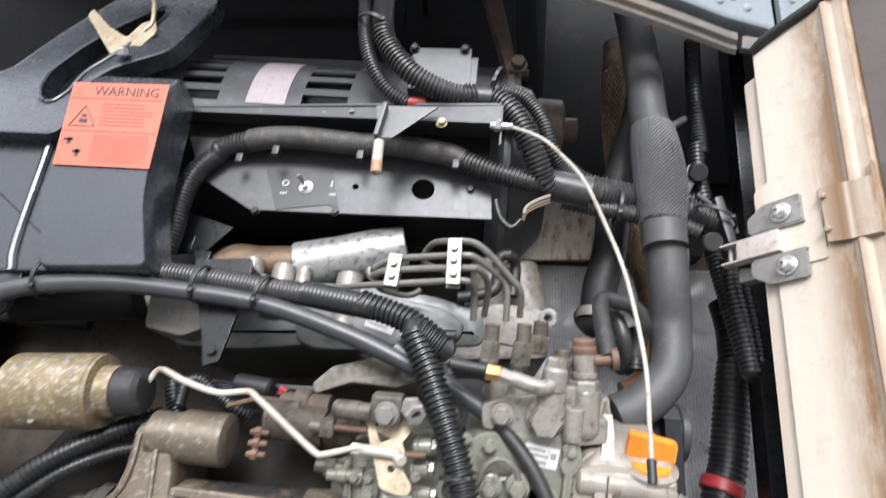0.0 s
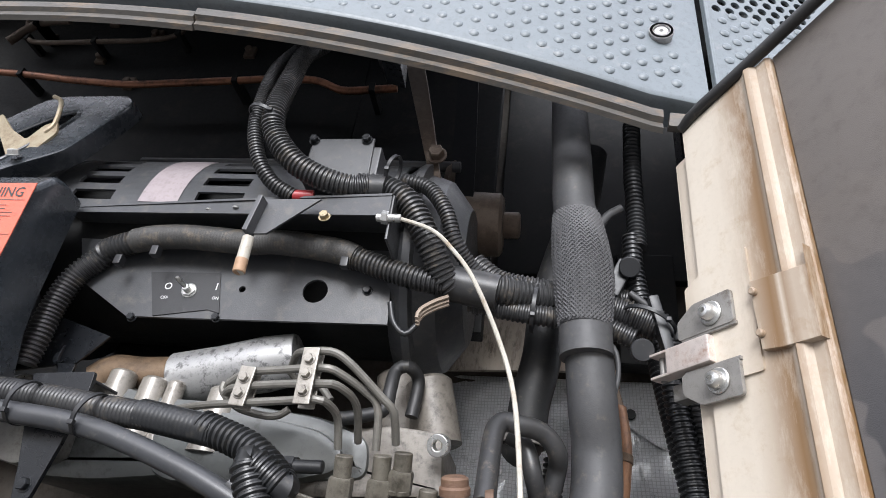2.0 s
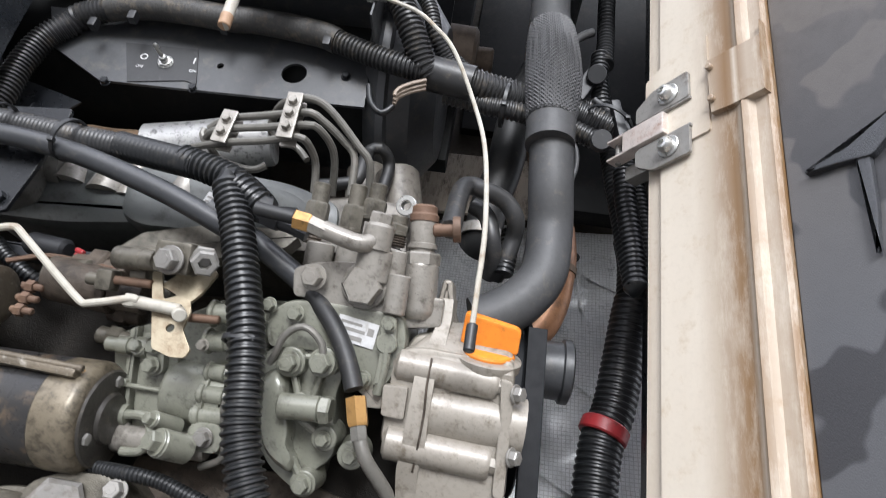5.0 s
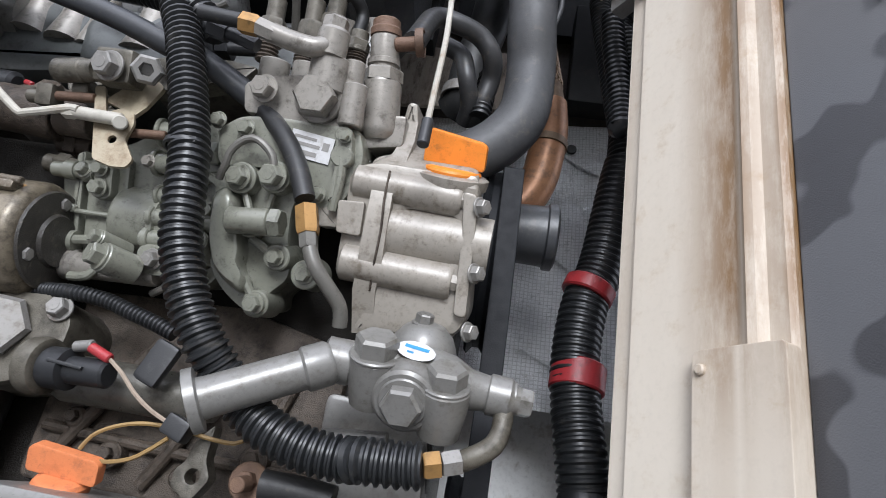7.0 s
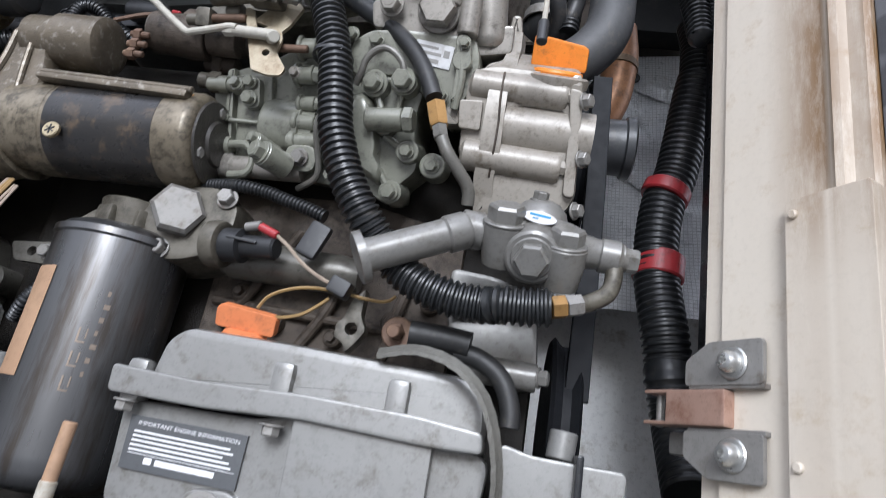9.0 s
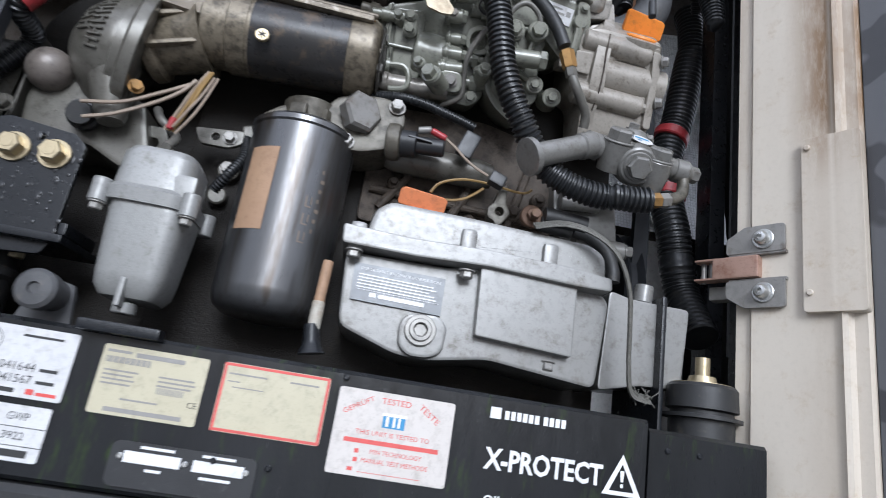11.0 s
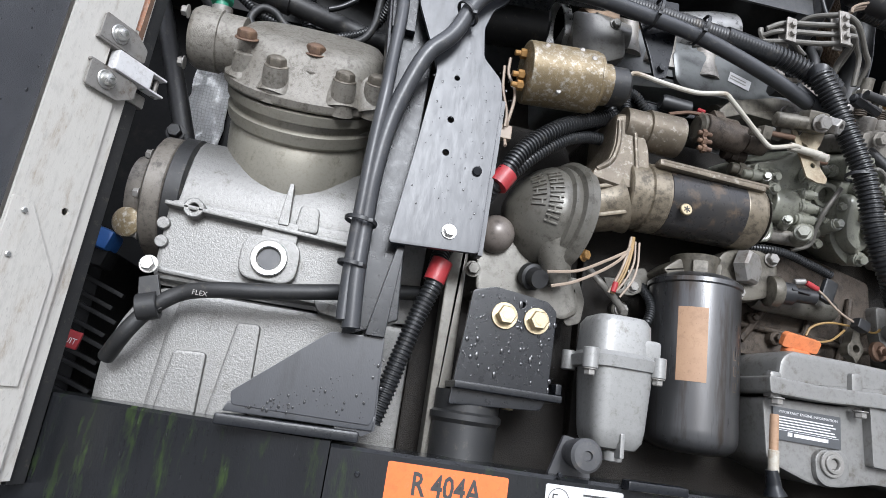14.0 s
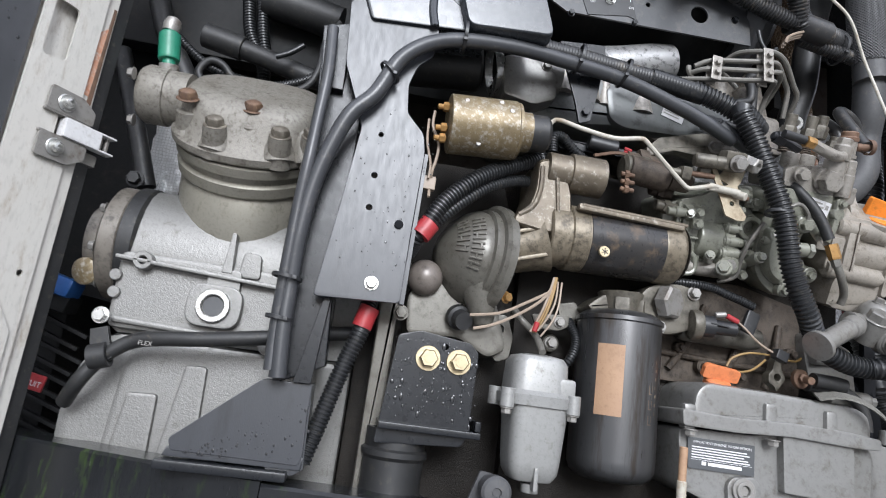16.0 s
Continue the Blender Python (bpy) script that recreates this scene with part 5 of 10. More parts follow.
# red-taped cable down the gap
cab = thing("taped_cable", (-0.62, 0.72, 2.33), "black corrugated battery cable with red tape bands", "cable")
g = Geo().tube([(-0.646, 0.72, 2.317), (-0.635, 0.72, 2.357), (-0.624, 0.72, 2.401), (-0.61, 0.72, 2.454), (-0.595, 0.72, 2.501), (-0.588, 0.74, 2.545), (-0.548, 0.75, 2.617), (-0.543, 0.7, 2.631), (-0.53, 0.69, 2.652), (-0.508, 0.69, 2.69), (-0.465, 0.7, 2.734), (-0.415, 0.72, 2.769), (-0.367, 0.74, 2.795)], 0.0125, corr=0.0055)
g.tube([(-0.541, 0.7, 2.637), (-0.517, 0.7, 2.658), (-0.488, 0.7, 2.69), (-0.449, 0.71, 2.725), (-0.409, 0.73, 2.749), (-0.365, 0.75, 2.762)], 0.009, corr=0.005)
part("conduit", g, M_conduit, cab)
g = Geo().tube([(-0.597, 0.72, 2.499), (-0.593, 0.72, 2.515), (-0.589, 0.72, 2.529)], 0.0142)
g.tube([(-0.538, 0.69, 2.633), (-0.531, 0.69, 2.645), (-0.524, 0.69, 2.656)], 0.0150)
split("tape_band", g, M_red_tape, cab, "shiny red tape band")

# ---- engine mount bracket ----
mnt = thing("mount_bracket", (-0.48, 0.73, 2.30), "wet black mount bracket with two gold bolts", "bracket")
g = Geo()
g.plate(rounded([(-0.558, 2.352), (-0.545, 2.497), (-0.515, 2.506), (-0.444, 2.498), (-0.431, 2.486), (-0.433, 2.375), (-0.441, 2.359)], 0.004), 0.713, 0.719, holes=[(-0.478, 2.488, 0.004)], bev=0.001)
part("bracket_plate", g, M_black, mnt)
g = Geo().span((-0.556, 0.700, 2.372), (-0.418, 0.80, 2.381), 0.002)
part("bracket_ledge", g, M_black, mnt)
g = Geo().span((-0.426, 0.705, 2.3815), (-0.418, 0.78, 2.395), 0.002)
part("ledge_lip", g, M_black, mnt)
g = Geo()
g.lathe((-0.525, 0.755, 2.28), (-0.525, 0.755, 2.375), [(0, 0.06), (0.004, 0.044), (0.012, 0.042), (0.05, 0.042), (0.055, 0.046), (0.062, 0.046), (0.065, 0.042), (0.09, 0.042)], 26)
part("rubber_mount", g, M_rubber_dark, mnt, "black rubber mount below the bracket")
for x in (-0.501, -0.458):
    g = Geo().bolt((x, 0.713, 2.470), (0, -1, 0), 0.022, 1.05)
    part("mount_bolt", g, M_gold, mnt, "gold-plated hexagon bolt with washer")
g = Geo()
rnd = random.Random(8)
for i in range(220):
    x, z = -0.548 + 0.12 * rnd.random(), 2.385 + 0.11 * rnd.random()
    r = 0.0006 + 0.0022 * rnd.random() ** 4
    g.blob((x, 0.713, z), (r, r * 0.5, r * (1.2 + 1.2 * rnd.random() ** 3)), 8, 5)
tagged(part("drop_film", g, M_drop, mnt), kind="stuff")
g = Geo().bolt((-0.475, 0.74, 2.365), (0, 0, -1), 0.014)
part("lower_bolt", g, M_gold, mnt)

g = Geo()
g.lathe((-0.401, 0.705, 2.317), (-0.401, 0.648, 2.317), [(0, 0.016), (0.034, 0.016), (0.036, 0.019), (0.052, 0.0195), (0.055, 0.016), (0.056, 0.006), (0.053, 0.005)], 22)
g.plate(rounded([(-0.432, 2.288), (-0.378, 2.288), (-0.384, 2.330), (-0.415, 2.336)], 0.004), 0.690, 0.696)
solo("rubber_stop", g, M_rubber, "grey rubber stop screwed to a tab on the beam", "stop")

# ---- bell housing, ball plug and starter ----
M_nose = material("oily_cast_nose", (0.150, 0.142, 0.122), (0.100, 0.094, 0.079), 0.32, 0.25, grain=150, blotch=12, dirt=(0.045, 0.04, 0.03), dirt_amount=0.3, bump=0.1, coat=0.05)
bell = thing("bell_housing", (-0.50, 0.80, 2.35), "dark cast bell housing at the engine's end", "housing")
g = Geo()
g.plate(rounded([(-0.60, 2.20), (-0.60, 2.70), (-0.53, 2.80), (-0.40, 2.80), (-0.34, 2.62), (-0.34, 2.20)], 0.03), 0.835, 1.10, bev=0.012)
part("flywheel_case", g, M_oil_shade, bell, "oily flywheel case, near-black in place of shadow")
g = Geo()
g.plate(rounded([(-0.533, 2.501), (-0.539, 2.557), (-0.523, 2.589), (-0.466, 2.591), (-0.405, 2.573), (-0.38, 2.499), (-0.408, 2.482), (-0.456, 2.506)], 0.012), 0.757, 0.84, bev=0.008)
g.plate(rounded([(-0.575, 2.25), (-0.575, 2.60), (-0.548, 2.64), (-0.548, 2.25)], 0.006), 0.762, 0.79, bev=0.004)
g.bolt((-0.545, 0.74, 2.529), (0, -1, 0), 0.015)
split("casting", g, M_nose, bell)
g = Geo()
cx, cz = (-0.453, 0.72, 2.627)[0], (-0.453, 0.72, 2.627)[2]
g.lathe((cx + 0.03, 0.77, cz), (cx - 0.075, 0.745, cz + 0.008), [(0, 0.078), (0.024, 0.078), (0.026, 0.072), (0.036, 0.072), (0.05, 0.064), (0.07, 0.044), (0.083, 0.02), (0.086, 0.004)], 34)
g.lathe((cx + 0.012, 0.735, cz - 0.03), (cx + 0.028, 0.735, cz - 0.10), [(0, 0.03), (0.03, 0.024), (0.06, 0.018), (0.07, 0.014)], 20)
g.lathe((cx + 0.034, 0.764, cz), (cx + 0.010, 0.757, cz + 0.002), [(0, 0.080), (0.003, 0.086), (0.015, 0.086), (0.019, 0.080)], 40)
nose = part("starter_nose", g, M_nose, bell, "cast nose housing with raised lettering")
g = Geo()
n0, n1 = Vector((cx + 0.03, 0.77, cz)), Vector((cx - 0.075, 0.745, cz + 0.008))
nd = (n1 - n0).normalized()
for s_n, r_n, count in ((0.047, 0.0655, 6), (0.064, 0.050, 4)):
    for j in range(count):
        a = radians(42 - j * 12.5 - (5 if count == 4 else 0)) * 0.0655 / r_n
        out_ = (Vector((0, -1, 0)) * math.cos(a) + Vector((0, 0, 1)) * math.sin(a))
        out_ = (out_ - nd * out_.dot(nd)).normalized()
        side_ = nd.cross(out_)
        mm_ = Matrix((( *(nd),), (*(side_),), (*(out_),))).transposed().to_4x4()
        mm_.translation = n0 + nd * s_n + out_ * r_n
        tilt_ = Matrix.Rotation(radians(32 if count == 6 else 45), 4, "Y")
        g = Geo(mm_ @ tilt_)
        g.box((0, -0.0042, 0), (0.019, 0.0030, 0.005), 0.0010)
        g.box((0, 0.0036, 0), (0.019, 0.0030, 0.005), 0.0010)
        g.box((0.004 * (j % 3 - 1), 0, 0), (0.0030, 0.009, 0.005), 0.0010)
        part("raised_mark", g, M_nose, nose)
g = Geo()
g.blob((-0.517, 0.750, 2.586), (0.0265, 0.0265, 0.0265), 28, 16)
solo("ball_plug", g, M_ball, "dull brown-black round plug on the bell housing", "plug")

st = thing("starter_motor", (-0.30, 0.74, 2.58), "grimy starter motor with a black body and bare ends", "starter")
p0, p1 = Vector((-0.349, 0.735, 2.677)), Vector((-0.137, 0.735, 2.681))
ax = (p1 - p0).normalized()
L = (p1 - p0).length
g = Geo()
g.lathe(p0, p1, [(0, 0.044), (0.002, 0.047), (0.03, 0.047), (0.032, 0.050), (0.054, 0.050), (0.055, 0.049), (0.06, 0.049)], 30)
part("drive_end", g, M_starter, st, "bare bronze-tinted drive end")
g = Geo()
g.lathe(p0 + ax * (L - 0.038), p1, [(0, 0.0495), (0.002, 0.0505), (0.028, 0.0505), (0.034, 0.047), (0.038, 0.040), (0.040, 0.022), (0.044, 0.020), (0.045, 0.016)], 34)
u_, v_ = ax.orthogonal().normalized(), ax.cross(ax.orthogonal().normalized())
for k in range(6):
    w_ = u_ * math.cos(k * math.tau / 6 + 0.4) + v_ * math.sin(k * math.tau / 6 + 0.4)
    g.tube([p1 + w_ * 0.018 + ax * 0.001, p1 + w_ * 0.040 - ax * 0.001], 0.003, seg=8)
part("end_frame", g, M_starter, st, "oily bronze-tinted end frame")
g = Geo().lathe(p1 + ax * 0.0015, p1 + ax * 0.02, [(0, 0.0440), (0.002, 0.0425), (0.003, 0.024), (0.006, 0.022), (0.007, 0.010)], 34)
part("end_face", g, M_end_face, st, "oil-blackened end face")
for k in range(3):
    w_ = u_ * math.cos(k * math.tau / 3 + 1.0) + v_ * math.sin(k * math.tau / 3 + 1.0)
    g = Geo().bolt(p1 + w_ * 0.033 - ax * 0.001, ax, 0.010)
    part("end_screw", g, M_steel, st)
g = Geo().lathe(p0 + ax * 0.058, p1, [(0, 0.0485), (0.001, 0.0498), (L - 0.096, 0.0498), (L - 0.095, 0.0485)], 34)
part("yoke", g, M_yoke, st, "black painted motor body")
g = Geo()
s_ = Vector((-0.272, 0.684, 2.653))
g.cyl(s_ + Vector((0, 0.004, 0)), s_ - Vector((0, 0.001, 0)), 0.0085)
part("pole_screw", g, M_gold, st, "pale plated cross-head screw")
g = Geo()
for a in range(3):
    g.box(s_ + Vector((0, -0.0012, 0)), (0.010, 0.0006, 0.0014), 0, rot=(0, 30 + a * 60, 0))
split("screw_slot", g, M_ink, st)
g = Geo()
g.lathe((-0.418, 0.748, 2.640), (-0.340, 0.738, 2.668), [(0, 0.040), (0.004, 0.044), (0.016, 0.044), (0.020, 0.036), (0.060, 0.040), (0.075, 0.046)], 30)
for dz, dy in ((0.020, -0.034), (-0.022, -0.034)):
    g.box((-0.378, 0.742 + dy, 2.653 + dz), (0.062, 0.010, 0.006), 0.002, rot=(0, -18, 0))
part("gear_case", g, M_starter, st, "oil-yellowed ribbed gear case")
g = Geo()
bracket_front = rounded([(-0.377, 2.784), (-0.343, 2.790), (-0.333, 2.768), (-0.322, 2.738), (-0.318, 2.700), (-0.328, 2.676), (-0.352, 2.668), (-0.410, 2.676), (-0.404, 2.692), (-0.386, 2.706), (-0.378, 2.734)], 0.008)
mid_b = (sum(p[0] for p in bracket_front) / len(bracket_front), sum(p[1] for p in bracket_front) / len(bracket_front))
g.loft([[(mid_b[0] + (x - mid_b[0]) * k, y, mid_b[1] + (z - mid_b[1]) * k) for x, z in bracket_front] for y, k in ((0.790, 1.02), (0.712, 1.0), (0.704, 0.97), (0.700, 0.90))])
part("drive_bracket", g, M_solenoid, st, "cast bracket carrying the solenoid")
g = Geo()
g.tube([(-0.371, 0.700, 2.770), (-0.371, 0.699, 2.735), (-0.380, 0.700, 2.706), (-0.404, 0.702, 2.688)], 0.004, seg=8)
g.tube([(-0.350, 0.699, 2.780), (-0.345, 0.698, 2.735), (-0.340, 0.699, 2.690)], 0.003, seg=8)
split("bracket_rib", g, M_solenoid, st)
g = Geo()
g.box((-0.232, 0.692, 2.712), (0.165, 0.016, 0.010), 0.003, rot=(0, 2, 0))
g.cyl((-0.31, 0.687, 2.717), (-0.145, 0.687, 2.713), 0.0035, seg=12)
part("cable_cover", g, M_solenoid, st)
g = Geo()
g.bolt((-0.402, 0.715, 2.57), (0.6, -1, 0), 0.012)
g.bolt((-0.157, 0.7, 2.709), (1, 0, -0.1), 0.012)
split("through_bolt", g, M_brass, st)
q0, q1 = Vector((-0.362, 0.715, 2.773)), Vector((-0.247, 0.715, 2.772))
g = Geo()
g.lathe(q0, q1, [(0, 0.022), (0.001, 0.026), (0.035, 0.026), (0.036, 0.030), (0.088, 0.030), (0.09, 0.026), (0.092, 0.018)], 26)
part("solenoid", g, M_solenoid, st, "corroded brown starter solenoid")
d = (q1 - q0).normalized()
g = Geo()
for dx, dz in ((0.0, 0.012), (0.002, -0.012), (0.0, 0.0)):
    b0 = q1 + Vector((0, -0.010, dz))
    g.cyl(b0, b0 + d * 0.022, 0.0035, seg=10)
    g.hexagon(b0 + d * 0.006, b0 + d * 0.013, 0.011)
split("terminal", g, M_rust, st, "corroded terminal studs and nuts")

sol = thing("shutdown_solenoid", (-0.45, 0.70, 2.78), "corroded brass fuel solenoid with a black boot", "solenoid")
a0, a1 = Vector((-0.522, 0.69, 2.804)), Vector((-0.409, 0.69, 2.813))
d = (a1 - a0).normalized()
g = Geo()
g.lathe(a0, a1, [(0, 0.034), (0.002, 0.042), (0.004, 0.043), (0.098, 0.043), (0.100, 0.041), (0.104, 0.041), (0.105, 0.030), (0.115, 0.029), (0.122, 0.029)], 34)
part("body", g, M_brass_old, sol)
g = Geo().lathe(a1 - d * 0.002, a1 + d * 0.05, [(0, 0.025), (0.001, 0.027), (0.035, 0.027), (0.040, 0.022), (0.042, 0.012)], 24)
part("boot", g, M_rubber_dark, sol, "black rubber boot")
g = Geo()
for dz in (0.02, -0.012, -0.028):
    b0 = a0 + Vector((0, -0.012, dz))
    g.cyl(b0, b0 - d * 0.018, 0.004, seg=10)
    g.hexagon(b0 - d * 0.002, b0 - d * 0.010, 0.012)
split("terminal", g, M_brass, sol)
g = Geo()
for dx, dz in ((0.02, 0.022), (0.07, 0.026), (0.085, 0.012), (0.045, -0.035)):
    b0 = a0 + d * dx + Vector((0, -math.sqrt(max(0.0001, 0.043 ** 2 - dz ** 2)) - 0.001, dz))
    g.cyl(b0 + Vector((0, 0.004, 0)), b0, 0.004, seg=10)
split("rivet", g, M_steel, sol)
g = Geo().tube([(-0.542, 0.69, 2.82), (-0.542, 0.69, 2.796), (-0.531, 0.69, 2.775), (-0.53, 0.69, 2.753), (-0.534, 0.69, 2.729), (-0.534, 0.7, 2.711), (-0.534, 0.69, 2.69)], 0.0022, seg=6)
g.tube([(-0.549, 0.69, 2.806), (-0.547, 0.69, 2.772), (-0.538, 0.69, 2.739), (-0.538, 0.69, 2.717)], 0.002, seg=6)
g.box((-0.537, 0.7, 2.713), (0.022, 0.012, 0.020), 0.002)
solo("solenoid_wire", g, M_wire_white, "thin tan wires from the solenoid to a connector", "wire")

rod = thing("linkage_rod", (-0.2, 0.69, 2.8), "cream coated bent linkage rod to the pump lever", "rod")
g = Geo().tube([(-0.372, 0.692, 2.828), (-0.36, 0.688, 2.842), (-0.324, 0.676, 2.83), (-0.278, 0.664, 2.819), (-0.240, 0.655, 2.822), (-0.228, 0.656, 2.815), (-0.166, 0.668, 2.770), (-0.152, 0.667, 2.766), (-0.117, 0.668, 2.776), (-0.108, 0.668, 2.774)], 0.0034, seg=10)
part("rod_body", g, M_white_rod, rod)
g = Geo().hexagon((-0.124, 0.672, 2.775), (-0.114, 0.672, 2.775), 0.011)
g.cyl((-0.116, 0.672, 2.775), (-0.073, 0.672, 2.773), 0.0055)
g.cyl((-0.068, 0.664, 2.766), (-0.078, 0.678, 2.774), 0.006)
part("ball_joint", g, M_white_rod, rod, "dirty joint sleeve on the rod's end")


# ---- engine ----
eng = thing("engine_block", (0.0, 0.95, 2.2), "oily brown cast iron engine block", "engine")
g = Geo()
g.plate(rounded([(-0.36, 2.20), (-0.36, 2.82), (0.215, 2.82), (0.215, 2.20)], 0.02), 0.815, 1.12, bev=0.01)
part("block_casting", g, M_oil_shade, eng)
g = Geo().lathe((-0.106, 0.77, 2.574), (0.016, 0.775, 2.574), [(0, 0.016), (0.01, 0.02), (0.12, 0.02), (0.14, 0.016)], 18)
part("oil_rail", g, M_nose, eng, "grey cast oil rail")
g = Geo()
g.plate(rounded([(0.03, 2.506), (0.03, 2.52), (0.036, 2.525), (0.04, 2.542), (0.052, 2.556), (0.052, 2.544), (0.052, 2.529), (0.059, 2.516), (0.052, 2.504), (0.043, 2.493), (0.04, 2.502)], 0.004), 0.74, 0.755, holes=[(*(0.045, 2.516), 0.0055)], bev=0.002)
part("lifting_eye", g, M_alu_grimy, eng, "grimy steel lifting eye")
g = Geo()
g.cyl((0.087, 0.75, 2.519), (0.088, 0.742, 2.519), 0.015)
g.bolt((0.088, 0.743, 2.519), (-0.2, -1, 0.1), 0.013, 0)
g.cyl((0.089, 0.735, 2.518), (0.087, 0.72, 2.516), 0.006)
split("stud_nut", g, M_rust, eng, "rusty stud with a nut")
g = Geo()
# rocker cover and intake side
M_cover_dark = material("smooth_grey_cover_paint", (0.105, 0.112, 0.108), (0.085, 0.09, 0.087), 0.36, 0.1, dirt=(0.03, 0.028, 0.024), dirt_amount=0.25, bump=0.03, coat=0.2)
g.plate(rounded([(-0.425, 3.007), (-0.33, 3.01), (-0.266, 2.997), (-0.167, 2.998), (-0.058, 2.99), (0.01, 2.97), (0.016, 2.92), (-0.092, 2.909), (-0.205, 2.904), (-0.313, 2.888), (-0.413, 2.886)], 0.02), 0.79, 1.02, bev=0.022)
part("rocker_cover", g, M_cover_dark, eng, "dark grey rocker cover")
g = Geo()
g.plate(rounded([(-0.252, 2.968), (-0.218, 2.981), (-0.134, 2.982), (-0.047, 2.97), (-0.014, 2.949), (-0.021, 2.924), (-0.102, 2.902), (-0.214, 2.897), (-0.242, 2.909)], 0.014), 0.782, 0.86, bev=0.012)
part("cover_lobe", g, M_cover_dark, eng)
g = Geo()
g.box(Vector((-0.128, 0.781, 2.938)), (0.040, 0.001, 0.0185), 0.0, rot=(0, 15, 0))
lab = part("engine_sticker", g, M_lab_white, eng, "white sticker with small print")
bars(lines(0.003, 0.004, 0.034, 0.011, 2, 9), Matrix.Translation(Vector((-0.129, 0.78, 2.938))) @ Matrix.Rotation(radians(15), 4, "Y") @ FRONT @ pose(-0.020, -0.009, 0), M_ink_grey, lab)

# air intake
g = Geo()
i0, i1 = Vector((-0.543, 0.8, 2.943)), Vector((-0.424, 0.8, 2.969))
g.lathe(i0 - Vector((0.10, 0, 0)), i1, [(0, 0.040), (0.17, 0.040), (0.175, 0.036)], 26)
itk = solo("intake_hose", g, M_rubber_dark, "black rubber intake hose clamped to the manifold", "hose")
g = Geo().ring(Vector((-0.45, 0.8, 2.963)), Vector((-0.437, 0.8, 2.966)), 0.043, 0.039)
part("clamp", g, M_zinc, itk, "bright steel hose clamp")
g = Geo()
g.plate(rounded([(-0.437, 2.973), (-0.394, 2.979), (-0.348, 2.956), (-0.344, 2.911), (-0.38, 2.894), (-0.433, 2.903)], 0.008), 0.755, 0.86, bev=0.006)
g.lathe((-0.39, 0.8, 2.971), (-0.308, 0.8, 2.967), [(0, 0.034), (0.06, 0.03)], 20)
g.bolt((-0.366, 0.755, 2.965), (0, -1, 0), 0.012)
solo("intake_manifold", g, M_silver, "silver-grey cast intake elbow", "manifold")
g = Geo()
g.plate(rounded([(-0.361, 2.984), (-0.288, 2.991), (-0.286, 2.968), (-0.293, 2.913), (-0.302, 2.859), (-0.32, 2.852), (-0.329, 2.886), (-0.351, 2.949)], 0.003), 0.705, 0.710, bev=0.001)
g.span(((-0.361, 0.705, 2.984)[0], 0.705, (-0.361, 0.705, 2.984)[2] - 0.004), ((-0.288, 0.705, 2.991)[0], 0.755, (-0.361, 0.705, 2.984)[2]), 0.002)
g.bolt((-0.312, 0.706, 2.871), (0, -1, 0), 0.011)
solo("hose_bracket", g, M_black, "black steel bracket under the hoses", "bracket")

# ---- injection pump ----
EM = Matrix.Translation((0.1, 0.708, 2.745)) @ Matrix(((1, 0, 0, 0), (0, 0.94, -0.342, 0), (0, 0.342, 0.94, 0), (0, 0, 0, 1)))  # the engine leans towards its service side


def ev(p):
    return EM @ Vector(p)


def col_(g, x, z0, z1, r, y, seg=20, lean=0.03):
    """An upright turned column in the engine's frame."""
    d = (z1 - z0)
    g.lathe((x, y, z0), (x + lean * d, y, z1), [(0, r - 0.0012), (0.0012, r), (d - 0.0012, r), (d, r - 0.0012)], seg)
    return g


pump = thing("injection_pump", (0.02, 0.75, 2.70), "grey-green diesel injection pump with dusty taupe valves", "pump")
g = Geo(EM)
g.plate(rounded([(-0.261, 0.003), (-0.231, 0.018), (-0.198, 0.029), (-0.163, 0.051), (-0.119, 0.058), (-0.104, 0.007), (-0.094, -0.08), (-0.11, -0.096), (-0.14, -0.094), (-0.174, -0.091), (-0.245, -0.082)], 0.008), 0.030, 0.14, bev=0.006)
g.plate(rounded([(-0.240, 0.012), (-0.232, 0.016), (-0.226, -0.080), (-0.234, -0.084)], 0.003), 0.020, 0.05, bev=0.003)
g.plate(rounded([(-0.228, 0.010), (-0.190, 0.014), (-0.184, -0.075), (-0.222, -0.080)], 0.005), 0.022, 0.06, bev=0.004)
part("governor_case", g, M_green, pump)
g = Geo(EM)
g.lathe((-0.198, 0.040, -0.040), (-0.13, 0.040, -0.042), [(0, 0.022), (0.002, 0.029), (0.006, 0.0315), (0.040, 0.0315), (0.041, 0.0335), (0.046, 0.0335), (0.047, 0.030), (0.060, 0.030)], 40)
part("governor_dome", g, M_green, pump)
g = Geo(EM)
g.plate(rounded([(-0.217, 0.006), (-0.199, 0.007), (-0.196, -0.026), (-0.214, -0.028)], 0.009), 0.012, 0.05, bev=0.003)
part("bolt_lug", g, M_green, pump)
g = Geo(EM)
g.cyl((-0.232, 0.018, -0.040), (-0.198, 0.018, -0.040), 0.0024, seg=10)
g.cyl((-0.234, 0.022, -0.038), (-0.234, 0.014, -0.038), 0.004, seg=12)
part("stop_pin", g, M_green, pump)
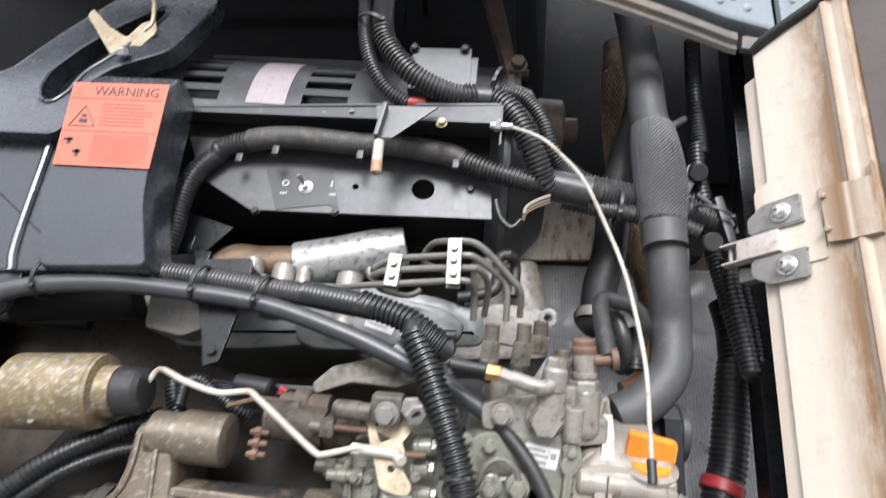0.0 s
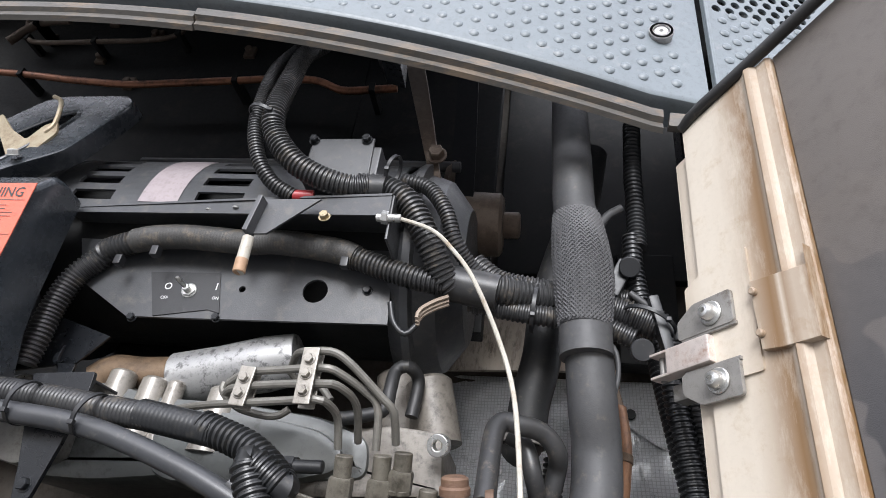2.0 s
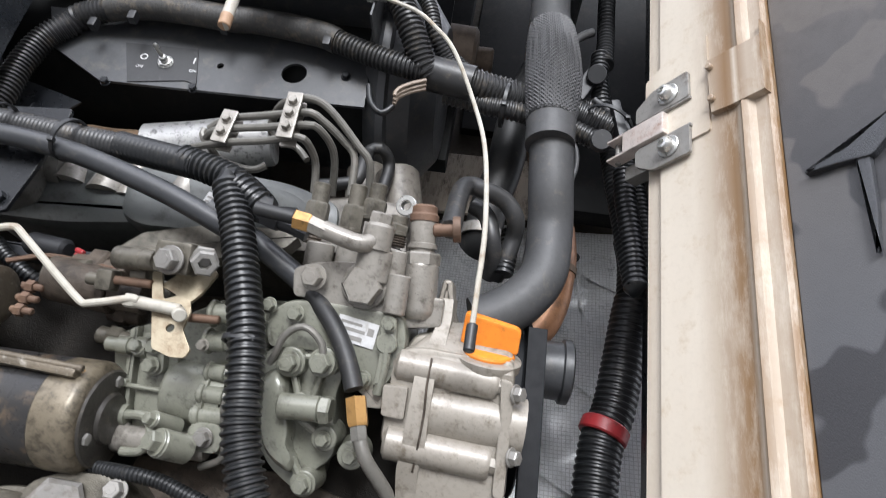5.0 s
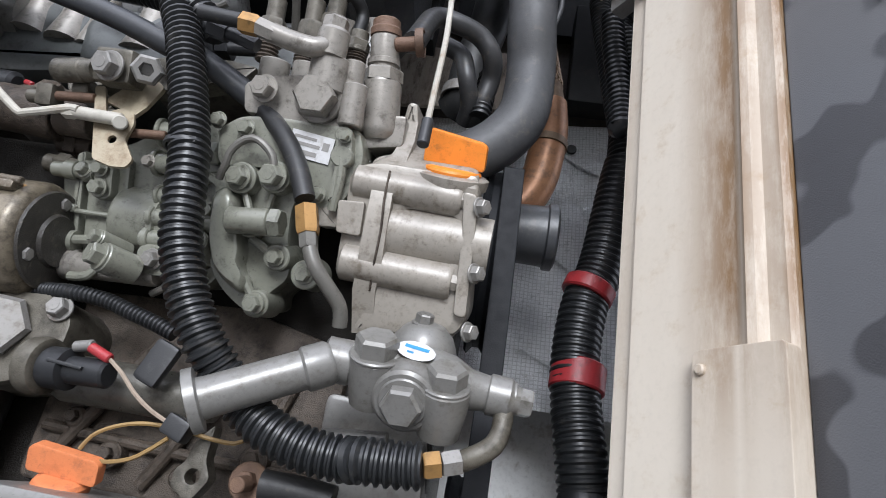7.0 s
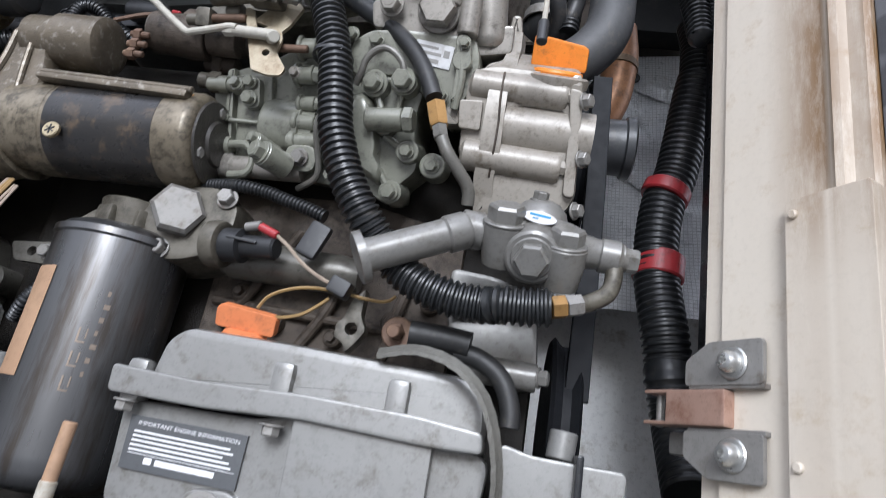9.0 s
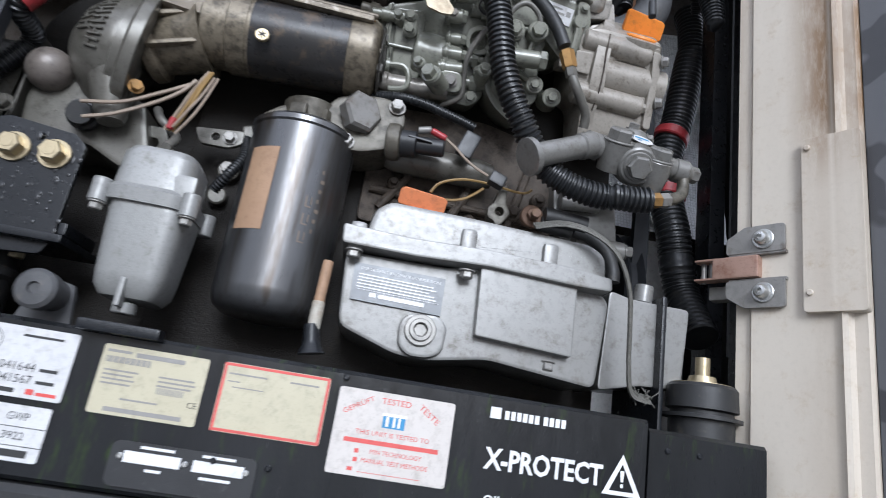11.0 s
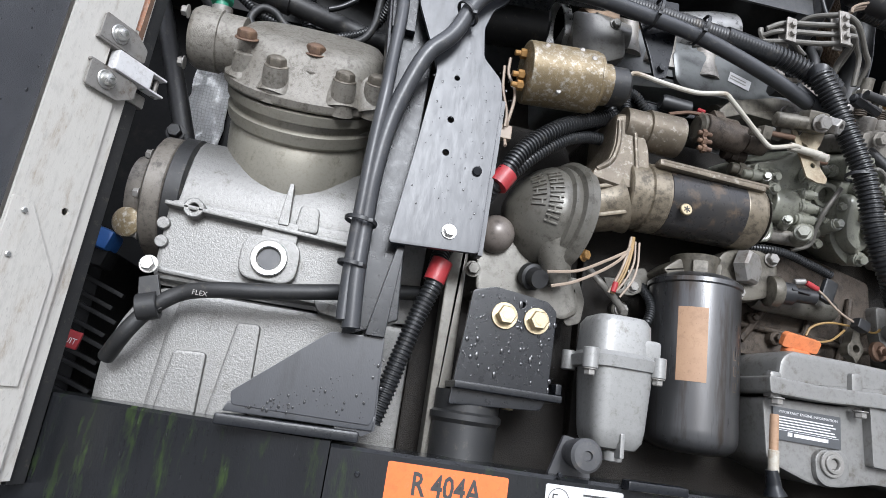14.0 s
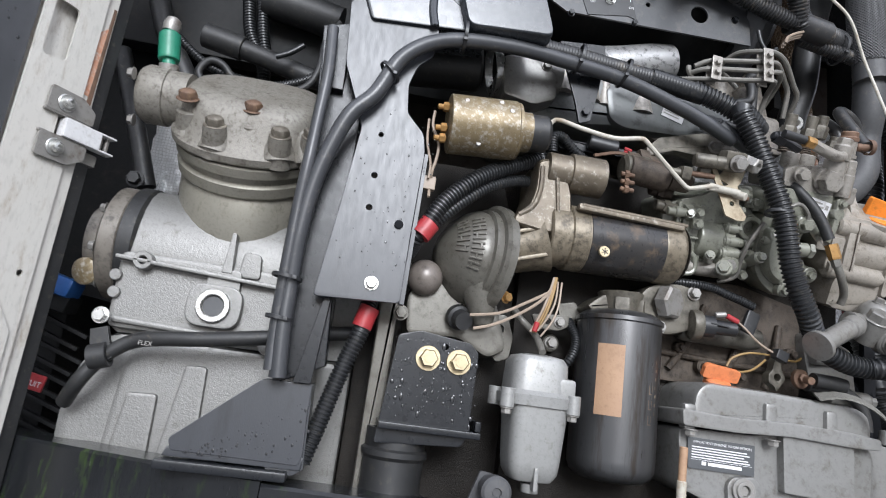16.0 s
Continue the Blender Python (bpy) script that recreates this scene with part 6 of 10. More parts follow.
# turned plugs that point left
for a, b, r in (((-0.258, 0.018, -0.005), (-0.216, 0.018, -0.003), 0.0085), ((-0.262, 0.018, -0.068), (-0.224, 0.018, -0.067), 0.0085)):
    L_ = (Vector(b) - Vector(a)).length
    g = Geo(EM)
    g.lathe(a, b, [(0, r * 0.6), (0.001, r * 0.78), (0.012, r * 0.78), (0.013, r), (L_ * 0.55, r), (L_ * 0.56, r * 0.82), (L_ * 0.72, r * 0.82), (L_ * 0.73, r * 1.15), (L_, r * 1.15)], 22)
    part("plug", g, M_green, pump)
# fins and small barrels beside the dome
for a, b, r in (((-0.160, 0.014, -0.036), (-0.134, 0.012, -0.035), 0.0080), ((-0.162, 0.014, -0.056), (-0.130, 0.012, -0.053), 0.0085), ((-0.164, 0.016, 0.012), (-0.142, 0.014, 0.014), 0.0095), ((-0.158, 0.018, -0.016), (-0.138, 0.016, -0.015), 0.0075), ((-0.161, 0.010, 0.038), (-0.140, 0.010, 0.040), 0.0100)):
    g = Geo(EM)
    g.cyl(a, b, r, seg=18)
    g.cyl(Vector(a).lerp(Vector(b), 0.1), Vector(a).lerp(Vector(b), 0.3), r * 1.3, seg=18)
    g.hexagon(Vector(b), Vector(b) + Vector((0.006, 0, 0)), r * 1.5)
    part("plug_boss", g, M_green, pump)
g = Geo(EM)
a, b = Vector((-0.240, 0.022, -0.088)), Vector((-0.136, 0.016, -0.085))
g.lathe(a, b, [(0, 0.011), (0.002, 0.0145), (0.016, 0.0145), (0.019, 0.0115), (0.094, 0.0115), (0.097, 0.010)], 28)
part("cross_shaft", g, M_taupe, pump)
g = Geo(EM).hexagon(a - Vector((0.012, 0, 0)), a + Vector((0.002, 0, 0)), 0.013)
g.cyl(a - Vector((0.024, 0, 0)), a - Vector((0.010, 0, 0)), 0.005)
part("shaft_nut", g, M_steel, pump)
g = Geo(EM)
g.tube([(-0.229, 0.014, -0.066), (-0.207, 0.013, -0.064), (-0.199, 0.012, -0.071), (-0.196, 0.010, -0.084), (-0.203, 0.008, -0.095), (-0.225, 0.010, -0.098)], 0.0042, seg=10)
part("bracket_loop", g, M_green, pump)
g = Geo(EM)
g.plate(rounded([(-0.161, -0.060), (-0.128, -0.058), (-0.126, -0.086), (-0.158, -0.086)], 0.012), 0.004, 0.05, bev=0.003)
part("stud_flange", g, M_green, pump)
# threaded ring behind the main conduit, with its drain pipe
g = Geo(EM)
g.ring((-0.112, 0.030, -0.010), (-0.114, 0.016, -0.010), 0.0195, 0.0125)
g.ring((-0.112, 0.040, -0.010), (-0.112, 0.026, -0.010), 0.0230, 0.0120)
part("thread_ring", g, M_green, pump)
g = Geo(EM)
for z, w_ in ((0.028, 0.040), (-0.036, 0.036), (-0.066, 0.044)):
    g.cyl((-0.132, 0.026, z), (-0.132 + w_, 0.024, z + 0.002), 0.008, seg=16)
    g.hexagon((-0.132 + w_ * 0.35, 0.025, z), (-0.132 + w_ * 0.6, 0.025, z + 0.001), 0.019)
split("hidden_plug", g, M_green, pump)
g = Geo(EM).tube([(-0.108, -0.002, 0.002), (-0.115, -0.004, -0.008), (-0.127, -0.003, -0.038), (-0.126, 0.006, -0.066), (-0.126, 0.010, -0.089), (-0.150, 0.020, -0.104)], 0.0034, seg=10)
part("drain_pipe", g, M_pipe, pump, "thin bent drain pipe")
# feed pump body with its ear, barrel, webs and lobes
g = Geo(EM)
g.plate(rounded([(-0.103, 0.012), (-0.092, 0.021), (-0.069, 0.024), (-0.036, 0.026), (-0.026, 0.006), (-0.031, -0.015), (-0.030, -0.040), (-0.026, -0.052), (-0.024, -0.072), (-0.042, -0.090), (-0.040, -0.104), (-0.050, -0.109), (-0.066, -0.102), (-0.083, -0.090), (-0.096, -0.073), (-0.104, -0.039)], 0.008), 0.010, 0.10, bev=0.006)
part("feed_body", g, M_green, pump, "grey-green feed pump casting")
g = Geo(EM)
ear = rounded([(-0.097, -0.008), (-0.086, -0.001), (-0.075, -0.008), (-0.068, -0.034), (-0.063, -0.055), (-0.064, -0.068), (-0.054, -0.079), (-0.058, -0.090), (-0.072, -0.084), (-0.086, -0.072), (-0.095, -0.045)], 0.009)
ex_m = (sum(p[0] for p in ear) / len(ear), sum(p[1] for p in ear) / len(ear))
g.loft([[(ex_m[0] + (x - ex_m[0]) * k, y, ex_m[1] + (z - ex_m[1]) * k) for x, z in ear] for y, k in ((0.03, 1.06), (0.002, 1.02), (-0.005, 0.94), (-0.009, 0.80), (-0.010, 0.55))])
part("feed_ear", g, M_green, pump, "smooth bulging ear of the casting")
for x, z, r, y1 in ((-0.074, 0.007, 0.0135, -0.006), (-0.044, 0.011, 0.0135, -0.008), (-0.034, -0.055, 0.0115, -0.002), (-0.046, -0.096, 0.0115, -0.002), (-0.008, -0.066, 0.0125, 0.0), (-0.060, -0.030, 0.012, -0.006)):
    g = Geo(EM)
    g.lathe((x, 0.03, z), (x, y1, z), [(0, r * 1.2), (0.018, r * 1.02), (0.03 - y1 - 0.001, r), (0.03 - y1, r * 0.9)], 24)
    part("bolt_boss", g, M_green, pump)
g = Geo(EM)
for p, q_, w_ in (((-0.074, 0.002, 0.004), (-0.062, 0.0, -0.024), 0.0035), ((-0.046, 0.002, 0.004), (-0.050, 0.0, -0.022), 0.0035), ((-0.058, 0.0, -0.042), (-0.038, 0.002, -0.054), 0.0035), ((-0.060, 0.0, -0.076), (-0.048, 0.002, -0.094), 0.004), ((-0.074, 0.004, 0.012), (-0.044, 0.004, 0.015), 0.003)):
    g.tube([p, q_], w_, seg=8)
split("casting_web", g, M_green, pump)
g = Geo(EM)
a, b = Vector((-0.075, -0.014, -0.030)), Vector((-0.030, -0.016, -0.027))
g.lathe(a, b, [(0, 0.009), (0.002, 0.0112), (0.036, 0.0112), (0.037, 0.0095), (0.039, 0.0095)], 26)
part("feed_barrel", g, M_green, pump)
g = Geo(EM).lathe((-0.037, -0.0155, -0.0275), (-0.026, -0.016, -0.027), [(0, 0.0125), (0.007, 0.0125), (0.009, 0.0108)], 6)
part("barrel_plug", g, M_green, pump)
g = Geo(EM)
g.tube([(0.008, -0.002, 0.056), (0.009, -0.003, 0.036), (0.010, -0.003, 0.018), (0.008, -0.002, 0.002), (0.006, 0.0, -0.013)], 0.0042, seg=10)
g.cyl((0.008, 0.006, 0.054), (0.008, -0.006, 0.054), 0.0075, seg=20)
g.cyl((0.009, 0.006, 0.036), (0.009, -0.007, 0.036), 0.0095, seg=22)
part("stop_lever", g, M_green, pump)
# block under the valves
g = Geo(EM)
g.plate(rounded([(-0.106, 0.048), (-0.087, 0.062), (-0.056, 0.065), (0.019, 0.063), (0.026, 0.041), (0.023, 0.017), (0.012, -0.004), (-0.006, -0.016), (-0.046, 0.019), (-0.101, 0.016)], 0.008), 0.004, 0.12, bev=0.005)
g.plate(rounded([(0.001, 0.056), (0.016, 0.056), (0.018, 0.031), (0.012, 0.027), (0.01, -0.001), (0.002, -0.004), (0.004, 0.026)], 0.005), -0.006, 0.02, bev=0.003)
part("valve_block", g, M_green, pump)
# head: a row of bored barrels
g = Geo(EM)
g.plate(rounded([(-0.09, 0.091), (-0.072, 0.099), (-0.058, 0.102), (0.011, 0.11), (0.02, 0.065), (0.003, 0.06), (-0.052, 0.06), (-0.056, 0.065), (-0.086, 0.065)], 0.006), 0.006, 0.10, bev=0.004)
part("pump_head", g, M_taupe, pump, "dusty taupe pump head")
g = Geo(EM)
col_(g, *(-0.074, 0.069), (-0.084, 0.119)[1], 0.0135, 0.026)
part("barrel", g, M_taupe, pump)
for x, zb, zt, r, y in ((-0.045, 0.069) + ((-0.053, 0.12)[1], 0.0135, 0.029), (-0.015, 0.088) + ((-0.019, 0.118)[1], 0.0165, 0.0), (0.01, 0.062) + ((0.005, 0.098)[1], 0.0105, 0.0), (0.004, 0.095) + ((0.001, 0.12)[1], 0.0095, 0.008)):
    g = Geo(EM)
    col_(g, x, zb, zt, r, y)
    part("barrel", g, M_taupe, pump)
for x, zb, zt, y in ((-0.084, 0.118) + ((-0.087, 0.135)[1], 0.030), (-0.049, 0.119) + ((-0.052, 0.134)[1], 0.031), (-0.002, 0.126) + ((-0.003, 0.138)[1], 0.03)):
    g = Geo(EM)
    n_ = 5
    g.lathe((x, y, zb), (x + 0.0005, y, zt), [((zt - zb) * i / (2 * n_), 0.0100 if i % 2 else 0.0086) for i in range(2 * n_ + 1)], 18)
    part("thread", g, M_block, pump, "dark oily thread")
for x, z, y, L in ((-0.084, 0.136) + (0.032, 0.042), (-0.048, 0.135) + (0.033, 0.046), (-0.029, 0.15) + (0.035, 0.035), (-0.003, 0.138) + (0.030, 0.018)):
    g = Geo(EM)
    g.hexagon((x, y, z), (x + 0.0015, y, z + L * 0.55), 0.021)
    g.cyl((x + 0.0015, y, z + L * 0.5), (x + 0.002, y, z + L), 0.0085)
    g.cyl((x, y, z - 0.002), (x, y, z + 0.003), 0.0115)
    part("delivery_nut", g, M_alu_grimy, pump, "oil-stained union nut")
# big plug that faces out
g = Geo(EM)
a = Vector((-0.02, -0.006, 0.083))
g.cyl(a + Vector((0.002, 0.03, 0.006)), a + Vector((0, 0.004, 0)), 0.0215, seg=26)
part("plug_boss", g, M_taupe, pump)
g = Geo(EM)
g.lathe(a + Vector((0, 0.006, 0)), a - Vector((0, 0.010, 0)), [(0, 0.0185), (0.013, 0.0185), (0.016, 0.0164)], 6)
part("hex_plug", g, M_taupe, pump, "large dusty hexagon plug")
# bolts
for p, af, mat in (((-0.207, 0.010, -0.017), 0.0115, M_green), ((-0.208, 0.010, 0.000), 0.010, M_green), ((-0.074, -0.007, 0.007), 0.0145, M_green), ((-0.044, -0.009, 0.011), 0.0165, M_green), ((-0.077, -0.002, 0.050), 0.011, M_green), ((-0.007, -0.002, 0.002), 0.010, M_green), ((-0.066, -0.002, 0.085), 0.0165, M_taupe), ((-0.143, 0.003, -0.072), 0.0125, M_steel), ((-0.046, -0.003, -0.096), 0.0125, M_green), ((-0.034, -0.003, -0.055), 0.0105, M_green), ((-0.008, -0.001, -0.066), 0.011, M_green), ((0.01, -0.008, 0.052), 0.008, M_green), ((-0.099, 0, -0.024), 0.010, M_green), ((-0.103, 0, 0.054), 0.010, M_green), ((-0.155, -0.006, 0.01), 0.008, M_taupe), ((-0.188, -0.028, 0.081), 0.0175, M_steel), ((-0.255, 0.026, -0.078), 0.012, M_black), ((-0.108, 0.014, -0.050), 0.010, M_green), ((-0.112, 0.014, -0.085), 0.011, M_green), ((-0.122, 0.010, 0.030), 0.009, M_green)):
    g = Geo(EM).bolt(p, (-0.12, -1, 0), af)
    part("bolt", g, mat, pump)
# lever shaft, links and lever at the governor end
g = Geo(EM)
a, b = Vector((-0.248, -0.01, 0.077)), Vector((-0.2, -0.02, 0.079))
g.lathe(a, b, [(0, 0.0085), (0.002, 0.0105), (0.03, 0.0105), (0.031, 0.0095), (0.044, 0.0095)], 20)
g.box((-0.19, -0.012, 0.084), (0.034, 0.026, 0.030), 0.005)
part("lever_shaft", g, M_alu_grimy, pump, "dusty stained lever shaft")
g = Geo(EM)
g.cyl((-0.331, 0.03, 0.048), (-0.266, 0.03, 0.043), 0.022, seg=22)
g.cyl((-0.264, 0.025, 0.043), (-0.231, 0.025, 0.042), 0.016, seg=20)
part("link_barrel", g, M_block, pump, "dark oily link barrel")
g = Geo(EM)
g.box((-0.255, -0.005, 0.055), (0.016, 0.018, 0.020), 0.004)
g.cyl((-0.276, -0.002, 0.054), (-0.26, -0.004, 0.054), 0.006)
g.cyl((-0.233, -0.002, 0.064), (-0.217, -0.004, 0.065), 0.008)
split("link_end", g, M_alu_grimy, pump)
g = Geo(EM)
g.cyl((-0.249, -0.006, 0.056), (-0.21, -0.01, 0.057), 0.0042)
g.cyl((-0.176, -0.006, 0.032), (-0.145, -0.004, 0.034), 0.004)
split("link_rod", g, M_rust, pump, "brown stained link rod")
g = Geo(EM).lathe((-0.166, -0.012, 0.086), (-0.155, -0.032, 0.081), [(0, 0.0135), (0.003, 0.0135), (0.004, 0.0125), (0.018, 0.0125), (0.02, 0.0105), (0.0201, 0.006), (0.010, 0.005)], 6)
part("lever_nut", g, M_steel, pump, "zinc-plated lever nut")
g = Geo()
g.plate(rounded([(-0.115, 2.808), (-0.106, 2.809), (-0.095, 2.783), (-0.083, 2.789), (-0.071, 2.786), (-0.067, 2.775), (-0.069, 2.759), (-0.056, 2.742), (-0.059, 2.734), (-0.072, 2.733), (-0.09, 2.738)], 0.003), 0.679, 0.682, holes=[(*(-0.08, 2.758), 0.0038)], bev=0.0004)
g.plate(rounded([(-0.104, 2.796), (-0.085, 2.819), (-0.063, 2.822), (-0.056, 2.816), (-0.065, 2.794), (-0.075, 2.781), (-0.089, 2.791)], 0.003), 0.682, 0.686, bev=0.0006)
M_yellow_zinc = material("worn_yellow_zinc", (0.40, 0.345, 0.25), (0.30, 0.25, 0.17), 0.42, 0.4, dirt=(0.17, 0.11, 0.06), dirt_amount=0.4, bump=0.1)
part("lever_plate", g, M_yellow_zinc, pump, "cream yellow zinc lever plate")
g = Geo(EM).tube([(-0.092, -0.006, 0.004), (-0.086, -0.011, 0.016), (-0.083, -0.012, 0.027), (-0.074, -0.012, 0.037), (-0.064, -0.012, 0.040), (-0.054, -0.012, 0.035), (-0.046, -0.012, 0.026), (-0.044, -0.012, 0.015)], 0.0034, seg=10)
part("leak_pipe", g, M_pipe, pump)
g = Geo(EM)
sp_ = Vector((-0.021, 0.003, 0.042))
g.box(sp_, (0.038, 0.001, 0.0225), 0.0, rot=(0, 8, 0))
lab = part("pump_sticker", g, M_lab_white, pump, "white sticker with dark print")
bars([(0.004, 0.0025, 0.022, 0.004), (0.003, 0.010, 0.024, 0.003), (0.029, 0.010, 0.006, 0.007), (0.003, 0.016, 0.020, 0.0025)], EM @ Matrix.Translation(sp_ - Vector((0, 0.0006, 0))) @ Matrix.Rotation(radians(8), 4, "Y") @ FRONT @ pose(-0.019, -0.011, 0), M_ink_grey, lab)
# union on top: brass nut, arm and rounded end
g = Geo(EM).tube([(-0.124, -0.02, 0.138), (-0.105, -0.02, 0.136), (-0.086, -0.02, 0.134)], 0.0065)
part("fuel_hose", g, M_rubber_dark, pump, "short black fuel hose")
g = Geo(EM).hexagon((-0.087, -0.02, 0.133), (-0.072, -0.02, 0.131), 0.016)
part("brass_nut", g, M_brass, pump, "brass union nut")
g = Geo(EM).hexagon((-0.073, -0.02, 0.131), (-0.057, -0.019, 0.126), 0.0145)
g.tube([(-0.061, -0.018, 0.128), (-0.043, -0.018, 0.123), (-0.026, -0.018, 0.12), (-0.013, -0.01, 0.125)], 0.0085)
part("banjo_arm", g, M_taupe, pump)
g = Geo(EM)
x, z = (-0.014, 0.116)
g.lathe((x, -0.006, z), (x + 0.002, -0.006, z + 0.03), [(0, 0.0115), (0.001, 0.0135), (0.022, 0.0135), (0.025, 0.0115), (0.0255, 0.009)], 24)
g.hexagon((x + 0.001, -0.006, z + 0.024), (x + 0.002, -0.006, z + 0.035), 0.019)
part("banjo_eye", g, M_taupe, pump)
g = Geo(EM)
g.cyl((-0.128, 0, 0.136), (-0.082, 0, 0.123), 0.0062)
g.hexagon((-0.123, 0, 0.135), (-0.107, 0, 0.13), 0.017)
g.hexagon((-0.08, 0, 0.122), (-0.095, 0, 0.127), 0.012)
part("black_union", g, M_blackpl, pump)
# upright overflow valve at the pump's end
x, y, z = 0.029, 0.031, 0.060
VM = EM @ Matrix.Translation((x, y, z)) @ Matrix.Rotation(radians(-4), 4, "Y")
g = Geo(VM)
g.lathe((0, 0, 0), (0, 0, 1), [(0, 0.012), (0.005, 0.0165), (0.010, 0.0178), (0.050, 0.0178), (0.053, 0.016)], 28)
g.plate(rounded([(-0.021, -0.010), (0.024, -0.006), (0.026, 0.022), (-0.020, 0.020)], 0.005), -0.008, 0.04, bev=0.003)
part("overflow_valve", g, M_taupe, pump)
g = Geo(VM)
g.lathe((0, 0, 0.052), (0, 0, 1), [(0, 0.0185), (0.010, 0.0185), (0.012, 0.0165)], 6)
g.lathe((0, 0, 0.062), (0, 0, 1), [(0, 0.0125), (0.005, 0.0125), (0.0055, 0.0146), (0.010, 0.0146), (0.011, 0.0125), (0.030, 0.0132), (0.034, 0.0115)], 24)
part("valve_top", g, M_taupe, pump)
g = Geo(VM).lathe((0, 0, 0.094), (0, 0, 1), [(0, 0.0140), (0.006, 0.0142), (0.008, 0.0125), (0.014, 0.0125), (0.016, 0.010)], 20)
part("valve_cap", g, M_rust, pump, "brown stained cap")
g = Geo(VM).cyl((0.010, -0.004, 0.086), (0.034, -0.006, 0.088), 0.0065)
part("nipple", g, M_rust, pump, "stained hose nipple")

g = Geo().tube([VM @ Vector((0.026, -0.006, 0.0875))] + [(0.152, 0.735, 2.976), (0.177, 0.748, 2.983), (0.2, 0.76, 2.98), (0.214, 0.77, 2.965), (0.215, 0.79, 2.951), (0.208, 0.8, 2.923), (0.2, 0.82, 2.911)], 0.0105)
g.tube([(0.163, 0.78, 2.981), (0.181, 0.78, 2.97), (0.191, 0.78, 2.94), (0.196, 0.8, 2.921), (0.192, 0.82, 2.91)], 0.010)
rh = solo("return_hose", g, M_conduit_dusty, "dusty rubber return hoses bending down", "hose")
g = Geo()
g.ring(VM @ Vector((0.0285, -0.006, 0.0877)), VM @ Vector((0.036, -0.006, 0.0883)), 0.0125, 0.0105)
part("clip", g, M_rust, rh)
g = Geo().tube([(0.212, 0.8, 2.964), (0.211, 0.8, 2.933), (0.209, 0.8, 2.908)], 0.0115, corr=0.006)
part("sleeve", g, M_conduit, rh)

# ---- gear housing with the filler cap ----
gear = thing("gear_housing", (0.19, 0.72, 2.68), "pale grey cast gear housing with bolted flanges", "housing")
g = Geo(EM)
g.plate(rounded([(0.01, 0.023), (0.025, 0.035), (0.045, 0.038), (0.069, 0.037), (0.125, 0.037), (0.127, 0.023), (0.132, -0.082), (0.124, -0.098), (0.038, -0.108), (0.035, -0.064), (0.014, -0.052), (0.015, 0.007)], 0.008), 0.003, 0.14, holes=[rounded([(0.068, 0), (0.112, -0.002), (0.11, -0.034), (0.057, -0.034)], 0.006)], bev=0.008)
part("casting", g, M_gear, gear)
g = Geo(EM)
g.plate(rounded([(0.036, 0.034), (0.044, 0.071), (0.048, 0.103), (0.058, 0.103), (0.064, 0.068), (0.08, 0.038)], 0.006), 0.045, 0.13, bev=0.006)
g.plate(rounded([(0.019, 0.023), (0.03, 0.046), (0.05, 0.052), (0.077, 0.051), (0.122, 0.04), (0.124, 0.03)], 0.006), 0.022, 0.13, bev=0.010)
split("back_rib", g, M_gear, gear)
g = Geo(EM)
g.loft([[(x, y, z) for x, y in rounded([(x0, y0), (x1, y0), (x1, 0.12), (x0, 0.12)], 0.008)] for z, x0, x1, y0 in ((0.010, 0.016, 0.127, 0.002), (0.024, 0.019, 0.126, -0.001), (0.032, 0.026, 0.125, 0.004), (0.042, 0.036, 0.123, 0.014), (0.052, 0.046, 0.120, 0.026), (0.062, 0.056, 0.116, 0.042))])
part("shoulder", g, M_gear, gear)
g = Geo(EM)
a, b = Vector((0.019, 0.009, 0.019)), Vector((0.111, 0.009, 0.014))
g.lathe(a, b, [(0, 0.0105), (0.003, 0.0145), (0.09, 0.0145), (0.094, 0.012)], 28)
part("upper_tube", g, M_gear, gear)
g = Geo(EM)
a, b = Vector((0.018, 0.007, -0.05)), Vector((0.112, 0.007, -0.055))
g.lathe(a, b, [(0, 0.011), (0.003, 0.0155), (0.092, 0.0155), (0.096, 0.013)], 28)
part("lower_tube", g, M_gear, gear)
g = Geo(EM)
g.lathe((0.051, 0.022, -0.019), (0.123, 0.022, -0.022), [(0, 0.026), (0.09, 0.026)], 34)
part("inner_barrel", g, M_gear, gear, "bright inner barrel in the window")
# raised seam running up to the neck
g = Geo(EM)
g.loft([[(x - w_, -0.006 + dy, z), (x + w_, -0.006 + dy, z), (x + w_ + 0.003, 0.03 + dy, z), (x - w_ - 0.003, 0.03 + dy, z)] for (x, z), w_, dy in zip([(0.046, -0.108), (0.043, -0.072), (0.046, -0.048), (0.046, -0.02), (0.047, 0.014), (0.052, 0.037), (0.056, 0.064), (0.056, 0.084)], (0.009, 0.0095, 0.010, 0.0095, 0.009, 0.008, 0.006, 0.005), (0.012, 0.006, -0.002, 0.0, 0.002, 0.016, 0.036, 0.048))])
part("seam_flange", g, M_gear, gear)
g = Geo(EM)
g.tube([(x, -0.0062 + dy, z) for (x, z), dy in zip([(0.048, -0.071), (0.05, -0.046), (0.051, -0.019), (0.05, 0.006), (0.051, 0.032)], (0.006, -0.002, 0.0, 0.0, 0.003))], 0.0011, seg=6)
part("sealant_line", g, M_block, gear, "dark sealant in the seam")
g = Geo(EM)
g.plate(rounded([(0.011, -0), (0.034, 0.001), (0.034, -0.028), (0.013, -0.027)], 0.003), -0.004, 0.03, bev=0.002)
part("block_boss", g, M_gear, gear)
g = Geo(EM)
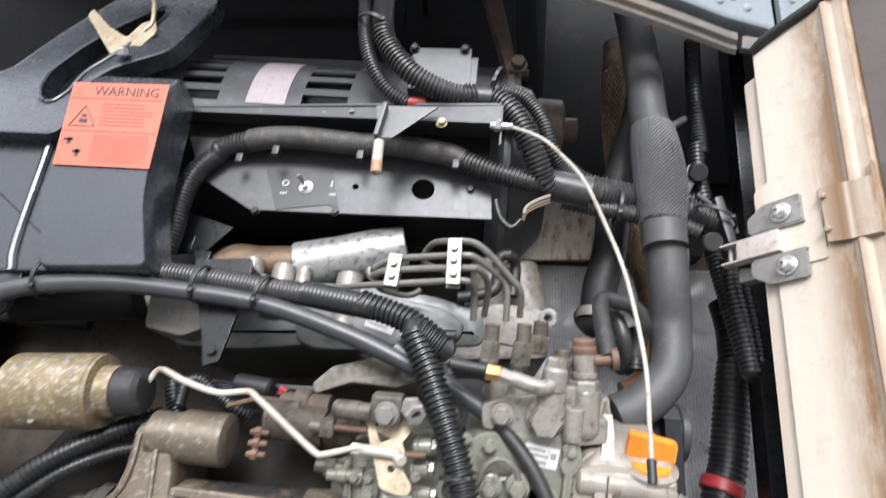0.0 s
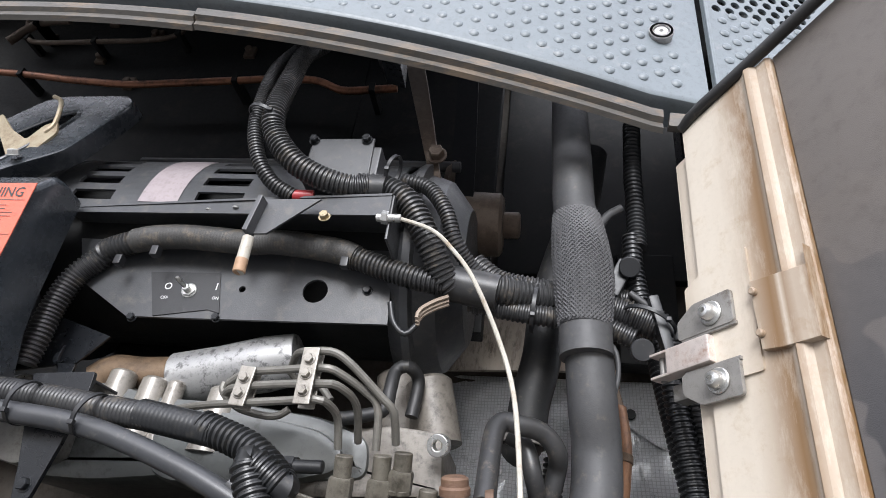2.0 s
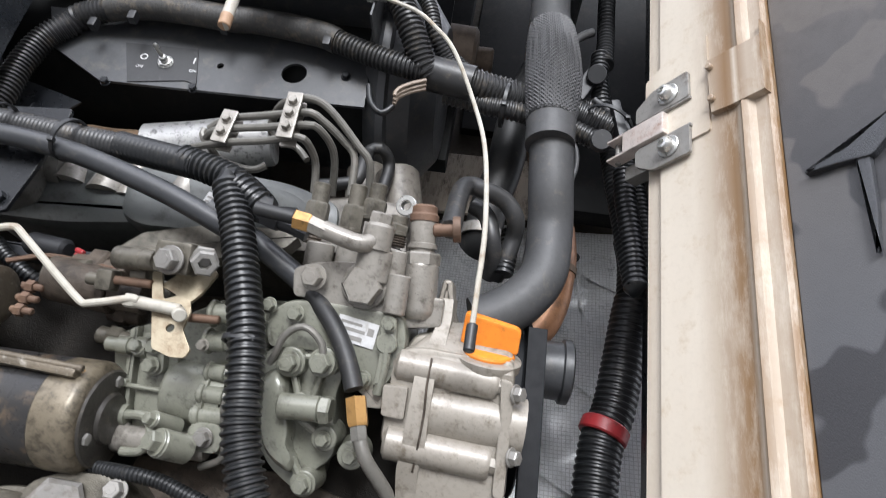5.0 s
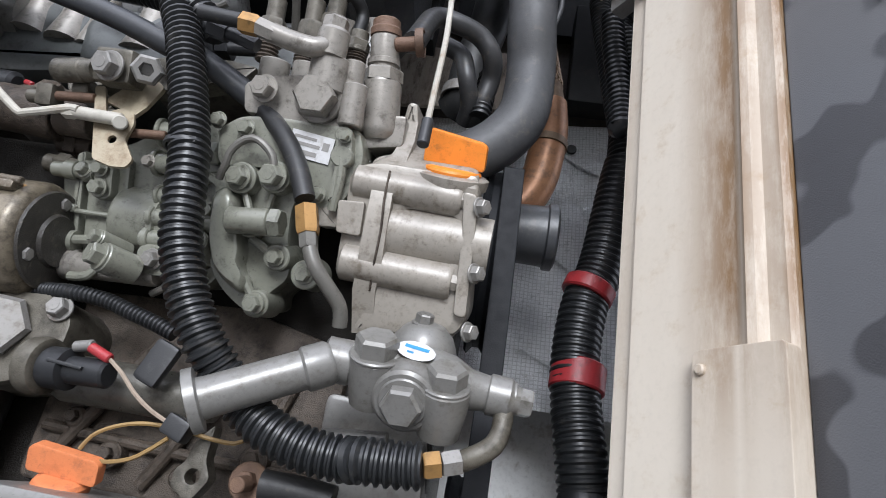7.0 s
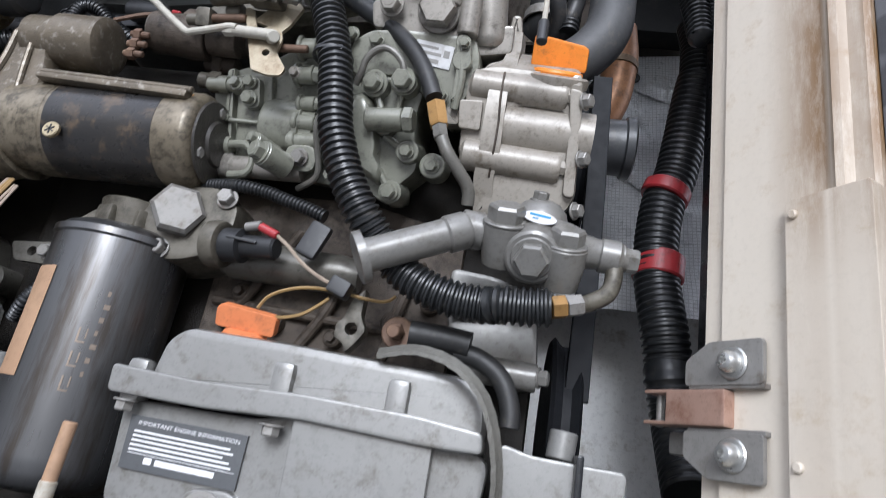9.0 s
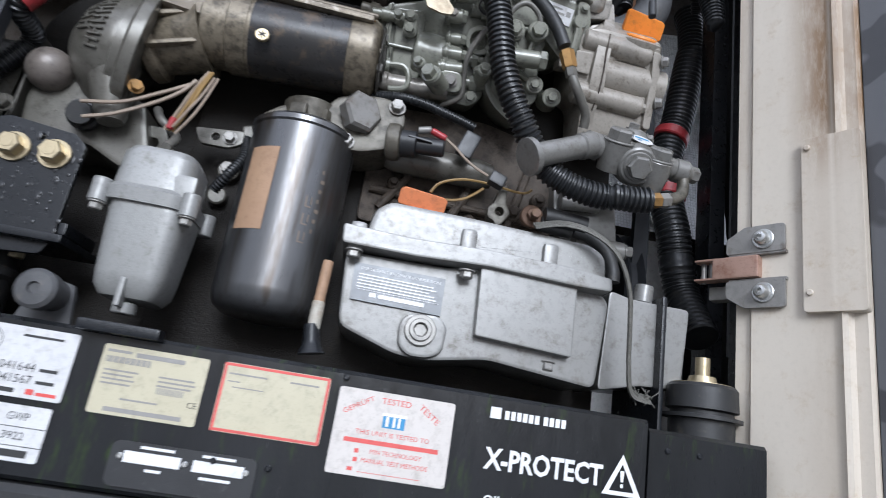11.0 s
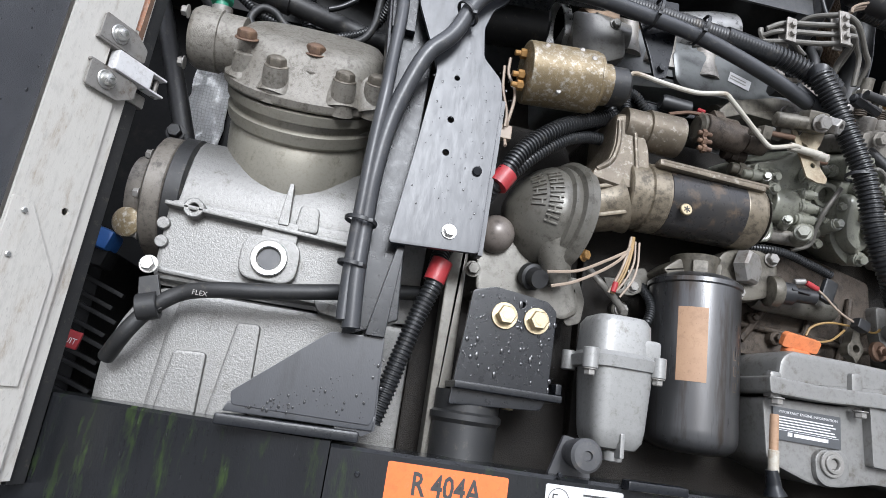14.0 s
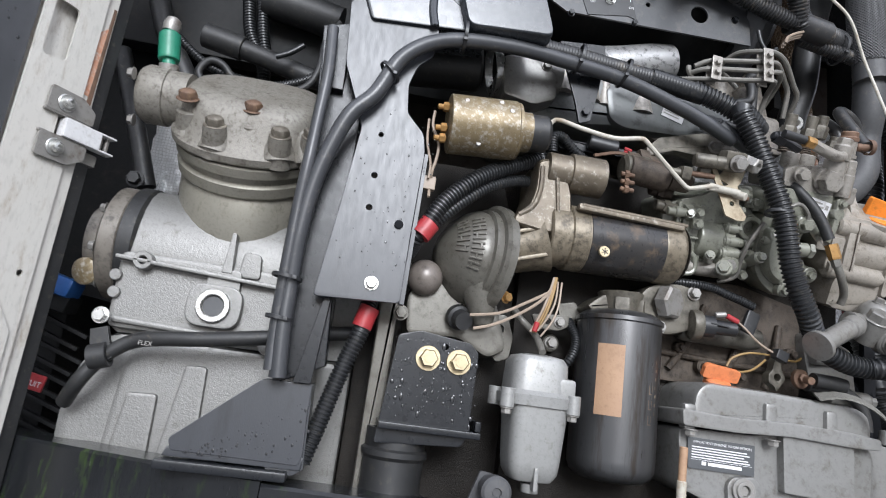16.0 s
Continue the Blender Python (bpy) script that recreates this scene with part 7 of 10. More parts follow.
g.plate(rounded([(-0.008, -0.005), (0.012, -0.005), (0.012, -0.023), (-0.007, -0.024)], 0.003), 0.004, 0.03, bev=0.003)
part("side_arm", g, M_gear, gear)
g = Geo(EM)
g.plate(rounded([(0.113, 0.021), (0.126, 0.019), (0.128, -0.012), (0.13, -0.082), (0.119, -0.081), (0.118, -0.053), (0.117, -0.013)], 0.005), -0.004, 0.05, bev=0.003)
part("edge_flange", g, M_gear, gear)
g = Geo(EM)
g.plate(rounded([(0.039, -0.069), (0.122, -0.062), (0.125, -0.098), (0.098, -0.117), (0.044, -0.113)], 0.01), 0.006, 0.06, bev=0.006)
part("lower_case", g, M_gear, gear)
for p in ((0.111, 0.004, 0.014), (0.111, 0.002, -0.054)):
    g = Geo(EM).hexagon(p, Vector(p) + Vector((0.008, 0, -0.001)), 0.0125)
    part("case_bolt", g, M_gear, gear)
for p in ((0.128, -0.002, 0.009), (0.131, -0.002, -0.045), (0.132, 0.004, -0.093)):
    g = Geo(EM).bolt(p, (0.8, -0.6, 0.1), 0.0115)
    part("bolt", g, M_steel, gear)
kn = Vector((0.2, 0.715, 2.792))
KM = Matrix.Translation(kn) @ pose(0, 0, 0, 36, 4, 0)
g = Geo(KM)
g.lathe((0, 0, -0.05), (0, 0, 0.01), [(0, 0.024), (0.034, 0.025), (0.036, 0.0315), (0.042, 0.0325), (0.045, 0.0325), (0.047, 0.029)], 36)
part("filler_neck", g, M_gear, gear)
g = Geo(KM)
g.lathe((0, 0, -0.004), (0, 0, 0.02), [(0, 0.0250), (0.003, 0.0255), (0.005, 0.0245), (0.006, 0.020)], 30)
g.plate(rounded([(-0.027, 0.002), (0.0275, 0.002), (0.0265, 0.024), (0.022, 0.027), (-0.024, 0.032), (-0.027, 0.030)], 0.004), -0.004, 0.006, bev=0.003)
part("filler_cap", g, M_orange, gear, "bright orange winged filler cap")

cable = thing("dipstick_cable", (0.172, 0.7, 2.807), "cream pull cable rising to the control plate", "cable")
g = Geo().tube([(0.182, 0.642, 2.784), (0.182, 0.645, 2.820), (0.181, 0.652, 2.890), (0.170, 0.676, 2.988), (0.150, 0.682, 3.052), (0.120, 0.675, 3.113), (0.093, 0.684, 3.153), (0.064, 0.690, 3.182), (0.014, 0.688, 3.198)], 0.0025, seg=8)
part("cable_body", g, M_white_rod, cable)
g = Geo().cyl((0.182, 0.641, 2.766), (0.182, 0.643, 2.790), 0.0048)
part("end_sleeve", g, M_blackpl, cable, "black end sleeve")
g = Geo().cyl((-0.002, 0.687, 3.194), (0.028, 0.687, 3.194), 0.005)
g.hexagon((0.005, 0.687, 3.195), (0.013, 0.687, 3.194), 0.014)
part("cable_nut", g, M_zinc, cable)

# pulleys and belts
g = Geo()
g.lathe((0.226, 0.905, 2.79), (0.252, 0.905, 2.79), [(0, 0.104), (0.003, 0.108), (0.009, 0.100), (0.016, 0.100), (0.022, 0.108), (0.025, 0.104)], 44)
pul = solo("water_pump_pulley", g, M_belt, "dark belt pulley seen edge-on beside the housing", "pulley")
g = Geo()
h1_ = Vector((0.318, 0.95, 2.85))
g.lathe(h1_ - Vector((0.085, 0, 0)), h1_, [(0, 0.036), (0.07, 0.038), (0.072, 0.042), (0.082, 0.042), (0.085, 0.036)], 30)
part("hub", g, M_dusty_black, pul, "satin black pulley hub")
g = Geo()
g.lathe((0.232, 0.88, 2.46), (0.262, 0.88, 2.46), [(0, 0.098), (0.004, 0.103), (0.012, 0.094), (0.02, 0.094), (0.027, 0.103), (0.03, 0.098)], 44)
solo("crank_pulley", g, M_belt, "dark crankshaft pulley below the housing", "pulley")
g = Geo()
g.plate([(0.243, 2.850), (0.264, 2.850), (0.267, 2.70), (0.268, 2.60), (0.268, 2.49), (0.245, 2.49), (0.247, 2.60), (0.246, 2.72)], 0.795, 0.806, bev=0.002)
solo("drive_belt", g, M_belt, "black drive belt running down behind the housing", "belt")

# ---- fuel lift pump ----
lift = thing("fuel_lift_pump", (0.18, 0.70, 2.61), "grey fuel lift pump with a long barrel and banjo bolts", "pump")
e0, e1 = Vector((0.055, 0.672, 2.562)), Vector((0.141, 0.695, 2.609))
d = (e1 - e0).normalized()
k_ = (e1 - e0).length
g = Geo()
g.lathe(e0, e1, [(0, 0.018), (0.001, 0.0225), (0.008, 0.0225), (0.009, 0.0150), (0.014, 0.0145), (k_ - 0.022, 0.0145), (k_ - 0.020, 0.0165), (k_ - 0.004, 0.0165), (k_, 0.014)], 28)
part("barrel", g, M_silver, lift)
LU, LD_ = Vector((0.03, -0.62, 0.78)), Vector((-0.05, -0.80, -0.58))  # up and out along the leaning pump
g = Geo()
g.lathe((0.132, 0.702, 2.612), (0.155, 0.706, 2.612), [(0, 0.0135), (0.002, 0.0168), (0.020, 0.0168), (0.023, 0.0145)], 26)
part("barrel_nut", g, M_silver, lift)
b0, b1 = Vector((0.15, 0.708, 2.612)), Vector((0.257, 0.712, 2.607))
g = Geo()
g.lathe(b0, b1, [(0, 0.0125), (0.012, 0.0135), (0.022, 0.021), (0.036, 0.024), (0.062, 0.0245), (0.078, 0.022), (0.092, 0.015), (0.11, 0.0125), (0.125, 0.0125)], 30)
c_ = Vector((0.199, 0.712, 2.605))
g.lathe(c_, c_ + LD_ * 0.05, [(0, 0.027), (0.018, 0.027), (0.024, 0.0235), (0.028, 0.0235), (0.030, 0.021)], 30)
tops = (Vector((0.172, 0.683, 2.627)), Vector((0.225, 0.683, 2.613)))
for p in tops:
    g.lathe(p - LU * 0.050, p - LU * 0.010, [(0, 0.016), (0.020, 0.0185), (0.036, 0.0185), (0.038, 0.017)], 26)
g.lathe((0.201, 0.735, 2.616), Vector((0.201, 0.735, 2.616)) + Vector((0.0, -0.35, 0.6)), [(0, 0.028), (0.02, 0.027), (0.032, 0.023), (0.040, 0.016), (0.043, 0.008)], 30)
part("pump_body", g, M_silver, lift)
g = Geo().lathe((0.253, 0.712, 2.607), (0.278, 0.712, 2.605), [(0, 0.011), (0.003, 0.0152), (0.018, 0.0152), (0.021, 0.012), (0.026, 0.0105)], 24)
part("outlet_union", g, M_silver, lift)
for p, n, af, h in ((tops[0] - LU * 0.013, LU, 0.028, 0.015), (tops[1] - LU * 0.013, LU, 0.026, 0.014), (c_ + LD_ * 0.029, LD_, 0.026, 0.011)):
    g = Geo()
    g.cyl(p, p + n * 0.003, af * 0.70, seg=24)
    g.lathe(p + n * 0.002, p + n * 1, [(0, af * 0.577), (h - 0.0025, af * 0.577), (h, af * 0.50)], 6)
    part("banjo_bolt", g, M_silver, lift, "grey hexagon banjo bolt")
g = Geo().hexagon((0.275, 0.712, 2.605), (0.288, 0.712, 2.604), 0.0185)
part("banjo_bolt", g, M_silver, lift, "grey hexagon banjo bolt")
g = Geo().bolt((0.199, 0.715, 2.652), (0.1, -0.5, 0.85), 0.0125)
part("stud_nut", g, M_silver, lift)
g = Geo()
mm = on_front(*(0.2, 0.688, 2.624)) @ pose(0, 0, 0, -35, 0, -8)
n_ = 24
g.add([(0.0145 * math.cos(i * math.tau / n_), 0.0095 * math.sin(i * math.tau / n_), 0.001) for i in range(n_)], [tuple(range(n_))], mm)
ov = part("oval_plate", g, M_lab_white, lift, "white oval data plate")
bars([(-0.009, 0.001, 0.018, 0.0035), (-0.006, -0.004, 0.005, 0.002)], mm, M_ink_blue, ov, depth=0.0013)
g = Geo().tube([(0.268, 0.71, 2.599), (0.268, 0.71, 2.583), (0.263, 0.705, 2.57), (0.248, 0.7, 2.559), (0.237, 0.695, 2.554)], 0.0075)
part("outlet_pipe", g, M_alu_grimy, lift)
g = Geo().hexagon((0.242, 0.697, 2.556), (0.23, 0.694, 2.552), 0.016)
part("steel_nut", g, M_steel, lift)
g = Geo().hexagon((0.229, 0.694, 2.552), (0.218, 0.692, 2.549), 0.017)
part("brass_nut", g, M_brass, lift, "brass union nut")

# main conduit over the engine and down to the lift pump
main = thing("corrugated_conduit", (0.0, 0.68, 2.7), "thick black corrugated conduit arching over the engine", "conduit")
g = Geo().tube([(-0.684, 0.71, 3.041), (-0.626, 0.7, 2.995), (-0.571, 0.695, 2.972), (-0.508, 0.695, 2.958), (-0.445, 0.7, 2.962), (-0.354, 0.7, 2.959), (-0.27, 0.7, 2.952), (-0.194, 0.7, 2.946)], 0.0150, corr=0.0046, amp=0.045)
part("thin_run", g, M_conduit_dusty, main, "dusty finely ribbed run")
g = Geo().tube([(-0.213, 0.7, 2.949), (-0.15, 0.7, 2.941), (-0.126, 0.7, 2.938)], 0.0160, corr=0.005, amp=0.015)
part("taped_joint", g, M_conduit, main, "black tape over the joint")
g = Geo().tube([(-0.141, 0.7, 2.943), (-0.08, 0.695, 2.923), (-0.037, 0.685, 2.891), (-0.071, 0.675, 2.908), (-0.051, 0.672, 2.866), (-0.033, 0.67, 2.824), (-0.017, 0.668, 2.785), (-0.004, 0.667, 2.748), (0.005, 0.668, 2.708), (0.01, 0.67, 2.683), (0.018, 0.672, 2.661), (0.031, 0.675, 2.633), (0.048, 0.68, 2.607), (0.063, 0.69, 2.589), (0.083, 0.7, 2.569), (0.107, 0.7, 2.555), (0.135, 0.7, 2.547), (0.163, 0.7, 2.545), (0.176, 0.695, 2.546), (0.2, 0.694, 2.547), (0.219, 0.692, 2.549)], 0.0162, corr=0.0066, seg=16)
part("thick_run", g, M_conduit, main)

# ---- sensor block at the filter head ----
sen = thing("sensor_manifold", (-0.2, 0.74, 2.60), "grey cast oil manifold with plug, bolts and pressure sensor", "manifold")
g = Geo()
g.plate(rounded([(-0.192, 2.603), (-0.179, 2.623), (-0.151, 2.634), (-0.112, 2.636), (-0.09, 2.618), (-0.09, 2.591), (-0.104, 2.566), (-0.137, 2.555), (-0.168, 2.553)], 0.01), 0.735, 0.80, bev=0.006)
g.plate(rounded([(-0.268, 2.582), (-0.243, 2.603), (-0.204, 2.615), (-0.164, 2.617), (-0.153, 2.6), (-0.209, 2.582), (-0.255, 2.573)], 0.01), 0.745, 0.80, bev=0.006)
part("casting", g, M_alu_grimy, sen)
g = Geo().lathe((-0.15, 0.735, 2.603), (-0.137, 0.712, 2.602), [(0, 0.026), (0.016, 0.026), (0.020, 0.022)], 6)
part("hex_plug", g, M_steel, sen, "large dull hexagon plug")
for p in ((-0.103, 0.735, 2.623), (-0.157, 0.735, 2.564)):
    g = Geo().bolt(p, (0, -1, 0.1), 0.0145)
    part("bolt", g, M_steel, sen)
s0, s1 = Vector((-0.108, 0.735, 2.576)), Vector((-0.034, 0.725, 2.577))
d = (s1 - s0).normalized()
g = Geo().lathe(s0, s1, [(0, 0.018), (0.002, 0.0225), (0.010, 0.0235), (0.016, 0.022), (0.018, 0.018)], 26)
sensor = part("sensor_cup", g, M_alu_grimy, sen, "grimy metal sensor cup")
g = Geo().lathe(s0 + d * 0.012, s1, [(0, 0.0165), (0.024, 0.0165), (0.026, 0.011), (0.058, 0.011), (0.060, 0.009)], 22)
g.box(s0 + d * 0.04 + Vector((0, -0.012, 0.002)), (0.03, 0.008, 0.003), 0.001, rot=(0, 5, 0))
part("sensor_cap", g, M_blackpl, sensor, "black plastic sensor cap")
g = Geo().cyl((-0.072, 0.725, 2.594), (-0.056, 0.722, 2.597), 0.0045)
part("terminal", g, M_steel, sensor)

wir = thing("sensor_wires", (-0.003, 0.72, 2.556), "thin cream and yellow sensor wires in a clip", "wire")
g = Geo().tube([(-0.039, 0.72, 2.589), (-0.024, 0.72, 2.579), (-0.01, 0.72, 2.567), (0.006, 0.72, 2.557), (0.025, 0.72, 2.549)], 0.0017, seg=6)
part("white_wire", g, M_wire_white, wir)
g = Geo().tube([(-0.044, 0.735, 2.521), (-0.037, 0.735, 2.533), (-0.021, 0.735, 2.542), (0, 0.735, 2.547), (0.028, 0.735, 2.547), (0.054, 0.735, 2.544), (0.073, 0.735, 2.544), (0.082, 0.735, 2.551)], 0.0017, seg=6)
g.tube([(-0.044, 0.735, 2.517), (-0.024, 0.735, 2.515), (-0.004, 0.735, 2.52), (0.009, 0.735, 2.529), (0.021, 0.735, 2.54)], 0.0017, seg=6)
part("yellow_wire", g, M_wire_yellow, wir)
g = Geo().cyl((-0.056, 0.72, 2.595), (-0.037, 0.72, 2.588), 0.0042)
part("red_sleeve", g, M_red_tape, wir, "red crimp sleeve")
g = Geo().box((0.033, 0.72, 2.547), (0.02, 0.016, 0.016), 0.003, rot=(0, 20, 0))
part("clip", g, M_blackpl, wir)
g = Geo().tube([(-0.15, 0.75, 2.639), (-0.103, 0.735, 2.639), (-0.07, 0.735, 2.637), (-0.043, 0.735, 2.63), (-0.02, 0.735, 2.624), (-0.002, 0.735, 2.618)], 0.0068, corr=0.004)
solo("sensor_conduit", g, M_conduit, "slim black corrugated conduit to the sensor", "conduit")
g = Geo().box((-0.007, 0.735, 2.593), (0.022, 0.010, 0.036), 0.004, rot=(0, 20, 0))
solo("wire_connector", g, M_blackpl, "black loose wire connector", "connector")
ow = thing("temperature_sender", (-0.454, 0.735, 2.536), "black sender with two tan wires on the housing", "sender")
g = Geo().lathe((-0.462, 0.75, 2.537), (-0.454, 0.715, 2.526), [(0, 0.018), (0.012, 0.018), (0.014, 0.014), (0.03, 0.013)], 18)
part("body", g, M_rubber_dark, ow)
g = Geo().tube([(-0.451, 0.71, 2.537), (-0.409, 0.71, 2.546), (-0.372, 0.71, 2.566), (-0.34, 0.71, 2.586)], 0.0022, seg=6)
g.tube([(-0.444, 0.71, 2.519), (-0.413, 0.71, 2.53), (-0.376, 0.71, 2.552), (-0.35, 0.71, 2.573), (-0.335, 0.71, 2.595)], 0.0022, seg=6)
part("wire", g, M_wire_white, ow)
for o in range(3):
    o_ = Vector((0.004 * o, 0.001 * o, 0))
    g = Geo().tube([Vector((-0.359, 0.72, 2.527)) + o_, Vector((-0.347, 0.715, 2.556)) + o_, Vector((-0.338, 0.715, 2.585)) + o_ * 0.8, Vector((-0.330, 0.722, 2.612)) + o_ * 0.5], 0.0019, seg=6)
    part("wire", g, M_wire_yellow if o else M_wire_white, ow)
for pts in ([(-0.318, 0.722, 2.605), (-0.323, 0.713, 2.570), (-0.331, 0.711, 2.545), (-0.345, 0.715, 2.522)], [(-0.323, 0.724, 2.606), (-0.328, 0.714, 2.575), (-0.338, 0.711, 2.550), (-0.352, 0.716, 2.526)]):
    g = Geo().tube(pts, 0.0015, seg=6)
    part("wire", g, M_wire_white, ow)
g = Geo().cyl((-0.354, 0.718, 2.528), (-0.351, 0.716, 2.542), 0.004)
part("red_sleeve", g, M_red_tape, ow)
g = Geo().tube([(-0.344, 0.7, 2.499), (-0.348, 0.73, 2.525), (-0.37, 0.73, 2.543), (-0.381, 0.74, 2.559)], 0.005)
solo("breather_pipe", g, M_pipe, "dull brown fuel pipe into the separator", "pipe")

# ledge, bosses and bolts on the face of the block under the starter
g = Geo()
g.plate(rounded([(-0.297, 2.585), (-0.268, 2.593), (-0.261, 2.583), (-0.226, 2.589), (-0.222, 2.571), (-0.276, 2.554), (-0.291, 2.56)], 0.004), 0.795, 0.83, bev=0.003)
part("block_ledge", g, M_nose, eng)
g = Geo()
for p, r in (((-0.301, 0.8, 2.523), 0.014), ((-0.383, 0.8, 2.523), 0.016), ((-0.307, 0.8, 2.487), 0.012)):
    g.cyl(p, Vector(p) + Vector((0, 0.04, 0)), r, bev=0.002)
split("block_boss", g, M_nose, eng)
g = Geo()
for p in ((-0.301, 0.799, 2.523), (-0.383, 0.799, 2.523), (-0.247, 0.794, 2.576)):
    g.bolt(p, (0, -1, 0), 0.014)
split("block_bolt", g, M_steel, eng)
pb = thing("pipe_bracket", (-0.39, 0.79, 2.52), "grimy steel bracket with holes below the starter", "bracket")
g = Geo().plate(rounded([(-0.412, 2.552), (-0.380, 2.552), (-0.368, 2.520), (-0.372, 2.488), (-0.392, 2.480), (-0.408, 2.505)], 0.006), 0.776, 0.781, holes=[(-0.390, 2.530, 0.007), (-0.392, 2.503, 0.005)], bev=0.001)
part("plate", g, M_nose, pb)
g = Geo().plate(rounded([(-0.345, 2.560), (-0.285, 2.566), (-0.285, 2.548), (-0.300, 2.540), (-0.335, 2.540)], 0.005), 0.770, 0.776, holes=[(-0.318, 2.552, 0.005)], bev=0.001)
part("upper_tab", g, M_nose, pb)
g = Geo().bolt((-0.300, 0.770, 2.553), (0, -1, 0), 0.012)
part("bolt", g, M_steel, pb)
g = Geo().tube([(-0.300, 0.76, 2.480), (-0.285, 0.75, 2.500), (-0.275, 0.76, 2.530), (-0.283, 0.78, 2.560)], 0.007, corr=0.004)
solo("corrugated_conduit", g, M_conduit, "slim black conduit beside the oil filter", "conduit")
# ---- water separator ----
sep = thing("water_separator", (-0.36, 0.72, 2.34), "pale cast fuel water separator with bolted cap", "separator")
g = Geo()
c = Vector((-0.341, 0.72, 2.428))
cx = c.x


def column(g, cx, cy, levels, p=3.0, k=36):
    g.loft([[(cx + a * math.copysign(abs(math.cos(i * math.tau / k)) ** (2 / p), math.cos(i * math.tau / k)), cy + b * math.copysign(abs(math.sin(i * math.tau / k)) ** (2 / p), math.sin(i * math.tau / k)), z) for i in range(k)] for z, a, b in levels])


z_top, z_fl, z_bot = (-0.363, 0.7, 2.496)[2], (-0.36, 0.68, 2.43)[2], (-0.343, 0.7, 2.32)[2]
column(g, cx - 0.003, 0.725, [(z_fl - 0.004, 0.046, 0.046), (z_fl + 0.010, 0.048, 0.048), (z_fl + 0.016, 0.042, 0.042), (z_top - 0.012, 0.040, 0.040), (z_top - 0.003, 0.034, 0.034), (z_top, 0.02, 0.02)], p=4.0)
for sx, sy in ((-1, -1), (1, -1), (1, 1), (-1, 1)):
    g.cyl((cx - 0.003 + sx * 0.046, 0.725 + sy * 0.036, z_fl - 0.010), (cx - 0.003 + sx * 0.046, 0.725 + sy * 0.036, z_fl + 0.016), 0.010)
g.box((cx + 0.030, 0.70, z_fl + 0.022), (0.03, 0.03, 0.03), 0.006)
part("cap", g, M_separator, sep)
g = Geo()
column(g, cx, 0.725, [(z_bot + 0.006, 0.020, 0.020), (z_bot + 0.008, 0.028, 0.028), (z_bot + 0.018, 0.0345, 0.0345), (z_bot + 0.032, 0.0365, 0.0365), (z_fl - 0.012, 0.041, 0.041), (z_fl - 0.004, 0.041, 0.041)], p=4.5)
g.box((cx, 0.694, z_bot + 0.012), (0.006, 0.016, 0.03), 0.002)
g.cyl((cx, 0.712, z_bot - 0.008), (cx, 0.712, z_bot + 0.004), 0.012)
part("bowl", g, M_separator, sep)
for sx in (-1, 1):
    g = Geo().bolt((cx - 0.003 + sx * 0.046, 0.689, z_fl - 0.010), (0, 0, -1), 0.012)
    part("bolt", g, M_steel, sep)

# ---- oil filter ----
oil = thing("oil_filter", (-0.208, 0.76, 2.334), "black spin-on oil filter with a faded tan label", "filter")
ft, fb = Vector((-0.208, 0.76, 2.575)), Vector((-0.208, 0.76, 2.334))
k_ = ft.z - fb.z
g = Geo()
g.lathe(fb, ft, [(0, 0.030), (0.003, 0.048), (0.010, 0.058), (0.020, 0.0625), (0.032, 0.063), (k_ - 0.014, 0.063), (k_ - 0.012, 0.0655), (k_ - 0.006, 0.0655), (k_ - 0.004, 0.062), (k_, 0.058), (k_ + 0.004, 0.05), (k_ + 0.006, 0.03)], 56)
part("can", g, M_can, oil)
g = Geo()
g.cyl((ft.x, 0.76, ft.z + 0.004), (ft.x, 0.76, ft.z + 0.035), 0.03, 0.036)
for a in range(5):
    g.box((ft.x + 0.032 * math.cos(a * 1.25 + 0.6), 0.76 + 0.032 * math.sin(a * 1.25 + 0.6), ft.z + 0.014), (0.01, 0.022, 0.022), 0.003, rot=(0, 0, a * 72 + 35))
part("base", g, M_alu_grimy, oil, "grey cast filter base")


def can_patch(x_mid, ang0, ang1, z0, z1, r, mat, name, label):
    n = 10
    vs, fs = [], []
    for i in range(n + 1):
        a = ang0 + (ang1 - ang0) * i / n
        for z in (z0, z1):
            vs.append((x_mid + r * math.sin(a), 0.76 - r * math.cos(a), z))
    fs = [(2 * i, 2 * i + 2, 2 * i + 3, 2 * i + 1) for i in range(n)]
    return part(name, Geo().add(vs, fs), mat, oil, label)


can_patch(ft.x, -0.86, -0.25, fb.z + 0.092, fb.z + 0.192, 0.0636, M_tan, "label", "blank tan paper label")
for j in range(3):
    can_patch(ft.x, 0.40, 0.52, fb.z + 0.086 + j * 0.021, fb.z + 0.0875 + j * 0.021, 0.0635, M_print, "faded_print", "worn brownish print")
    can_patch(ft.x, 0.40, 0.425, fb.z + 0.086 + j * 0.021, fb.z + 0.099 + j * 0.021, 0.0635, M_print, "faded_print", "worn brownish print")
    can_patch(ft.x, 0.50, 0.52, fb.z + 0.090 + j * 0.021, fb.z + 0.099 + j * 0.021, 0.0635, M_print, "faded_print", "worn brownish print")
for j in range(7):
    can_patch(ft.x, 0.60, 0.64 + 0.02 * (j % 3), fb.z + 0.10 + j * 0.012, fb.z + 0.1045 + j * 0.012, 0.0635, M_print, "faded_print", "worn brownish print")

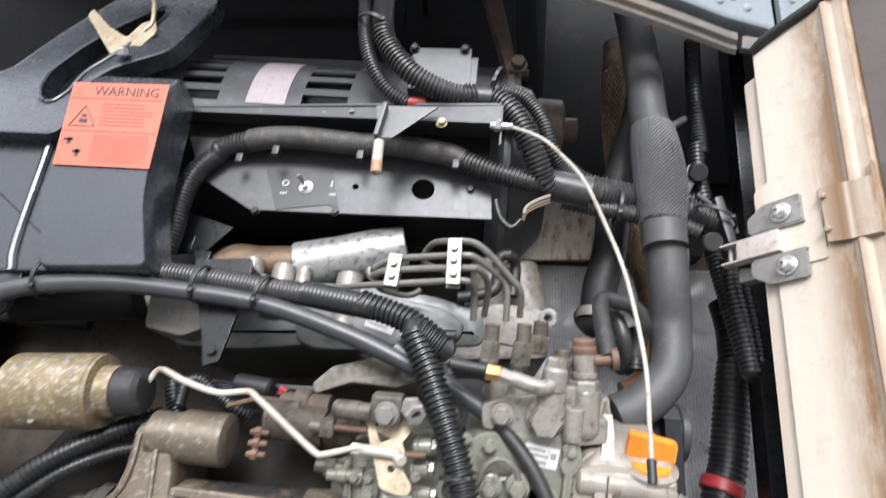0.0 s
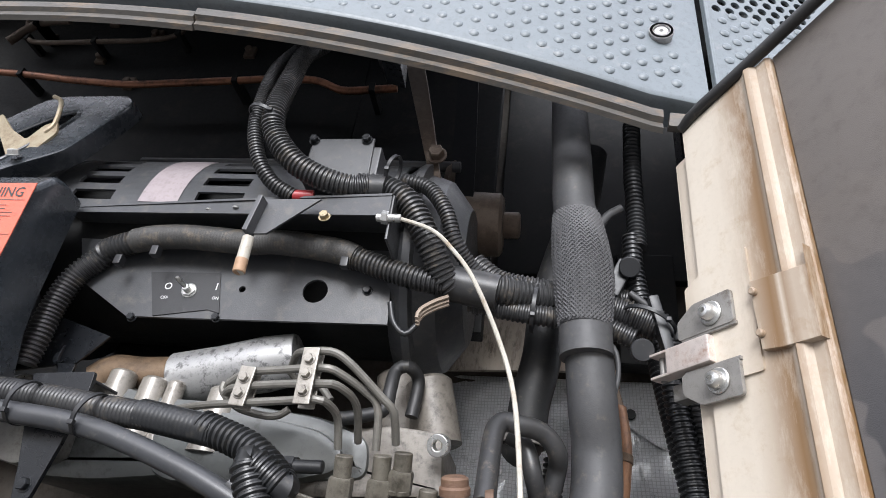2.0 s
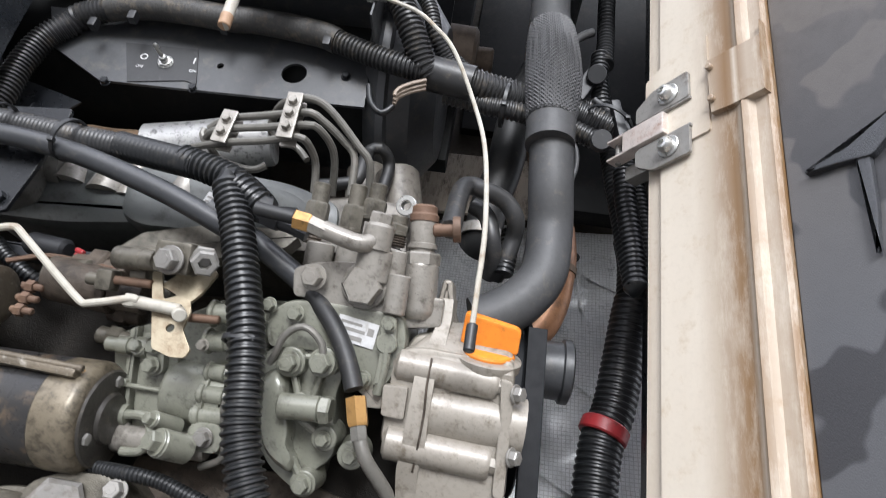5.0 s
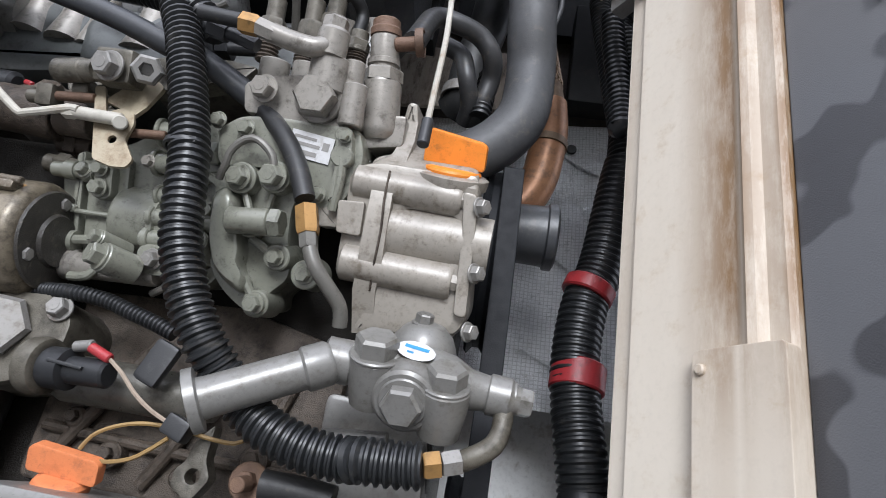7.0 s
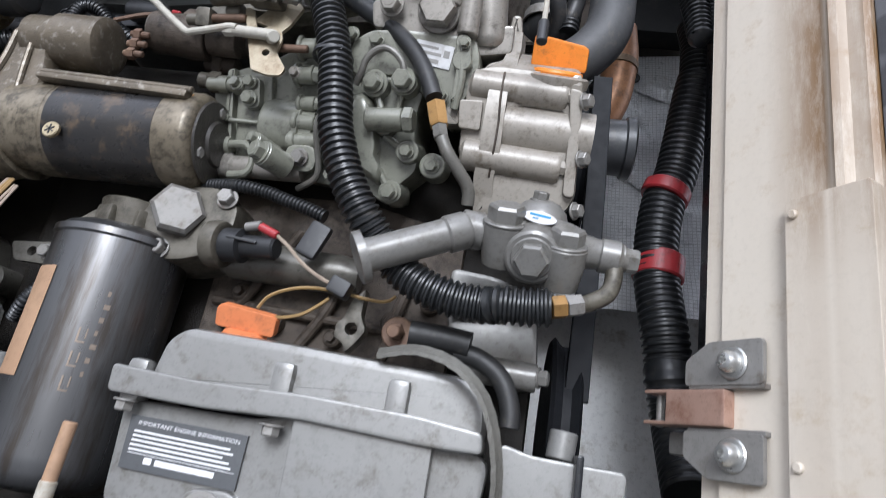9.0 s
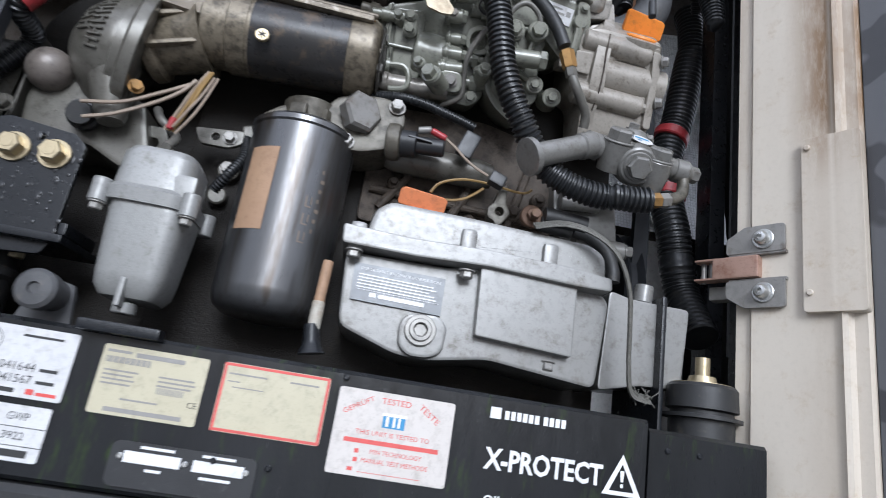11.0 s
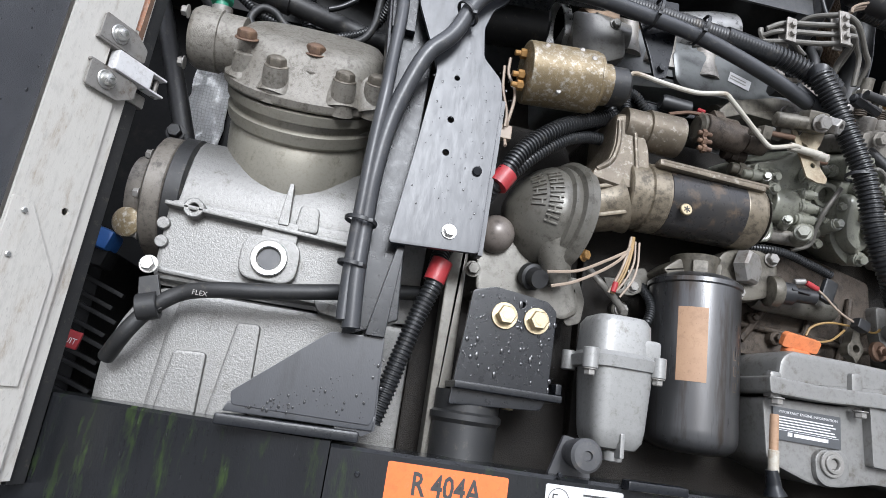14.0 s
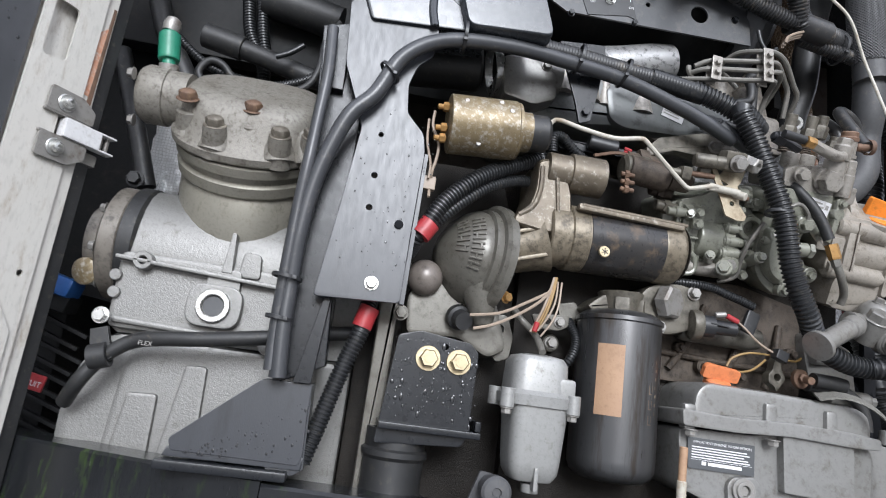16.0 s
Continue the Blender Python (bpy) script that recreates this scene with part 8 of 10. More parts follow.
# ---- lower engine cover ----
low = thing("lower_engine_cover", (0.05, 0.75, 2.30), "silver cast engine cover with data plate and plug", "cover")
g = Geo()
g.plate(rounded([(-0.129, 2.424), (-0.006, 2.426), (0.036, 2.441), (0.143, 2.441), (0.185, 2.423), (0.175, 2.317), (0.151, 2.319), (0.047, 2.329), (-0.018, 2.317), (-0.055, 2.318), (-0.122, 2.34)], 0.012), 0.714, 0.90, bev=0.0045)
g.plate(rounded([(-0.056, 2.354), (-0.047, 2.365), (-0.014, 2.368), (-0.002, 2.357), (-0.004, 2.328), (-0.018, 2.319), (-0.041, 2.318), (-0.054, 2.328)], 0.012), 0.706, 0.72, bev=0.004)
split("case", g, M_cover, low)
g = Geo()
g.plate(rounded([(0.025, 2.437), (0.14, 2.434), (0.14, 2.346), (0.028, 2.352)], 0.003), 0.700, 0.72, bev=0.002)
part("side_plate", g, M_cover, low)
g = Geo()
# lid with its flange
f0, f1 = Vector((-0.133, 0.69, 2.445)), Vector((0.178, 0.69, 2.438))
g.plate(rounded([(-0.136, 2.45), (-0.061, 2.447), (0.033, 2.45), (0.124, 2.448), (0.178, 2.443), (0.179, 2.427), (0.138, 2.426), (0.034, 2.43), (-0.05, 2.426), (-0.134, 2.427)], 0.005), 0.692, 0.92, bev=0.003)
g.plate(rounded([(-0.111, 2.447), (-0.106, 2.478), (-0.09, 2.492), (0.008, 2.491), (0.094, 2.488), (0.155, 2.486), (0.175, 2.475), (0.179, 2.434), (0.04, 2.434), (-0.105, 2.435)], 0.016), 0.708, 0.90, bev=0.010)
split("lid", g, M_cover, low)
for x, z in [(-0.119, 2.444), (0.007, 2.46), (0.105, 2.461)]:
    g = Geo().box((x, 0.709, z - 0.004), (0.019, 0.018, 0.036), 0.006)
    part("buttress", g, M_cover, low)
for p in ((-0.119, 0.7, 2.423), (0.009, 0.7, 2.423)):
    g = Geo().bolt(p, (0, 0, -1), 0.013)
    part("lid_bolt", g, M_steel, low)
g = Geo().bolt((0.118, 0.72, 2.337), (0, -0.4, -1), 0.014)
part("lower_bolt", g, M_steel, low)
g = Geo()
pl = [(-0.116, 2.412), (-0.012, 2.411), (-0.012, 2.368), (-0.114, 2.37)]
g.plate(pl, 0.7105, 0.7140)
M_plate = material("etched_data_plate", (0.10, 0.105, 0.11), (0.13, 0.135, 0.14), 0.35, 0.5, bump=0.05)
dp = part("data_plate", g, M_plate, low, "dark etched data plate with pale print")
pm = Matrix.Translation((pl[3][0], 0.7103, pl[3][1])) @ Matrix.Rotation(-math.atan2(pl[2][1] - pl[3][1], pl[2][0] - pl[3][0]), 4, "Y") @ FRONT
pw, ph = pl[2][0] - pl[3][0], pl[0][1] - pl[3][1]
lettering("IMPORTANT ENGINE INFORMATION", 0.0034, pm @ pose(0.006, ph - 0.007, 0), M_ink_white, dp, width=pw - 0.012)
bars(lines(0.004, 0.014, pw - 0.010, ph - 0.024, 5, 4, 0.3) + [(0.030, 0.006, pw - 0.05, 0.0045), (0.020, 0.006, 0.007, 0.005), (0.004, 0.0125, pw - 0.008, 0.0005)], pm, M_ink_white, dp)
g = Geo()
dc = Vector((-0.032, 0.706, 2.348))
g.ring(dc, dc - Vector((0, 0.004, 0)), 0.0175, 0.012)
g.ring(dc, dc - Vector((0, 0.007, 0)), 0.0125, 0.0075)
g.cyl(dc, dc - Vector((0, 0.003, 0)), 0.008, seg=6)
part("drain_plug", g, M_steel, low, "round socket drain plug")
g = Geo()
g.plate(rounded([(0.191, 2.44), (0.217, 2.434), (0.265, 2.433), (0.295, 2.433), (0.287, 2.334), (0.236, 2.331), (0.184, 2.318)], 0.008), 0.73, 0.90, bev=0.003)
g.cyl((0.242, 0.75, 2.435), (0.244, 0.75, 2.458), 0.012)
part("end_case", g, M_cover, low, "bare cast end case")
g = Geo()
g.box((0.255, 0.78, 2.36), (0.006, 0.13, 0.16), 0.002)
part("end_bracket", g, M_black, low, "black steel end bracket")
for z in (2.395, 2.335):
    g = Geo().bolt((0.258, 0.745, z), (1, 0, 0), 0.017)
    part("bracket_bolt", g, M_rust, low)
# orange oil dipstick grip and filler on the lid
g = Geo()
M_orange_faded = material("faded_orange_plastic", (0.62, 0.20, 0.075), (0.54, 0.17, 0.065), 0.5, 0.0, blotch=25, dirt=(0.28, 0.10, 0.05), dirt_amount=0.25, bump=0.08)
oc = Vector((-0.052, 0.738, 2.507))
OM = Matrix.Translation(oc) @ pose(0, 0, 0, 24, 4, 0)
g = Geo(OM)
g.lathe((0, 0, -0.022), (0, 0, 0.01), [(0, 0.018), (0.004, 0.0200), (0.010, 0.0205), (0.013, 0.0185), (0.015, 0.014)], 32)
g.plate(rounded([(-0.029, -0.008), (0.029, -0.008), (0.030, 0.009), (0.026, 0.012), (-0.024, 0.014), (-0.029, 0.010)], 0.004), -0.0045, 0.0045, bev=0.002)
solo("oil_filler_cap", g, M_orange_faded, "faded orange oil filler cap on the cover", "cap")
# dipstick in its tube, in front
g = Geo().lathe((-0.14, 0.675, 2.301), (-0.145, 0.675, 2.328), [(0, 0.014), (0.010, 0.009), (0.014, 0.009), (0.03, 0.0075)], 16)
dip = solo("dipstick", g, M_black, "oil dipstick with a pale sleeve on the beam", "dipstick")
g = Geo().cyl((-0.143, 0.675, 2.315), (-0.143, 0.675, 2.355), 0.0065)
part("sleeve", g, M_white_rod, dip, "pale worn sleeve")
g = Geo().cyl((-0.143, 0.675, 2.353), (-0.142, 0.675, 2.399), 0.0055)
part("rod", g, M_tan, dip, "stained tan rod")
# earth braid and rubber mount at the right
g = Geo()
strap = smooth([(0.082, 0.705, 2.493), (0.116, 0.695, 2.499), (0.150, 0.685, 2.490), (0.176, 0.676, 2.466), (0.190, 0.672, 2.427), (0.194, 0.674, 2.386), (0.198, 0.680, 2.347), (0.207, 0.688, 2.318), (0.232, 0.692, 2.313)], 0.004)
loops = []
for i, p in enumerate(strap):
    d = (strap[min(i + 1, len(strap) - 1)] - strap[max(i - 1, 0)]).normalized()
    w_ = (Vector((0, -1, 0)).cross(d).normalized() * 0.5 + Vector((0, 0.85, 0.2))).normalized()
    n_ = d.cross(w_).normalized() * 0.0022
    w_ *= 0.0085 + 0.0006 * math.sin(i * 1.9)
    loops.append([p - w_, p - w_ * 0.6 + n_, p + n_ * 0.6, p + w_ * 0.6 + n_, p + w_, p + w_ * 0.6 - n_, p - n_ * 0.6, p - w_ * 0.6 - n_])
g.loft(loops)
rnd = random.Random(6)
for k in range(26):
    e = strap[-1] + Vector((rnd.uniform(-0.02, 0.004), rnd.uniform(-0.004, 0.004), rnd.uniform(-0.004, 0.006)))
    g.tube([e, e + Vector((rnd.uniform(-0.012, 0.012), rnd.uniform(-0.006, 0.004), rnd.uniform(-0.010, 0.012)))], 0.0006, seg=4)
solo("earth_strap", g, M_braid, "frayed grey braided earth strap", "strap")
rm = thing("rubber_mount", (0.305, 0.70, 2.28), "black rubber engine mount with a threaded stud", "mount")
c0 = Vector((0.305, 0.715, 2.282))
g = Geo().lathe(c0, c0 + Vector((0, 0, 0.1)), [(0, 0.036), (0.02, 0.036), (0.021, 0.044), (0.025, 0.044), (0.026, 0.034), (0.030, 0.034), (0.032, 0.040), (0.056, 0.039), (0.060, 0.036)], 28)
part("rubber", g, M_rubber_dark, rm)
g = Geo().lathe(c0 + Vector((0, 0, 0.058)), c0 + Vector((0, 0, 0.2)), [(0, 0.034), (0.003, 0.034), (0.0031, 0.017), (0.012, 0.015), (0.0121, 0.0085), (0.034, 0.0085)], 18)
part("stud", g, M_gold, rm, "gold-plated stud and nut")


# ---- upper bay: control plate, alternator, guard ----
ctl = thing("control_plate", (-0.2, 0.74, 3.12), "black control plate with toggle switch and hoses", "control panel")
g = Geo()
face = [(-0.42, 3.134), (-0.336, 3.088), (-0.287, 3.089), (0.01, 3.098), (0.004, 3.171), (-0.004, 3.216), (-0.018, 3.24), (-0.462, 3.221)]
g.plate(face, 0.775, 0.779, holes=[(-0.091, 3.138, 0.0165), (*(-0.189, 3.135), 0.0045)], bev=0.0006)
part("face", g, M_dusty_black, ctl)
g = Geo()
p, q_ = Vector((0.004, 0.69, 3.224)), Vector((-0.46, 0.72, 3.208))
zt = 3.228
g.loft([[(q_.x, 0.735, zt - 0.002), (q_.x, 0.735, zt + 0.001), (q_.x, 0.80, zt + 0.001), (q_.x, 0.80, zt - 0.002)], [(-0.14, 0.700, zt - 0.002), (-0.14, 0.700, zt + 0.001), (-0.14, 0.80, zt + 0.001), (-0.14, 0.80, zt - 0.002)], [(0.012, 0.686, zt - 0.002), (0.012, 0.686, zt + 0.001), (0.012, 0.80, zt + 0.001), (0.012, 0.80, zt - 0.002)]])
g.loft([[(q_.x, 0.736, zt - 0.008), (q_.x, 0.736, zt), (q_.x, 0.739, zt), (q_.x, 0.739, zt - 0.008)], [(0.012, 0.687, zt - 0.030), (0.012, 0.687, zt), (0.012, 0.690, zt), (0.012, 0.690, zt - 0.030)]])
g.box((0.013, 0.735, zt - 0.03), (0.003, 0.09, 0.062), 0.001)
part("shelf", g, M_dusty_black, ctl)
g = Geo()
g.plate([(-0.324, 3.153), (-0.225, 3.156), (-0.209, 3.099), (-0.226, 3.103), (-0.298, 3.09)], 0.7735, 0.7755)
sp = part("switch_sticker", g, M_blackpl, ctl, "black switch legend")
lettering("O", 0.010, on_front(*(-0.296, 0.773, 3.128)), M_ink_white, sp)
lettering("I", 0.010, on_front(*(-0.224, 0.773, 3.131)), M_ink_white, sp)
lettering("OFF", 0.0045, on_front(*(-0.296, 0.773, 3.114)), M_ink_white, sp, width=0.010)
lettering("ON", 0.0045, on_front(*(-0.225, 0.773, 3.117)), M_ink_white, sp, width=0.009)
g = Geo()
sw = Vector((-0.26, 0.774, 3.128))
g.cyl(sw, sw + Vector((0, -0.002, 0)), 0.0105)
g.hexagon(sw + Vector((0, -0.001, 0)), sw + Vector((0, -0.005, 0)), 0.016)
g.cyl(sw, sw + Vector((0, -0.012, 0)), 0.005)
g.lathe(sw + Vector((0, -0.008, 0)), sw + Vector((-0.006, -0.03, 0.006)), [(0, 0.0025), (0.018, 0.0036), (0.021, 0.002)], 12)
part("toggle_switch", g, M_zinc, ctl, "steel toggle switch with hexagon nut")
for p in ((-0.023, 0.775, 3.142), (-0.327, 0.777, 3.087), (-0.212, 0.777, 3.094)):
    g = Geo().bolt(p, (0, -1, 0), 0.009)
    part("plate_screw", g, M_black, ctl)
g = Geo()
for p in ((-0.253, 0.72, 3.227), (-0.234, 0.715, 3.216), (-0.194, 0.708, 3.216)):
    g.cyl(Vector(p) + Vector((0, 0, -0.001)), Vector(p) + Vector((0, -0.001, 0.002)), 0.004, seg=10)
split("rivet", g, M_zinc, ctl)

flag = thing("hold_open_bracket", (-0.138, 0.685, 3.194), "black folded bracket holding a copper-coated pin", "bracket")
g = Geo()
g.plate([(-0.155, 3.211), (-0.072, 3.214), (-0.128, 3.163), (-0.146, 3.162)], 0.681, 0.684)
g.box((-0.144, 0.675, 3.182), (0.006, 0.02, 0.05), 0.001, rot=(0, 8, 0))
part("fold", g, M_dusty_black, flag)
g = Geo().cyl((-0.141, 0.673, 3.105), (-0.143, 0.673, 3.152), 0.0068)
part("pin", g, M_white_rod, flag, "worn pale pin with a bare tip")
g = Geo().cyl((-0.141, 0.673, 3.105), (-0.142, 0.673, 3.123), 0.0071)
part("pin_tip", g, M_tan, flag, "worn tan tip")
g = Geo().bolt((-0.066, 0.69, 3.194), (0, -1, 0.2), 0.010)
part("bolt", g, M_gold, flag)

cc = thing("corrugated_conduit", (-0.271, 0.76, 3.183), "dusty corrugated conduit clipped along the control plate", "conduit")
g = Geo().tube([(-0.433, 0.76, 3.011), (-0.431, 0.76, 3.041), (-0.43, 0.76, 3.089), (-0.419, 0.76, 3.134), (-0.393, 0.76, 3.165), (-0.383, 0.755, 3.174), (-0.335, 0.748, 3.187)], 0.0160, corr=0.0056)
part("run", g, M_conduit_dusty, cc)
g = Geo().tube([(-0.345, 0.749, 3.185), (-0.316, 0.745, 3.189), (-0.270, 0.743, 3.191), (-0.221, 0.742, 3.188), (-0.180, 0.744, 3.187), (-0.143, 0.745, 3.19), (-0.065, 0.745, 3.181), (-0.035, 0.745, 3.171)], 0.0168, corr=0.0040, amp=0.014)
part("taped_run", g, M_tape, cc, "dusty grey cloth tape wrap")
g = Geo().tube([(-0.040, 0.745, 3.173), (-0.001, 0.745, 3.16), (0.044, 0.745, 3.147), (0.08, 0.745, 3.141)], 0.0150, corr=0.0056)
part("end_run", g, M_conduit_dusty, cc)
g = Geo()
for p in ((-0.299, 0.735, 3.162), (-0.353, 0.745, 3.152), (-0.045, 0.735, 3.158), (-0.179, 0.735, 3.163)):
    g.box(p, (0.010, 0.012, 0.014), 0.002)
split("clip", g, M_blackpl, cc)

hv = thing("wiring_harness", (0.107, 0.77, 3.128), "dusty taped harness junction with corrugated branches", "harness")
g = Geo()
g.tube([(0.074, 0.76, 3.151), (0.106, 0.76, 3.15), (0.142, 0.76, 3.145), (0.176, 0.775, 3.147), (0.226, 0.79, 3.149), (0.278, 0.79, 3.141), (0.328, 0.79, 3.122)], 0.019, corr=0.006, amp=0.12)
g.tube([(0.109, 0.78, 3.19), (0.14, 0.78, 3.167), (0.19, 0.78, 3.158), (0.234, 0.8, 3.159), (0.298, 0.8, 3.159), (0.337, 0.8, 3.127)], 0.015, corr=0.006, amp=0.13)
g.tube([(0.107, 0.775, 3.134), (0.156, 0.775, 3.126), (0.198, 0.775, 3.121), (0.254, 0.79, 3.124), (0.301, 0.79, 3.105)], 0.013, corr=0.006, amp=0.13)
split("trunk", g, M_conduit_dusty, hv)
g = Geo().tube([(0.071, 0.755, 3.15), (0.107, 0.755, 3.144), (0.142, 0.755, 3.138)], 0.0225)
part("tape", g, M_conduit_dusty, hv, "dusty tape wrap")
g = Geo()
g.tube([(-0.198, 0.8, 3.626), (-0.208, 0.77, 3.563), (-0.174, 0.7, 3.435), (-0.162, 0.67, 3.347), (-0.152, 0.67, 3.307), (-0.12, 0.675, 3.268), (-0.084, 0.685, 3.25), (-0.046, 0.695, 3.244), (-0.024, 0.7, 3.249)], 0.0155, corr=0.0056)
g.tube([(-0.241, 0.8, 3.617), (-0.214, 0.72, 3.481), (-0.193, 0.68, 3.378), (-0.184, 0.675, 3.318), (-0.168, 0.68, 3.272), (-0.146, 0.69, 3.244), (-0.119, 0.7, 3.231)], 0.010, corr=0.0046)
g.tube([(-0.041, 0.71, 3.256), (-0.003, 0.71, 3.253), (0.03, 0.71, 3.228), (0.056, 0.72, 3.185), (0.076, 0.74, 3.15), (0.086, 0.75, 3.14)], 0.017, corr=0.006)
g.tube([(0.009, 0.73, 3.282), (0.045, 0.73, 3.27), (0.071, 0.73, 3.235), (0.085, 0.74, 3.199), (0.103, 0.76, 3.178), (0.126, 0.77, 3.161)], 0.0105, corr=0.0048)
split("branch", g, M_conduit_dusty, hv)
g = Geo().tube([(-0.038, 0.705, 3.246), (-0.018, 0.705, 3.249), (-0.001, 0.705, 3.248)], 0.0172)
part("tape", g, M_conduit_dusty, hv)
g = Geo().cyl((-0.119, 0.7, 3.231), (-0.093, 0.705, 3.235), 0.008)
part("red_end", g, M_red_tape, hv, "red tape at the cable's end")
g = Geo()
for o in (0.0, 0.005, 0.009):
    g.tube([Vector(v) + Vector((0, o, -o * 0.6)) for v in [(0.086, 0.74, 3.123), (0.069, 0.74, 3.115), (0.054, 0.74, 3.103), (0.052, 0.74, 3.088)]], 0.0025, seg=6)
part("pink_wire", g, M_wire_white, hv, "pinkish loose wires")
g = Geo().tube([(0.049, 0.76, 3.093), (0.037, 0.76, 3.081), (0.021, 0.76, 3.095), (0.012, 0.76, 3.125)], 0.004)
part("dark_wire", g, M_conduit, hv)
ties([((-0.172, 0.672, 3.335), (0.3, 0, 1), 0.0235), ((0.184, 0.775, 3.128), (1, 0, -0.1), 0.026), ((0.316, 0.78, 3.124), (0.4, 0, 0.9), 0.03), ((0.003, 0.7, 3.275), (0.8, 0, -0.3), 0.018)], 0.02)

# alternator with slotted cover
alt = thing("alternator", (-0.2, 0.80, 3.25), "black slotted alternator housing with a faded label", "alternator")
x0a, x1a = (-0.488, 0.76, 3.26)[0], (0.001, 0.76, 3.302)[0]


def alt_point(x, a, r=0.0):
    """The rolled cover: a runs up from the front foot over the top."""
    return (x, 0.90 - (0.155 + r) * math.cos(a), 3.235 + (0.165 + r) * math.sin(a))


def rolled(g, x0, x1, cells, r0, r1):
    """A rolled sheet from angle 0 to 100 degrees with slot openings; cells are (x0, x1, a0, a1) openings."""
    xs = sorted({x0, x1, *[c[0] for c in cells], *[c[1] for c in cells]})
    an = sorted({*[radians(v) for v in range(0, 101, 4)], *[c[2] for c in cells], *[c[3] for c in cells]})
    for xa, xb in zip(xs, xs[1:]):
        for a, b in zip(an, an[1:]):
            mx, ma = (xa + xb) / 2, (a + b) / 2
            if any(c[0] < mx < c[1] and c[2] < ma < c[3] for c in cells):
                continue
            vs = [alt_point(x, t, r) for r in (r0, r1) for x, t in ((xa, a), (xb, a), (xb, b), (xa, b))]
            g.add(vs, [(0, 3, 2, 1), (4, 5, 6, 7), (0, 1, 5, 4), (1, 2, 6, 5), (2, 3, 7, 6), (3, 0, 4, 7)])


cells = []
for i in range(6):
    a = radians(5 + i * 11.5)
    cells.append((-0.475 - 0.004 * i, -0.410 - 0.004 * i, a, a + radians(6.6)))
    if i < 5:
        cells.append((-0.283, -0.214, a, a + radians(6.6)))
g = Geo()
rolled(g, -0.52, 0.0, cells, 0.0, -0.004)
g.lathe((-0.532, 0.90, 3.235), (-0.519, 0.90, 3.235), [(0, 0.15), (0.003, 0.162), (0.012, 0.162)], 40)
part("cover", g, M_dusty_black, alt, sharp=50)
g = Geo().lathe((-0.52, 0.90, 3.235), (0.02, 0.90, 3.235), [(0, 0.13), (0.53, 0.13)], 32)
part("core", g, M_dark, alt)
g = Geo().lathe((0.0, 0.90, 3.235), (0.09, 0.90, 3.235), [(0, 0.15), (0.02, 0.165), (0.03, 0.165), (0.032, 0.15), (0.06, 0.14), (0.09, 0.10)], 36)
part("end_bell", g, M_dusty_black, alt)
g = Geo().tube([(-0.50, 0.87, 3.415), (-0.2, 0.87, 3.418), (0.06, 0.87, 3.418)], 0.009)
part("tie_bar", g, M_dusty_black, alt)
vs, fs = [], []
for i in range(7):
    a = radians(4 + i * 7.5)
    for x in (-0.366, -0.306):
        vs.append(alt_point(x, a, 0.0012))
fs = [(2 * i, 2 * i + 1, 2 * i + 3, 2 * i + 2) for i in range(6)]
lab = part("label_plate", Geo().add(vs, fs), M_lab_lilac, alt, "faded lilac data label")
g = Geo()
g.plate([(-0.126, 3.338), (-0.036, 3.341), (-0.034, 3.272), (-0.104, 3.276)], 0.716, 0.72, bev=0.001)
g.box((-0.075, 0.74, 3.30), (0.10, 0.04, 0.06), 0.003)
jb = part("terminal_box", g, M_dusty_black, alt, "grey-black terminal box lid")
for p in ((-0.119, 0.715, 3.335), (-0.046, 0.715, 3.337)):
    g = Geo().bolt(p, (0, -1, 0), 0.010)
    part("screw", g, M_black, jb)

# guard with the warning label
gd = thing("belt_guard", (-0.55, 0.70, 3.0), "moulded black plastic guard with an orange warning label", "guard")
M_guard = material("scuffed_black_guard", (0.022, 0.026, 0.031), (0.034, 0.039, 0.045), 0.27, 0.0, grain=70, blotch=8, dirt=(0.08, 0.085, 0.09), dirt_amount=0.06, bump=0.04, coat=0.35)
g = Geo()
face_f = [(-0.545, 0.647, 3.199), (-0.425, 0.647, 3.202), (-0.421, 0.647, 3.138), (-0.418, 0.647, 3.075), (-0.412, 0.647, 3.031), (-0.388, 0.647, 2.951), (-0.515, 0.647, 2.941), (-0.547, 0.647, 3.044), (-0.539, 0.647, 3.078)]

def moulded(loops, r=0.018, seg=5):
    """Smooth rounded skin over a few corner outlines; the first is the flat front."""
    out = []
    for pts, grow in loops:
        flat = rounded([(p[0], p[2]) for p in pts], r, seg)
        mx, mz = sum(p[0] for p in flat) / len(flat), sum(p[1] for p in flat) / len(flat)
        out.append([(mx + (x - mx) * grow, pts[0][1], mz + (z - mz) * grow) for x, z in flat])
    return out


def stepped(dy, lift=0.0):
    """The front outline moved back, its top edge raised by lift."""
    return [(x, y + dy, z + (lift if z > 3.15 else 0.0)) for x, y, z in face_f]


